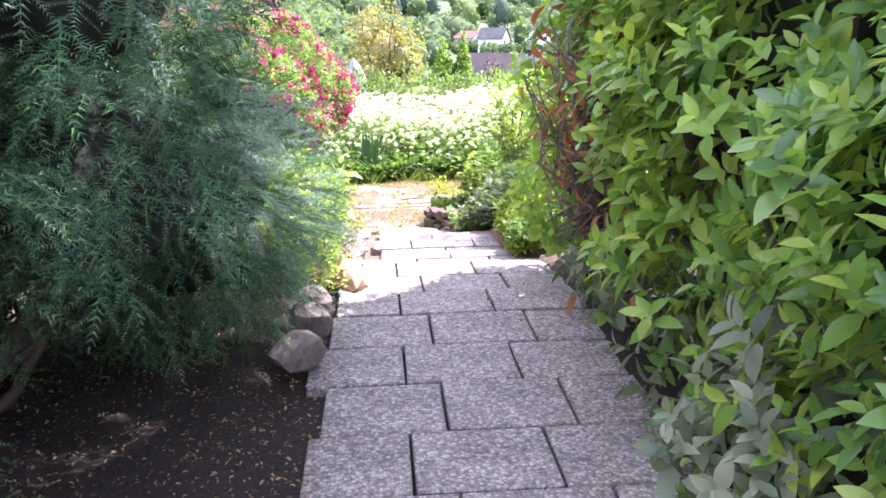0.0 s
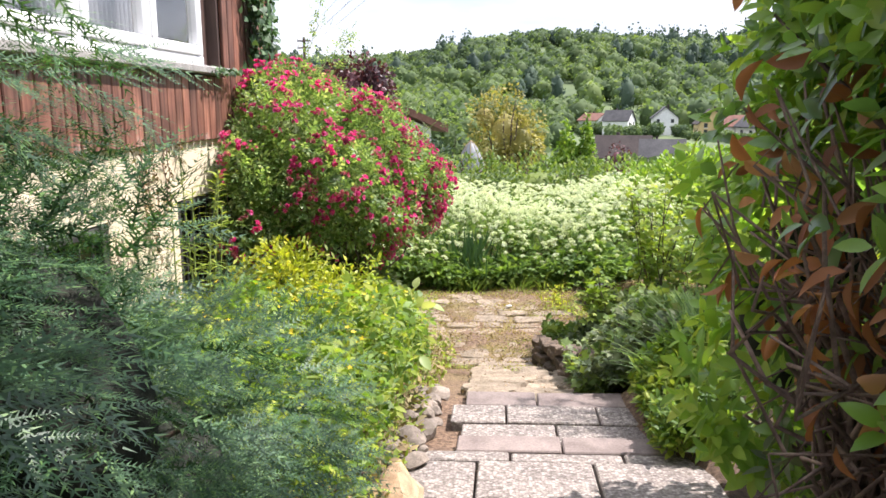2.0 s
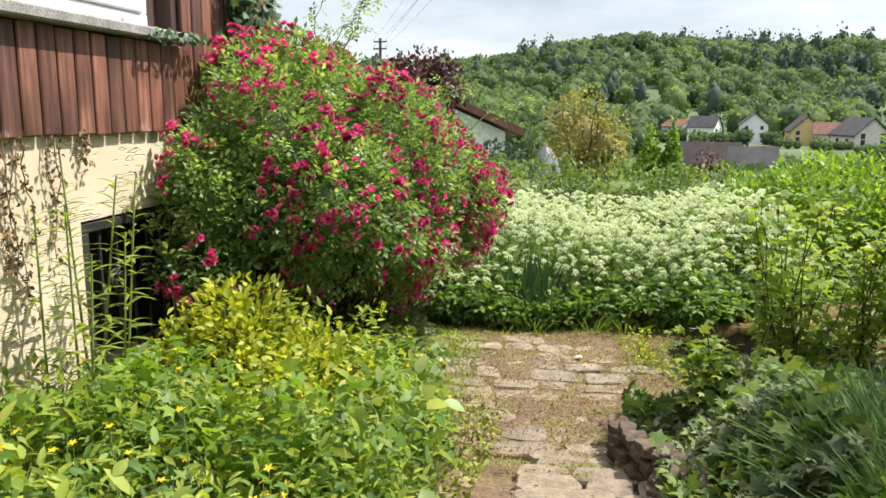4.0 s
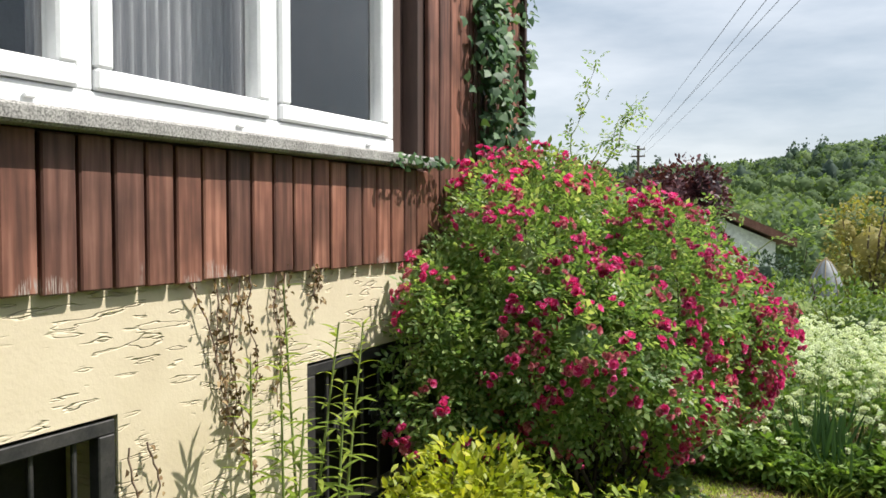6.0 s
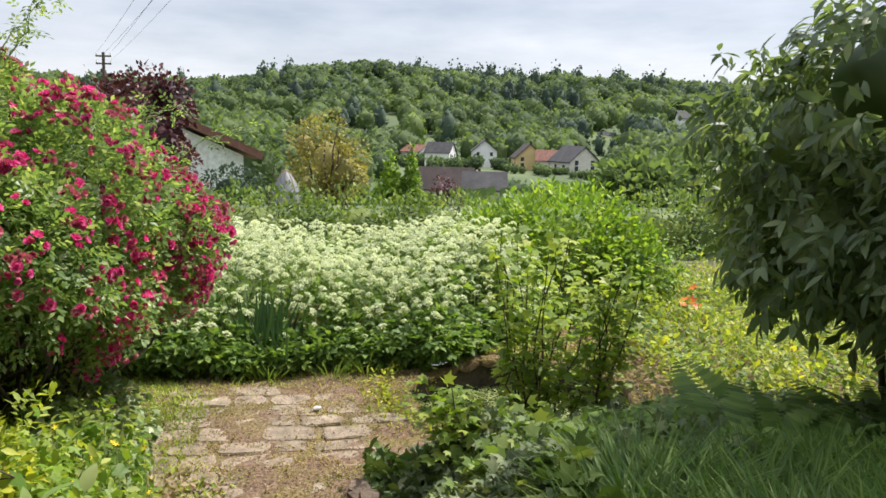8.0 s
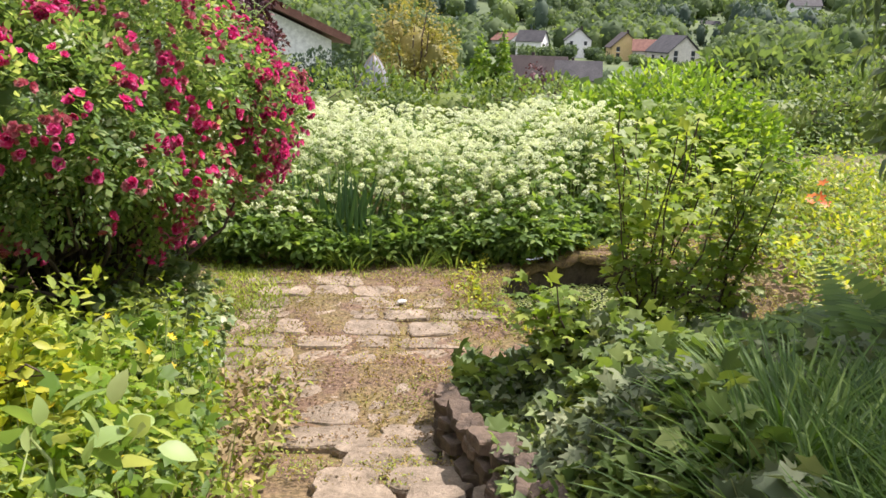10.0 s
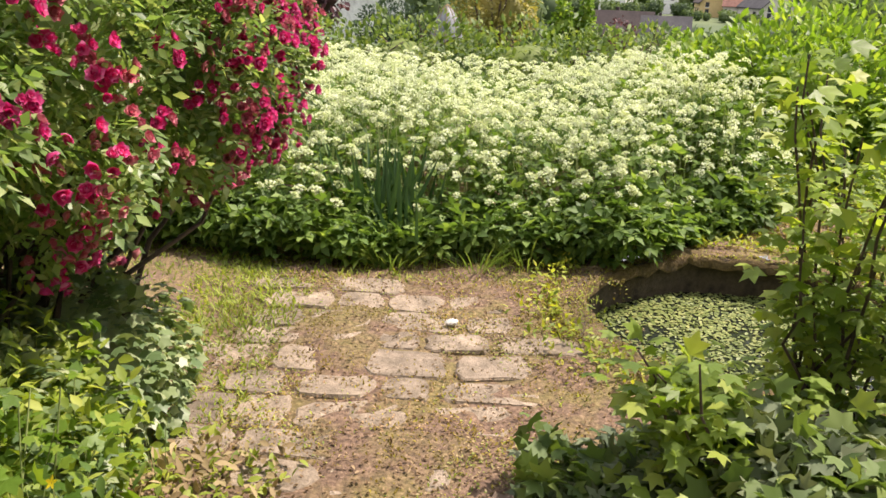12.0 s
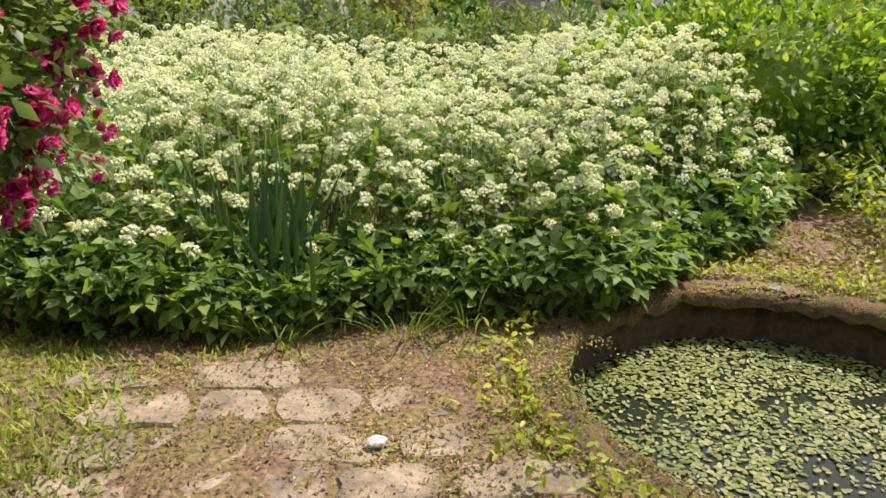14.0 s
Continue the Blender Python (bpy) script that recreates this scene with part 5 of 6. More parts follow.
    # clump of sword leaves in the bed
    iris = thing("iris_clump", "clump of upright sword-shaped iris leaves", "plant", (-0.2, 10.85, PATIO_Z))
    n = 56
    P = np.stack([rng.normal(-0.2, 0.15, n), rng.normal(10.86, 0.1, n), np.full(n, PATIO_Z)], -1)
    M = frames(P, np.stack([rng.normal(0.1, 0.2, n), rng.normal(-0.12, 0.12, n), np.ones(n)], -1), rng.uniform(0.45, 0.72, n), np.array([0.3, -1.0, 0]), 0.08)
    part_each("blade", [spread(leaf(1, 0.042, 0.2, 0.12, 5), M[i:i + 1]) for i in range(n)], M_IVY, iris)


def herb_patch(name, label, category, count, where, height, materials, size, kind="stuff", leaf_shape=None, lean=0.5):
    """Low mixed growth: leaves on short stems over a stretch of ground, in several kinds."""
    t = thing(name, label, category, (*where(1)[0][:2], 0), kind=kind)
    shapes = leaf_shape or [leaf(1, 0.45, 0.12, 0.15, 2)]
    for j, m in enumerate(materials):
        P = where(count // len(materials))
        n = len(P)
        h = height * (0.3 + 0.7 * rng.random(n)) * (0.75 + lumpy(P, 2.5, 0.5, j))
        P[:, 2] = ground_z(P[:, 0], P[:, 1]) + h
        D = np.stack([rng.normal(0, lean, n), rng.normal(-0.2, lean, n), rng.normal(0.35, 0.3, n)], -1)
        M = frames(P, D, size * rng.uniform(0.6, 1.25, n), jitter=0.35)
        part_mesh("foliage", raw_mesh("foliage", *spread(shapes[j % len(shapes)], M), m), t, kind="stuff")
    P = where(count // 22)
    P[:, 2] = ground_z(P[:, 0], P[:, 1]) - 0.01
    M = frames(P, np.tile([0, 0, 1.0], (len(P), 1)), height * rng.uniform(0.35, 0.8, len(P)), np.array([0, -1.0, 0]), 0.2)
    part_mesh("stalks", raw_mesh("stalks", *spread(tube([(0, 0, 0), (0.03, 0.5, 0.02), (0, 1, 0)], [0.007, 0.006, 0.004], 3), M), M_STEM), t, kind="stuff")
    return t


def area(x0, x1, y0, y1):
    """Random places in a stretch whose sides may follow y."""
    def pick(n):
        y = rng.uniform(y0, y1, n)
        a = x0(y) if callable(x0) else x0
        b = x1(y) if callable(x1) else x1
        x = a + (b - a) * rng.random(n)
        return np.stack([x, y, 0 * x], -1)
    return pick


def grass_clump(name, label, centre, radius, n, height, material=None, group="", droop=0.35):
    t = thing(name, label, "grass", (*centre, float(ground_z(*centre))), group)
    a, r = rng.random(n) * 2 * np.pi, radius * np.sqrt(rng.random(n))
    P = np.stack([centre[0] + r * np.cos(a), centre[1] + r * np.sin(a), 0 * a], -1)
    P[:, 2] = ground_z(P[:, 0], P[:, 1]) - 0.01
    out = np.stack([np.cos(a), np.sin(a), 0 * a], -1)
    D = out * (0.25 + 0.5 * rng.random((n, 1))) + np.array([0, 0, 1.0])
    M = frames(P, D, height * rng.uniform(0.55, 1.15, n), -out + np.array([0, 0, 0.8]), 0.12)
    part_mesh("blades", raw_mesh("blades", *spread(leaf(1, 0.028, 0.2, droop, 5), M), material or M_GRASS), t, kind="stuff")
    return t


def shrub(name, label, lumps, n, size, material, shape=None, seed=0.0, depth=0.4, bumps=0.15, category="shrub", core_mat=None, base=None, droop=0.0, core_scale=0.55, freq=3.0, stems=24, stem_mat=None):
    c = np.array(lumps[0][0])
    base = base or (c[0], c[1], float(ground_z(c[0], c[1])))
    t = thing(name, label, category, base)
    P, N = shell(lumps, n, depth, bumps, freq, floor_at(0.03), seed)
    M = frames(P, N + np.array([0, 0, -droop]), size * rng.uniform(0.6, 1.2, n), N * 0.5 + np.array([0, 0, 0.8]), 0.5)
    part_mesh("leaves", raw_mesh("leaves", *spread(shape or leaf(1, 0.5, 0.12, 0.15, 2), M), material), t)
    if core_scale:
        part_mesh("inner_core", raw_mesh("inner_core", *core(lumps, core_scale, bumps * 0.8, freq, seed, 2), core_mat or material), t)
    part_each("stem", branches(base, P[rng.choice(n, stems)], 0.02 * c_size(lumps), 0.004 * c_size(lumps), 0.1 * c_size(lumps)), stem_mat or M_BARK, t)
    return t


def c_size(lumps):
    return max(0.5, float(np.max(np.array(lumps[0][1]))))


make_yew()
make_laurel()
make_dark_laurel()
make_rose()
make_flower_bed()


# ivy on the house corner
def ivy_on_wall():
    t = thing("ivy", "dark green ivy climbing the boarded house corner", "climber", (-1.78, 8.4, 0.6))
    n = 2000
    z = rng.uniform(0.7, 4.6, n)
    mid = 8.42 + 0.09 * np.sin(2.2 * z) + 0.0 * z
    y = mid + rng.normal(0, 0.11, n) * (1 + 0.5 * (z < 1.4))
    x = WALL_X + 0.05 + 0.1 * rng.random(n) * (1 + 0.6 * np.sin(4 * z))
    P = np.stack([x, y, z], -1)
    m = 520
    za = rng.uniform(1.5, 4.6, m)
    P = np.concatenate([P, np.stack([rng.uniform(WALL_X - 0.05, WALL_X + 0.1, m), rng.normal(CORNER_Y + 0.02, 0.045, m), za], -1)])
    k = 110
    P = np.concatenate([P, np.stack([WALL_X + 0.06 + 0.08 * rng.random(k), rng.uniform(7.25, 7.85, k), SILL_Z - 0.02 + rng.normal(0, 0.014, k)], -1)])
    n = len(P)
    D = np.stack([rng.normal(0.3, 0.3, n), rng.normal(0, 0.6, n), rng.normal(-0.7, 0.4, n)], -1)
    big = np.where((P[:, 1] < 7.9) & (P[:, 2] < 1.75), 0.5, 1.0)
    M = frames(P, D, rng.uniform(0.04, 0.08, n) * big, np.array([1.0, -0.3, 0.5]), 0.35)
    part_mesh("leaves", raw_mesh("leaves", *spread(lobed(3, 0.35), M), M_IVY), t)
    out = []
    for q in range(5):
        zz = np.linspace(0.3, 4.6, 24)
        out.append(tube(np.stack([np.full(24, WALL_X + 0.045), 8.42 + 0.1 * np.sin(2.2 * zz + 0.4 * q) + 0.05 * (q - 2), zz], -1), 0.009, 4))
    part_each("stem", out, M_BARK, t)


def dead_vine():
    t = thing("withered_vine", "withered brown climber hanging on the stucco plinth", "climber", (-1.79, 6.5, 1.18))
    out, P = [], []
    for y0, length, drift in ((6.2, 0.72, 0.3), (6.31, 0.5, 0.05), (6.36, 0.62, 0.08), (6.42, 0.55, -0.03), (6.47, 0.42, 0.05), (6.62, 0.5, 0.02), (6.68, 0.36, -0.02), (6.86, 0.14, 0.0), (5.98, 0.5, 0.02), (6.05, 0.35, 0.03)):
        top = 1.2 if y0 > 6.1 else 0.72
        s = np.linspace(0, 1, 16)
        pts = np.stack([WALL_X + 0.018 + 0.012 * rng.random(16), y0 + drift * s + 0.015 * np.sin(9 * s + y0 * 7), top - length * s], -1)
        out.append(tube(pts, np.linspace(0.004, 0.002, 16), 4))
        for q in pts[1:]:
            for _ in range(3 if y0 > 6.1 else 1):
                P.append(q + rng.normal(0, [0.008, 0.014, 0.014]))
    part_each("strand", out, M_TWIG, t)
    P = np.array(P)
    M = frames(P, np.stack([rng.normal(0.3, 0.3, len(P)), rng.normal(0, 0.6, len(P)), rng.normal(-0.6, 0.4, len(P))], -1), rng.uniform(0.012, 0.03, len(P)), np.array([1.0, 0, 0.3]), 0.5)
    part_mesh("shrivelled_leaves", raw_mesh("shrivelled_leaves", *spread(leaf(1, 0.6, 0.5, 0.3, 2), M), M_LITTER), t)


def tall_weed(x, y, height, n_leaf, size, label="tall green willow-leaved weed by the house wall", group="tall weeds by the wall"):
    z0 = float(ground_z(x, y))
    t = thing("tall_weed", label, "weed", (x, y, z0), group)
    s = np.linspace(0, 1, 10)
    lean = rng.normal(0, 0.06, 2)
    pts = np.stack([x + lean[0] * s, y + lean[1] * s, z0 + height * s], -1)
    part_mesh("stem", raw_mesh("stem", *tube(pts, np.linspace(0.007, 0.003, 10), 5), M_STEM, True), t)
    k = np.sort(rng.uniform(0.12, 1.0, n_leaf))
    P = np.stack([x + lean[0] * k, y + lean[1] * k, z0 + height * k], -1)
    a = np.arange(n_leaf) * 2.4
    D = np.stack([np.cos(a), np.sin(a), 0.15 + 0.9 * (k - 0.3)], -1)
    M = frames(P, D, size * (1.15 - 0.6 * k), jitter=0.15)
    part_mesh("leaves", raw_mesh("leaves", *spread(leaf(1, 0.17, 0.1, 0.4, 3), M), M_WEED), t)


ivy_on_wall()
dead_vine()
for x, y, h, n in ((-1.62, 6.55, 1.28, 64), (-1.58, 6.4, 1.05, 56), (-1.6, 6.68, 1.15, 56), (-1.5, 6.52, 0.95, 50), (-1.64, 6.3, 1.0, 44), (-1.45, 6.25, 0.8, 40), (-1.6, 6.48, 1.15, 60), (-1.5, 5.6, 0.5, 30), (-1.3, 5.9, 0.45, 30)):
    tall_weed(x, y, h, n, 0.13)

# left-hand weeds between path and house
herb_patch("weed_bed", "tangle of yellow-green weeds between path and house", "weeds", 23000, area(-1.78, lambda y: -0.28 - 0.25 * smooth(7.0, 8.2, y), 4.35, 8.35), 0.48, [M_WEED, M_SHRUB, M_WEED, M_HERB], 0.052, leaf_shape=[leaf(1, 0.5, 0.12, 0.15, 2), lobed(5, 0.35), leaf(1, 0.3, 0.12, 0.2, 2), leaf(1, 0.4, 0.12, 0.2, 2)])
herb_patch("tall_weed_bed", "knee-high yellow-green weeds under the rose", "weeds", 9000, area(-1.55, lambda y: -0.62 - 0.12 * smooth(7.6, 8.4, y), 7.0, 8.45), 0.66, [M_WEED, M_SHRUB, M_WEED], 0.05, leaf_shape=[leaf(1, 0.4, 0.12, 0.15, 2), lobed(5, 0.4), leaf(1, 0.3, 0.12, 0.2, 2)])
herb_patch("low_weeds", "low sparse weeds and moss along the path edge", "weeds", 3600, area(-0.62, -0.2, 4.4, 8.6), 0.13, [M_WEED, M_STRAW], 0.045)
shrub("golden_shrub", "golden-leaved spirea shrub beneath the rose", [((-1.22, 7.05, 0.14), (0.3, 0.32, 0.42)), ((-0.92, 6.95, 0.08), (0.28, 0.28, 0.28)), ((-1.45, 6.9, 0.08), (0.22, 0.26, 0.3))], 8500, 0.046, M_GOLD, seed=1.0, core_scale=0, depth=0.8, bumps=0.08, freq=6.0)
shrub("broad_leaved_weed", "pale broad-leaved sapling beside the path", [((-0.42, 6.4, 0.2), (0.19, 0.19, 0.17))], 52, 0.1, M_SAPLING, shape=leaf(1, 0.6, 0.1, 0.25, 4), seed=2.0, core_scale=0, depth=0.7, stems=6, stem_mat=M_STEM)
herb_patch("broad_weeds", "larger toothed leaves standing out of the weeds", "weeds", 2200, area(-1.7, -0.45, 4.7, 6.9), 0.5, [M_WEED, M_SHRUB], 0.072, leaf_shape=[leaf(1, 0.36, 0.15, 0.25, 3), lobed(5, 0.45)])


def flowers(name, label, category, where, n, height, material, size):
    t = thing(name, label, category, (*where(1)[0][:2], 0), kind="stuff")
    P = where(n)
    P[:, 2] = ground_z(P[:, 0], P[:, 1]) + height * rng.uniform(0.7, 1.2, n)
    r = np.random.default_rng(4)
    petal = leaf(0.5, 0.5, 0.1, -0.12, 2)
    bloom = merge([(petal[0] @ np.array(Matrix.Rotation(radians(72 * i), 3, "Z")).T, petal[1]) for i in range(5)])
    M = frames(P, rng.normal(size=(n, 3)) * np.array([1, 1, 0.2]), size, np.array([0, -0.4, 1.0]), 0.3)
    part_mesh("blooms", raw_mesh("blooms", *spread(bloom, M), material), t, kind="stuff")
    S = P.copy()
    S[:, 2] = ground_z(P[:, 0], P[:, 1])
    M = frames(S, np.tile([0, 0, 1.0], (n, 1)), P[:, 2] - S[:, 2], np.array([0, -1.0, 0]), 0.0)
    part_mesh("stalks", raw_mesh("stalks", *spread(tube([(0, 0, 0), (0.02, 0.5, 0), (0, 1, 0)], [0.005, 0.004, 0.003], 3), M), M_STEM), t, kind="stuff")


flowers("buttercups", "scattered yellow buttercups among the weeds", "flowers", area(-1.4, -0.35, 5.0, 7.6), 95, 0.44, M_YELLOW, 0.03)

# pale ivy heap below the rose, at the patio's edge
def ivy_heap():
    lumps = [((-0.95, 7.95, -0.42), (0.4, 0.5, 0.45)), ((-1.05, 8.7, -0.4), (0.42, 0.5, 0.44))]
    t = thing("ivy_heap", "heap of pale-veined ivy at the patio edge", "ground cover", (-1.0, 8.0, -0.6))
    P, N = shell(lumps, 3600, 0.3, 0.08, 5.0, floor_at(0.02), 4.0)
    M = frames(P, N + np.array([0.3, -0.3, -0.5]), rng.uniform(0.035, 0.06, len(P)), N + np.array([0, 0, 0.3]), 0.35)
    part_mesh("leaves", raw_mesh("leaves", *spread(lobed(5, 0.3), M), M_IVY_PALE), t)
    part_mesh("inner_core", raw_mesh("inner_core", *core(lumps, 0.72, 0.06, 5.0, 4.0), M_LAUREL_DARK), t)


ivy_heap()

def ring_places(n):
    a = rng.uniform(0.2 * np.pi, 1.75 * np.pi, n)
    r = POND_R + 0.14 + 0.25 * rng.random(n) ** 2
    return np.stack([POND[0] + r * np.cos(a), POND[1] + r * np.sin(a), 0 * a], -1)


# right-hand bank: grass, lobed leaves, currants, ferns
herb_patch("bank_plants", "dense lobed-leaved plants over the stone bank", "ground cover", 7600, area(lambda y: 0.62 - 0.1 * smooth(7.5, 8.4, y), lambda y: 1.15 + 0.4 * smooth(7.1, 7.8, y), 6.3, 8.6), 0.26, [M_DUSTY, M_HEDGE], 0.076, leaf_shape=[lobed(5, 0.5), lobed(5, 0.4)])
herb_patch("verge_plants", "mixed green plants beside the steps", "weeds", 5200, area(0.84, 1.2, 5.25, 6.1), 0.2, [M_HERB, M_SHRUB, M_WEED], 0.055)
herb_patch("far_bed", "yellow-green low plants behind the pond", "weeds", 21000, area(lambda y: 2.3 + 0.5 * smooth(9.0, 9.6, y), 6.0, 8.6, 14.2), 0.4, [M_WEED, M_GOLD, M_WEED, M_HERB], 0.066)
def behind_pond(n):
    P = area(1.2, 3.4, 10.7, 11.8)(4 * n)
    return P[np.hypot(P[:, 0] - POND[0], P[:, 1] - POND[1]) > POND_R + 0.16][:n]


herb_patch("pond_moss", "ochre moss and stonecrop on the ground behind the pond", "moss", 4500, behind_pond, 0.03, [M_MOSS, M_GOLD, M_STRAW], 0.035, lean=1.0)
def rim_places(n):
    a = rng.uniform(0, 2 * np.pi, n)
    r = POND_R - 0.03 + 0.24 * rng.random(n)
    return np.stack([POND[0] + r * np.cos(a), POND[1] + r * np.sin(a), 0 * a], -1)


herb_patch("rim_moss", "ochre moss, straw and stonecrop hanging over the pond rim", "moss", 15000, rim_places, 0.025, [M_MOSS, M_LITTER, M_GOLD, M_LITTER], 0.016, leaf_shape=[leaf(1, 0.45, 0.12, 0.15, 1)], lean=1.0)
herb_patch("pond_edge_plants", "low mossy plants round the pond", "weeds", 1500, lambda n: ring_places(n), 0.1, [M_GOLD, M_WEED], 0.04)
for c, r, n, h in (((1.42, 6.98), 0.2, 560, 0.38), ((1.95, 7.1), 0.24, 480, 0.3), ((1.55, 6.35), 0.2, 360, 0.27), ((2.4, 7.0), 0.3, 480, 0.3), ((2.0, 6.5), 0.26, 380, 0.28)):
    grass_clump("grass_clump", "lush tuft of long green grass on the bank", c, r, n, h, group="grass tufts on the bank", droop=0.55)
def bank_grass(name, label, where, n, height, droop):
    """Long arching blades over a stretch of bank."""
    t = thing(name, label, "grass", (*where(1)[0][:2], 0), kind="stuff")
    C = where(n // 70)
    k = rng.integers(0, len(C), n)
    off = rng.normal(0, 0.075, (n, 3)) * np.array([1, 1, 0])
    P = C[k] + off
    P[:, 2] = ground_z(P[:, 0], P[:, 1]) - 0.01
    h = height * rng.uniform(0.55, 1.2, n) * rng.uniform(0.7, 1.25, len(C))[k]
    lean = off * 4.5 + rng.normal(0, 0.12, (n, 3)) * np.array([1, 1, 0])
    M = frames(P, lean + np.array([0, 0, 1.0]), h, -lean + np.array([0, -0.3, 0.5]), 0.1)
    part_mesh("blades", raw_mesh("blades", *spread(leaf(1, 0.028, 0.2, droop, 3), M), M_GRASS), t, kind="stuff")


bank_grass("bank_grass", "lush long green grass on the shaded bank", area(lambda y: 1.12 + 0.15 * smooth(6.9, 7.4, y), 3.2, 5.9, 7.3), 7800, 0.28, 0.45)
herb_patch("fern_floor", "shaded mixed leaves between the ferns", "ground cover", 7000, area(1.35, 3.6, 7.2, 9.0), 0.26, [M_HERB, M_DUSTY, M_HERB], 0.06, leaf_shape=[leaf(1, 0.4, 0.12, 0.2, 2), lobed(5, 0.4)])
for c in ((-0.15, 10.62), (0.35, 10.62), (0.62, 10.7), (1.25, 11.25)):
    grass_clump("grass_tuft", "tuft of grass at the foot of the flower bed", c, 0.14, 90, 0.26, M_HEDGE, group="tufts at the flower bed")


def currant(x, y, label, n_stem, height, spread_r, group="currant bushes"):
    z0 = float(ground_z(x, y))
    t = thing("currant_bush", label, "shrub", (x, y, z0), group)
    P, D, stems = [], [], []
    for i in range(n_stem):
        a = rng.random() * 2 * np.pi
        tip = np.array([x + spread_r * math.cos(a) * rng.uniform(0.3, 1), y + spread_r * math.sin(a) * rng.uniform(0.3, 1), z0 + height * rng.uniform(0.7, 1.05)])
        s = np.linspace(0, 1, 9)[:, None]
        pts = np.array([x + rng.normal(0, 0.06), y + rng.normal(0, 0.06), z0]) * (1 - s) + tip * s
        pts[1:-1] += rng.normal(0, 0.014, (7, 3))
        stems.append(tube(pts, np.linspace(0.007, 0.003, 9), 5))
        for q in np.linspace(0.25, 1.0, 15):
            base = pts[0] * (1 - q) + tip * q
            for _ in range(4):
                d = rng.normal(0, 1, 3) * np.array([1, 1, 0.35]) + np.array([0, 0, 0.1])
                P.append(base + d * rng.uniform(0.025, 0.075))
                D.append(d)
    part_each("stem", stems, M_BARK, t)
    P, D = np.array(P), np.array(D)
    M = frames(P, D, rng.uniform(0.04, 0.085, len(P)), jitter=0.3)
    part_mesh("leaves", raw_mesh("leaves", *spread(lobed(5, 0.42), M), M_CURRANT), t, kind="stuff")


currant(1.42, 8.65, "currant bush with dark thin stems and lobed leaves", 13, 1.28, 0.42)
currant(1.86, 8.9, "currant bush with dark thin stems and lobed leaves", 12, 1.22, 0.42)
currant(1.0, 8.15, "low currant shoots over the patio edge", 8, 0.5, 0.28)


def fern(x, y, n, size):
    z0 = float(ground_z(x, y))
    t = thing("fern", "feathery green fern on the shaded bank", "fern", (x, y, z0), "ferns on the bank")
    pin = leaf(1, 0.25, 0.05, 0.1, 2)
    pl = []
    for i in range(22):
        v = (i + 1) / 23
        s = 0.3 * math.sin(math.pi * (0.15 + 0.85 * v)) ** 0.8
        pl += [(v, 75, -8, s), (v, -75, -8, s)]
    V, F = spray_of(pin, pl)
    V = V.copy()
    V[:, 2] -= 0.45 * V[:, 1] ** 2
    a = np.arange(n) * 2.4
    P = np.tile([x, y, z0 + 0.02], (n, 1))
    M = frames(P, np.stack([np.cos(a), np.sin(a), 0.75 + 0 * a], -1), size * rng.uniform(0.75, 1.1, n), jitter=0.12)
    part_mesh("fronds", raw_mesh("fronds", *spread((V, F), M), M_HERB), t)


for x, y, s in ((2.35, 7.9, 0.66), (2.7, 8.35, 0.66), (2.2, 7.5, 0.6), (3.0, 7.6, 0.6), (1.95, 7.95, 0.55), (2.65, 7.5, 0.62)):
    fern(x, y, 15, s)
flowers("poppies", "orange poppies in the bed behind the pond", "flowers", area(3.6, 3.9, 11.3, 11.8), 5, 0.4, M_POPPY, 0.12)

# moss, straw and small seedlings over the patio
def patio_cover(n):
    P = area(-0.6, 1.15, 7.5, 10.5)(4 * n)
    return P[np.argsort(-(lumpy(P, 2.2, 1.0, 1.0) + lumpy(P, 6.0, 0.6, 3.0) + rng.normal(0, 0.35, len(P))))[:n]]


herb_patch("patio_moss", "patches of ochre moss and dry stalks on the patio", "moss", 13000, patio_cover, 0.016, [M_MOSS, M_STRAW, M_WEED], 0.017, leaf_shape=[leaf(1, 0.45, 0.12, 0.15, 1)], lean=1.0)

# round bright shrub, back hedge
shrub("round_shrub", "rounded bright green shrub behind the flower bed", [((2.95, 13.15, 0.0), (1.0, 0.9, 0.8)), ((3.55, 12.9, -0.15), (0.6, 0.6, 0.55)), ((2.2, 13.2, -0.05), (0.6, 0.6, 0.62))], 9500, 0.085, M_SHRUB, seed=3.0, bumps=0.13, freq=4.0)
for cx, top_z, w in ((-4.6, 0.75, 1.3), (-2.6, 0.6, 1.4), (-0.8, 0.5, 1.3), (0.9, 0.4, 1.3), (2.4, 0.4, 1.2), (5.9, 0.5, 1.4), (7.6, 0.8, 1.4)):
    shrub("hedge_shrub", "loose mixed green hedge shrub at the garden's end", [((cx, 17.4 + 0.3 * math.sin(cx), -0.3), (w, 0.8, top_z + 0.3)), ((cx + 0.7, 17.0, -0.4), (0.8, 0.5, top_z + 0.22))], 2400, 0.1, M_HEDGE, seed=cx, bumps=0.16, freq=2.6)
herb_patch("hedge_foot", "rough grass and weeds in front of the hedge", "weeds", 5000, area(-6, 6.5, 14.7, 17.0), 0.5, [M_HEDGE, M_HERB], 0.08)


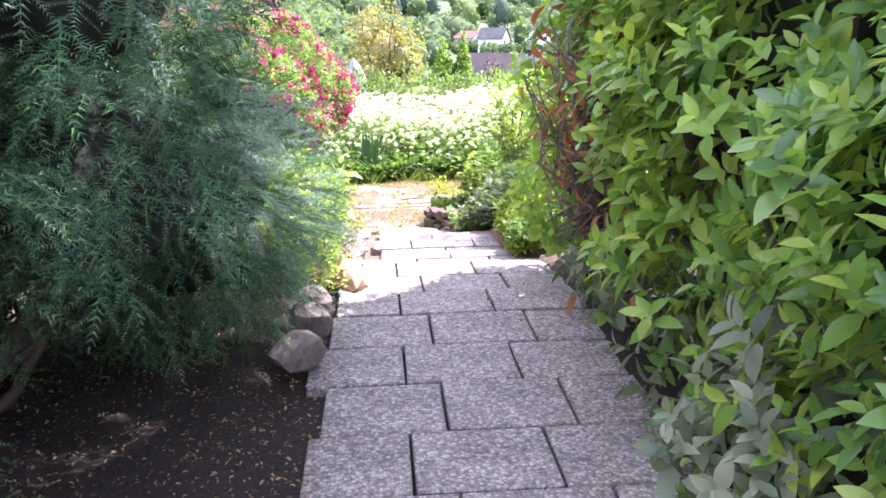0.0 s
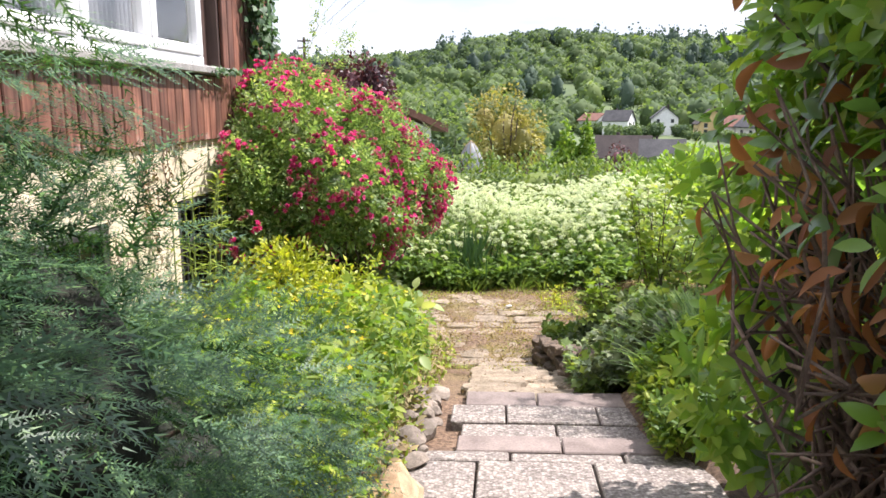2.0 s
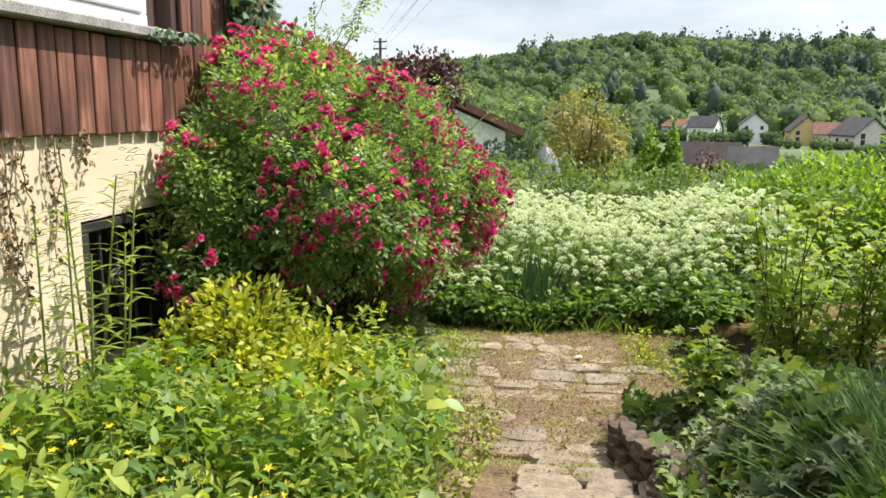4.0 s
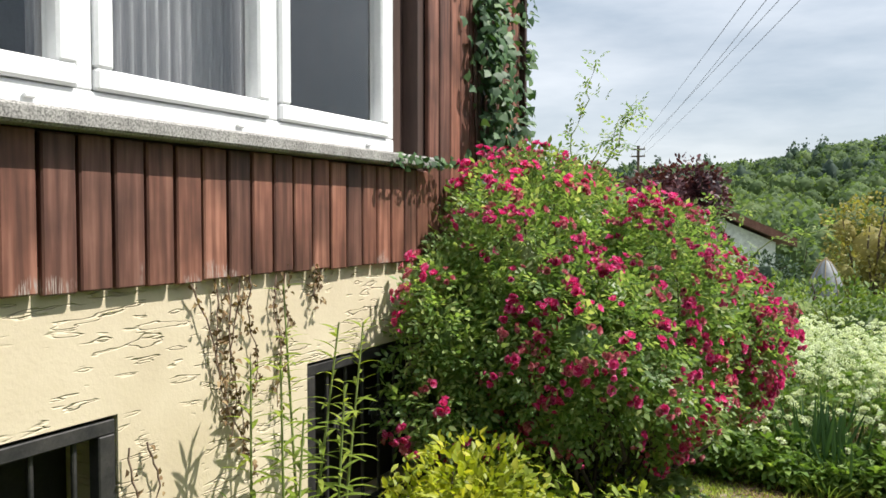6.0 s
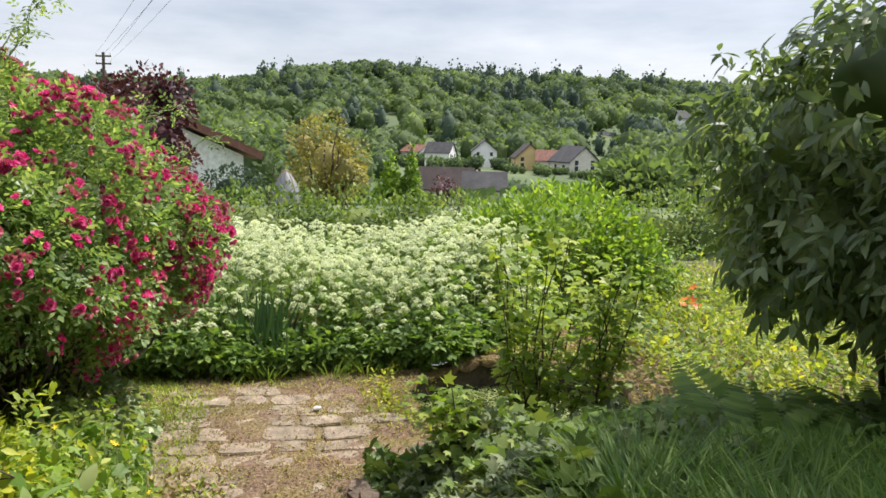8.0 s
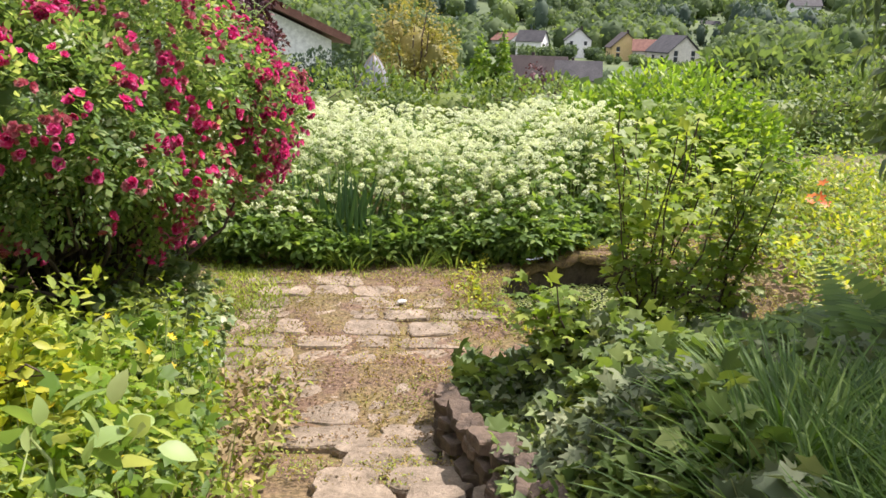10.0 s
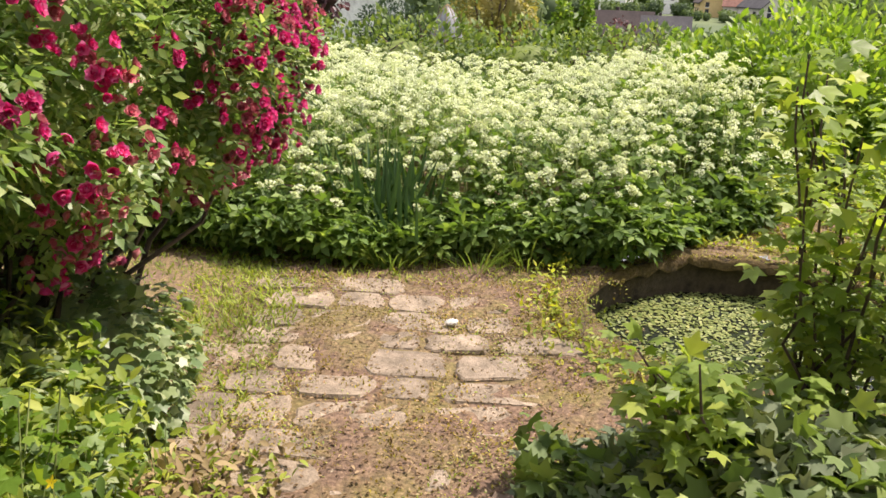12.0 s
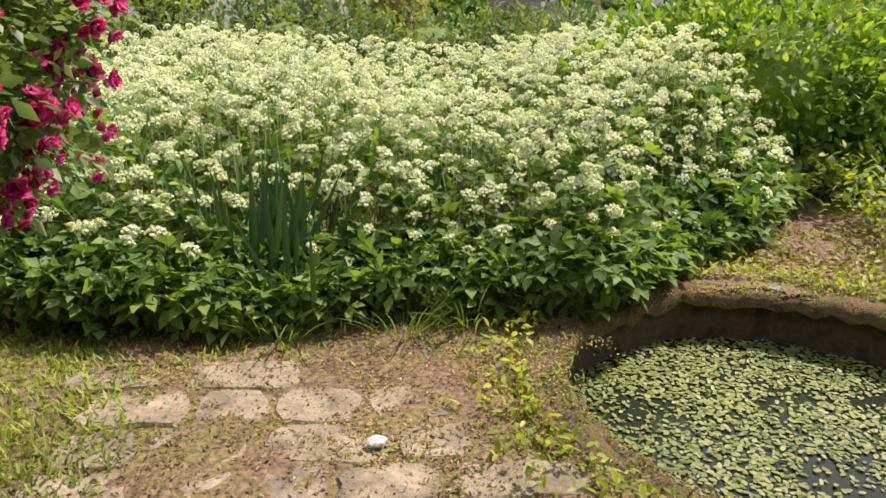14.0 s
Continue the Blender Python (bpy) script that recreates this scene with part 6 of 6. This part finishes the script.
# litter and moss on the ground
def litter():
    t = thing("leaf_litter", "dry brown leaf litter and twigs on soil and stone", "litter", (0, 8, -0.6), kind="stuff")
    spots = [area(-0.75, 0.95, 8.0, 10.7)(7000), area(-1.6, -0.25, 1.2, 4.4)(4200), area(-0.1, 0.9, 6.3, 8.0)(420), area(0.5, 1.0, 1.0, 4.6)(260), area(-0.25, 0.75, 0.5, 5.0)(60)]
    P = np.concatenate(spots)
    ok = np.hypot(P[:, 0] - POND[0], P[:, 1] - POND[1]) > POND_R + 0.02
    P = P[ok]
    P[:, 2] = ground_z(P[:, 0], P[:, 1]) + ground_bumps(P[:, 0], P[:, 1]).clip(0) + 0.009
    M = frames(P, rng.normal(size=(len(P), 3)) * np.array([1, 1, 0.15]), rng.uniform(0.006, 0.024, len(P)), jitter=0.35)
    part_mesh("dry_leaves", raw_mesh("dry_leaves", *spread(leaf(1, 0.45, 0.35, 0.1, 2), M), M_LITTER), t, kind="stuff")
    t = thing("moss_tufts", "ochre moss and seedlings between the flags", "moss", (0.3, 9.3, -0.6), kind="stuff")
    P = np.concatenate([area(-0.85, 0.95, 8.1, 10.75)(9000), ring_places(6500), area(1.1, 3.2, 11.02, 12.3)(5000)])
    d = lumpy(P, 4.2, 1.0, 7.0) + 0.5 * lumpy(P, 9.0, 1.0, 1.0)
    P = P[d + rng.normal(0, 0.12, len(P)) > 0.12]
    P = P[np.hypot(P[:, 0] - POND[0], P[:, 1] - POND[1]) > POND_R + 0.02]
    P[:, 2] = ground_z(P[:, 0], P[:, 1]) + ground_bumps(P[:, 0], P[:, 1]).clip(0) + 0.008
    M = frames(P, np.stack([rng.normal(0, 0.6, len(P)), rng.normal(0, 0.6, len(P)), np.ones(len(P))], -1), rng.uniform(0.008, 0.02, len(P)), jitter=0.4)
    part_mesh("moss", raw_mesh("moss", *spread(leaf(1, 0.5, 0.2, 0.2, 1), M), M_MOSS), t, kind="stuff")
    t = thing("seedlings", "green seedlings and grass on the patio edge", "weeds", (-0.6, 9, -0.6), kind="stuff")
    P = np.concatenate([area(-1.15, -0.5, 8.7, 10.6)(4200), area(-2.4, -0.6, 9.6, 11.0)(4200), area(0.65, 1.0, 9.0, 10.6)(300), area(-0.5, 0.6, 10.3, 10.75)(500)])
    P[:, 2] = ground_z(P[:, 0], P[:, 1])
    M = frames(P, np.stack([rng.normal(0, 0.5, len(P)), rng.normal(0, 0.5, len(P)), np.ones(len(P))], -1), rng.uniform(0.018, 0.055, len(P)), jitter=0.3)
    part_mesh("blades", raw_mesh("blades", *spread(leaf(1, 0.2, 0.2, 0.3, 1), M), M_WEED), t, kind="stuff")


litter()

# ---------- beyond the garden ----------
EYE_AT = (0.27, 4.39, 1.33)


def far_at(bearing, rise, dist):
    """A place beyond the garden: degrees to the right of +y, degrees above the horizon, metres off."""
    b = radians(bearing)
    return (EYE_AT[0] + dist * math.sin(b), EYE_AT[1] + dist * math.cos(b), EYE_AT[2] + dist * math.tan(radians(rise)))


def crown_shape(seed, n=150, squash=(1, 1, 1), cone=False):
    """One tree crown of leaf clumps, about 1 in radius, its foot at the origin."""
    r = np.random.default_rng(seed)
    lumps = []
    if cone:
        for i in range(7):
            lumps.append(((0, 0, 0.35 + 0.33 * i), (0.55 * (1 - i / 8.0), 0.55 * (1 - i / 8.0), 0.3)))
    else:
        lumps = [((0, 0, 1.0), (0.75, 0.75, 0.8))]
        for i in range(6):
            a = i * 1.05 + r.random()
            lumps.append(((0.45 * math.cos(a), 0.45 * math.sin(a), 0.8 + 0.75 * r.random()), (0.42, 0.42, 0.38)))
    P, N = shell(lumps, n, 0.25, 0.1, 4.0, None, seed)
    quad = (np.array([(-0.5, 0, 0), (0.5, 0.1, 0), (0.35, 0.9, 0.1), (-0.4, 0.8, -0.1)], float), np.array([(0, 1, 2), (0, 2, 3)]))
    M = frames(P, N * 0.4 + r.normal(0, 0.5, (n, 3)) + np.array([0, 0, -0.5]), r.uniform(0.15, 0.28, n), N, 0.3)
    V, F = merge([spread(quad, M), core([((0, 0, 1.0), (0.8, 0.8, 0.85))] if not cone else [((0, 0, 1.1), (0.4, 0.4, 1.0))], 0.95, 0.1, 4.0, seed, 1)])
    return V * np.array(squash), F


def tree(name, label, place, width, height, material, seed, n=1400, cone=False, leaf_size=None, inside=0.66):
    x, y, _ = place
    z0 = float(ground_z(x, y))
    t = thing(name, label, "tree", (x, y, z0))
    k = width / 2
    hz = height
    if cone:
        lumps = [((x, y, z0 + hz * (0.1 + 0.14 * i)), (k * (1 - i / 7.2), k * (1 - i / 7.2), hz * 0.12)) for i in range(7)]
    else:
        r = random.Random(seed)
        lumps = [((x, y, z0 + hz * 0.58), (k * 0.72, k * 0.72, hz * 0.38))]
        for i in range(7):
            a = i * 0.9 + r.random()
            lumps.append(((x + k * 0.5 * math.cos(a), y + k * 0.5 * math.sin(a), z0 + hz * r.uniform(0.35, 0.78)), (k * 0.45, k * 0.45, hz * 0.19)))
    P, N = shell(lumps, n, 0.4, 0.08 * width, 6.0 / width, None, seed)
    M = frames(P, N + np.array([0, 0, -0.2]), (leaf_size or 0.085 * width) * rng.uniform(0.6, 1.3, n), N * 0.6 + np.array([0, 0, 0.6]), 0.5)
    part_mesh("crown", raw_mesh("crown", *spread(leaf(1, 0.6, 0.1, 0.1, 2), M), material), t)
    part_mesh("inner_crown", raw_mesh("inner_crown", *core(lumps, inside, 0.06 * width, 6.0 / width, seed, 2), material), t)
    part_mesh("trunk", raw_mesh("trunk", *merge(branches((x, y, z0 - 0.1), P[rng.choice(n, 26)], 0.03 * width, 0.005 * width, 0.05 * width)), M_BARK, True), t)
    return t


def px(x, y, dist):
    """Bearing and rise for a point of the view down the valley."""
    return far_at(3.4 + math.degrees(math.atan((x - 784) / 1426)), math.degrees(math.atan((294 - y) / 1426)), dist)


def gable_house(name, label, place, width, depth, eave, ridge, turn, wall, roof, windows=2, chimney=True):
    """A house whose gable looks along its own -y; place is the foot of its walls."""
    x, y, _ = place
    z0 = float(ground_z(x, y)) - 0.5
    m = pose(x, y, z0, 0, 0, turn)
    t = new(name)
    t.matrix_world = m
    tagged(t, label, "house")
    e, rz, w, d = eave - z0, ridge - z0, width / 2, depth / 2

    def piece(nm, bm, mat, parent=None, lab=""):
        me = bpy.data.meshes.new(nm)
        bm.to_mesh(me)
        bm.free()
        me.materials.append(mat)
        ob = new(nm, me)
        ob.parent = parent or t
        return tagged(ob, lab)

    bm = bmesh.new()
    prof = [(-w, 0), (w, 0), (w, e), (0, rz), (-w, e)]
    a = [bm.verts.new((px_, -d, pz)) for px_, pz in prof]
    b = [bm.verts.new((px_, d, pz)) for px_, pz in prof]
    bm.faces.new(a)
    bm.faces.new(b[::-1])
    for i in range(5):
        bm.faces.new((a[i], b[i], b[(i + 1) % 5], a[(i + 1) % 5]))
    bmesh.ops.recalc_face_normals(bm, faces=bm.faces)
    piece("wall", bm, wall)
    over, th = 0.06 * width, 0.03 * width
    for s in (-1, 1):
        bm = bmesh.new()
        slope = (rz - e) / w
        p0, p1 = (0.0, rz + th * 0.4), (s * (w + over), e - slope * over + th * 0.4)
        vs = []
        for yy in (-d - over, d + over):
            for (qx, qz) in (p0, p1):
                vs += [bm.verts.new((qx, yy, qz)), bm.verts.new((qx, yy, qz + th))]
        for f in ((0, 1, 3, 2), (4, 6, 7, 5), (0, 4, 5, 1), (2, 3, 7, 6), (1, 5, 7, 3), (0, 2, 6, 4)):
            bm.faces.new([vs[i] for i in f])
        bmesh.ops.recalc_face_normals(bm, faces=bm.faces)
        piece("roof", bm, roof)
    for i in range(windows):
        for lev in (0.35, 0.75):
            q = -w * 0.55 + (w * 1.1) * (i / max(1, windows - 1))
            wz = e * lev
            win = piece("window", boxed((q - width * 0.06, -d - 0.06, wz), (q + width * 0.06, -d + 0.02, wz + width * 0.15)), M_GLASSDARK)
            piece("window_frame", boxed((q - width * 0.07, -d - 0.04, wz - width * 0.02), (q + width * 0.07, -d + 0.01, wz - 0.002)), M_PLASTER, win)
        for yy in (-d * 0.4, d * 0.4):
            piece("window", boxed((w - 0.02, yy - width * 0.07, e * 0.4), (w + 0.06, yy + width * 0.07, e * 0.4 + width * 0.15)), M_GLASSDARK)
            piece("window", boxed((-w - 0.06, yy - width * 0.07, e * 0.4), (-w + 0.02, yy + width * 0.07, e * 0.4 + width * 0.15)), M_GLASSDARK)
    if chimney:
        piece("chimney", boxed((width * 0.1, d * 0.2, rz - width * 0.1), (width * 0.18, d * 0.2 + width * 0.08, rz + width * 0.12)), M_TILE_BROWN)
    return t


# neighbour with a white gable and a red tiled roof
n_at = tuple(a + b for a, b in zip(px(330, 400, 32), (-4.5 * math.sin(radians(20)), 4.5 * math.cos(radians(20)), 0)))
N_TOP, N_TIP = px(330, 237, 32)[2], px(578, 347, 32)[2]
gable_house("neighbour_house", "neighbouring house with white gable and red tiled roof", n_at, 10.0, 9.0, N_TOP - (N_TOP - N_TIP) * 5.0 / 5.6, N_TOP, 20, M_PLASTER, M_TILE_RED, windows=1, chimney=False)
tree("purple_tree", "dark purple-leaved ornamental tree", px(392, 300, 20), 2.6, 3.5, M_PURPLE, 1, 4200, leaf_size=0.14)


def greenhouse():
    c = px(632, 395, 24)
    z0 = float(ground_z(c[0], c[1]))
    t = thing("film_tunnel", "small pointed garden tunnel of pale film", "greenhouse", (c[0], c[1], z0))
    top = px(632, 357, 24)[2]
    n, out = 16, []
    for s in np.linspace(0, 1, 10):
        rr = 0.46 * math.cos(s * math.pi / 2) ** 0.75
        out.append([(c[0] + rr * math.cos(2 * math.pi * i / n), c[1] + rr * math.sin(2 * math.pi * i / n), z0 + (top - z0) * s) for i in range(n)])
    V = np.array(out).reshape(-1, 3)
    F = []
    for k in range(9):
        for i in range(n):
            j = (i + 1) % n
            F += [(k * n + i, k * n + j, (k + 1) * n + j), (k * n + i, (k + 1) * n + j, (k + 1) * n + i)]
    part_mesh("film", raw_mesh("film", V, F, M_FILM), t)
    ribs = [tube(V.reshape(10, n, 3)[:, i] + np.array([0, 0, 0.01]), 0.012, 4) for i in range(0, n, 2)]
    part_each("rib", ribs, M_STRAW, t)


greenhouse()
shrub("clipped_hedge", "dark clipped hedge before the neighbouring house", [((*px(540, 390, 27)[:2], -0.6), (1.1, 0.5, px(540, 352, 27)[2] + 0.6))], 1200, 0.14, M_CONIFER, seed=6.0, bumps=0.05)


def tree_between(name, label, x, top_y, width_px, dist, material, seed, **kw):
    p = px(x, 400, dist)
    top = px(x, top_y, dist)[2]
    return tree(name, label, p, width_px / 1426 * dist, top - float(ground_z(p[0], p[1])), material, seed, **kw)


tree_between("yellow_tree", "tree with thin yellowing spring foliage", 700, 246, 158, 45, M_TREE_YELLOW, 3, n=4200, leaf_size=0.2, inside=0.4)
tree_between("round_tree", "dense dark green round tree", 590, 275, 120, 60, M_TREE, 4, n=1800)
tree_between("cypress", "slender green column of cypress", 815, 330, 84, 38, M_SHRUB, 5, cone=True, n=2600, leaf_size=0.22)
tree_between("cypress", "slender green column of cypress", 850, 316, 52, 38, M_SHRUB, 6, cone=True, n=2000, leaf_size=0.2)
tree_between("purple_bush", "purple-leaved bush before the roofs", 905, 352, 60, 45, M_PURPLE, 7, n=900)
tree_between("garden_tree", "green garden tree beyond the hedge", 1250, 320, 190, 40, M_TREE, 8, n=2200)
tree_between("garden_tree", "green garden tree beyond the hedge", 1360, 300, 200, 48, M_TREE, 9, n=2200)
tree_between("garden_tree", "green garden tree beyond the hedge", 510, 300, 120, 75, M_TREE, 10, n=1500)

VILLAGE = []     # bearing, half width and foot of each house, with its distance, to keep trees off its face
for x, top, base, wpx, dist, turn, wall, roof, label in (
        (912, 350, 400, 92, 75, 70, M_PALE, M_TILE_BROWN, "low house with a brown tiled roof"),
        (980, 356, 400, 74, 68, 80, M_PALE, M_TILE_GREY, "low house with a grey tiled roof"),
        (900, 305, 335, 46, 190, 60, M_PLASTER, M_TILE_GREY, "white village house with a grey roof"),
        (977, 300, 332, 42, 200, -8, M_PLASTER, M_TILE_GREY, "white gabled village house"),
        (1055, 305, 345, 48, 190, -5, M_CREAM, M_TILE_BROWN, "yellow gabled village house"),
        (1098, 315, 345, 50, 185, 75, M_PALE, M_TILE_RED, "village house with a red roof"),
        (1140, 308, 352, 56, 180, 12, M_PALE, M_TILE_GREY, "cream gabled village house with a grey roof"),
        (858, 310, 330, 34, 210, 40, M_PLASTER, M_TILE_RED, "small white village house"),
        (1198, 282, 296, 28, 330, 60, M_PLASTER, M_TILE_GREY, "white house high on the slope"),
        (1350, 244, 266, 44, 380, 80, M_PLASTER, M_TILE_GREY, "long white building at the wood's edge")):
    VILLAGE.append((3.4 + math.degrees(math.atan((x - 784) / 1426)), 0.022 * wpx, math.degrees(math.atan((298 - base) / 1426)), dist))
    w = wpx / 1426 * dist
    p = px(x, base, dist)
    hi = px(x, top, dist)[2]
    lo = px(x, (top * 0.45 + base * 0.55) if dist > 100 else base - 16, dist)[2]
    gable_house("village_house", label, p, w * (0.72 if abs(turn) > 40 else 1.0), w * (1.0 if abs(turn) > 40 else 1.3), lo, hi, turn, wall, roof)


def house_bushes():
    """Garden trees that hide the feet of the village houses."""
    t = thing("village_gardens", "green bushes and fruit trees in the village gardens", "woods", (40, 180, -8), kind="stuff")
    P, size = [], []
    for b, half, foot, dist in VILLAGE:
        for k in range(7):
            d = dist * rng.uniform(0.9, 0.96)
            p = far_at(b + half * rng.uniform(-1.5, 1.5), foot + rng.uniform(-0.2, 0.12), d)
            z0 = float(ground_z(p[0], p[1])) - 0.3
            P.append((p[0], p[1], z0))
            size.append(max(1.0, (p[2] - z0) / 1.8))
    M = frames(np.array(P), np.tile([1.0, 0.3, 0], (len(P), 1)), np.array(size), jitter=0.03)
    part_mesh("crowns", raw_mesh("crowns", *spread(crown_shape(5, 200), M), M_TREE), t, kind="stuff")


house_bushes()


def utility_pole():
    p = px(330, 260, 60)
    z0, top = float(ground_z(p[0], p[1])), px(330, 172, 60)[2]
    t = thing("utility_pole", "dark wooden utility pole with two cross-arms", "pole", (p[0], p[1], z0))
    part_mesh("post", raw_mesh("post", *tube([(p[0], p[1], z0), (p[0], p[1], top)], [0.14, 0.1], 8), M_BARK, True), t)
    ends = []
    for dz in (0.25, 0.75):
        part("cross_arm", boxed((p[0] - 0.5, p[1] - 0.05, top - dz - 0.05), (p[0] + 0.5, p[1] + 0.05, top - dz + 0.05), 0.01), M_BARK, t)
        for dx in (-0.45, 0.45):
            part("insulator", boxed((p[0] + dx - 0.04, p[1] - 0.04, top - dz + 0.05), (p[0] + dx + 0.04, p[1] + 0.04, top - dz + 0.2), 0.015), M_PLASTER, t)
            ends.append((p[0] + dx, p[1], top - dz + 0.2))
    for e, sx in zip(ends, (448, 480, 494, 526)):
        far = px(sx, -20, 16)
        a, b = np.array(e), np.array(far)
        b = a + (b - a) * 1.5
        s = np.linspace(0, 1, 24)[:, None]
        pts = a * (1 - s) + b * s
        pts[:, 2] -= 0.35 * np.sin(np.pi * s[:, 0]) * 0.6
        w = thing("overhead_wire", "thin dark overhead power line", "cable", tuple(e), "power lines")
        part_mesh("wire", raw_mesh("wire", *tube(pts, 0.006, 4), M_IRON), w)


utility_pole()


def clear_of_village(x, y, top):
    dx, dy = x - EYE_AT[0], y - EYE_AT[1]
    dist, bearing = np.hypot(dx, dy), np.degrees(np.arctan2(dx, dy))
    rise = np.degrees(np.arctan2(top - EYE_AT[2], dist))
    ok = np.ones(len(x), bool)
    for b, half, foot, far in VILLAGE:
        ok &= ~((np.abs(bearing - b) < half + 250 / dist) & (dist < far + 6) & (rise > foot))
    return ok


def woods():
    t = thing("woodland", "mixed green woodland covering the far hillside", "woods", (0, 400, 40), kind="stuff")
    broad = [crown_shape(s, 100) for s in (1, 2, 3)]
    conif = [crown_shape(s, 80, cone=True) for s in (11, 12)]
    n = 3300
    bearing = rng.uniform(-42, 48, n)
    dist = 206 + 354 * rng.random(n) ** 0.85
    x = EYE_AT[0] + dist * np.sin(np.radians(bearing))
    y = EYE_AT[1] + dist * np.cos(np.radians(bearing))
    P = np.stack([x, y, ground_z(x, y) - 1.0], -1)
    glade = lumpy(P * np.array([1, 1, 0]), 0.013, 1.0, 3.0)
    keep = glade + rng.normal(0, 0.15, n) > -0.6
    P, dist = P[keep], dist[keep]
    size = rng.uniform(3.0, 7.0, len(P)) * (0.75 + 0.25 * dist / 500)
    ok = clear_of_village(P[:, 0], P[:, 1], P[:, 2] + 1.9 * size)
    P, dist, size = P[ok], dist[ok], size[ok]
    kind = lumpy(P, 0.02, 1.0, 5.0) + rng.normal(0, 0.25, len(P))
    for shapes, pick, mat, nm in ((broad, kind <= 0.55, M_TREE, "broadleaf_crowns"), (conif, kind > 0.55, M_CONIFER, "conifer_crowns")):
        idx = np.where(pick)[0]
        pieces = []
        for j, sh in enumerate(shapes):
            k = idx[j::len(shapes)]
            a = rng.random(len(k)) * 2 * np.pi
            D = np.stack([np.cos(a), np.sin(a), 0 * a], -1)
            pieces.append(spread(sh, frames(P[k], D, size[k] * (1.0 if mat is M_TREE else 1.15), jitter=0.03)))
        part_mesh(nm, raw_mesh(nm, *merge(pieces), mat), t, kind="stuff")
    # tall trees along the crest
    c = thing("crest_trees", "row of tall dark trees along the hill's crest", "woods", (30, 540, 40), kind="stuff")
    for shapes, n, b0, b1, low, high, mat, nm in ((conif, 46, 9.0, 14.6, 5.0, 7.5, M_CONIFER, "conifers"), (conif, 22, 5.0, 8.4, 4.0, 6.0, M_CONIFER, "conifers"), (broad, 50, -7.5, 5.5, 4.5, 7.0, M_CONIFER, "broadleaf_trees")):
        b, d = np.radians(rng.uniform(b0, b1, n)), rng.uniform(500, 548, n)
        x, y = EYE_AT[0] + d * np.sin(b), EYE_AT[1] + d * np.cos(b)
        a = rng.random(n) * 2 * np.pi
        M = frames(np.stack([x, y, ground_z(x, y) - 1.0], -1), np.stack([np.cos(a), np.sin(a), 0 * a], -1), rng.uniform(low, high, n), jitter=0.03)
        part_mesh(nm, raw_mesh(nm, *merge([spread(sh, M[j::len(shapes)]) for j, sh in enumerate(shapes)]), mat), c, kind="stuff")
    # belt of trees in the valley, between the gardens and the village
    v = thing("valley_trees", "belt of green trees between the village houses", "woods", (0, 120, -15), kind="stuff")
    n = 620
    bearing = rng.uniform(-40, 45, n)
    dist = rng.uniform(70, 240, n)
    x = EYE_AT[0] + dist * np.sin(np.radians(bearing))
    y = EYE_AT[1] + dist * np.cos(np.radians(bearing))
    size = rng.uniform(1.6, 3.4, n) * (0.6 + dist / 220)
    # keep the view to the village open
    top = ground_z(x, y) + size * 1.6
    limit = np.where((bearing > 4) & (bearing < 20) & (dist < 175), -2.4, -0.6)
    ok = (np.degrees(np.arctan2(top - EYE_AT[2], dist)) < limit) & clear_of_village(x, y, top)
    P = np.stack([x, y, ground_z(x, y) - 0.5], -1)[ok]
    a = rng.random(len(P)) * 2 * np.pi
    M = frames(P, np.stack([np.cos(a), np.sin(a), 0 * a], -1), size[ok], jitter=0.03)
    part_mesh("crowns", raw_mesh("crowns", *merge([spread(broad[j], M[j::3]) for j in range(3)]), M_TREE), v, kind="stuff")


woods()
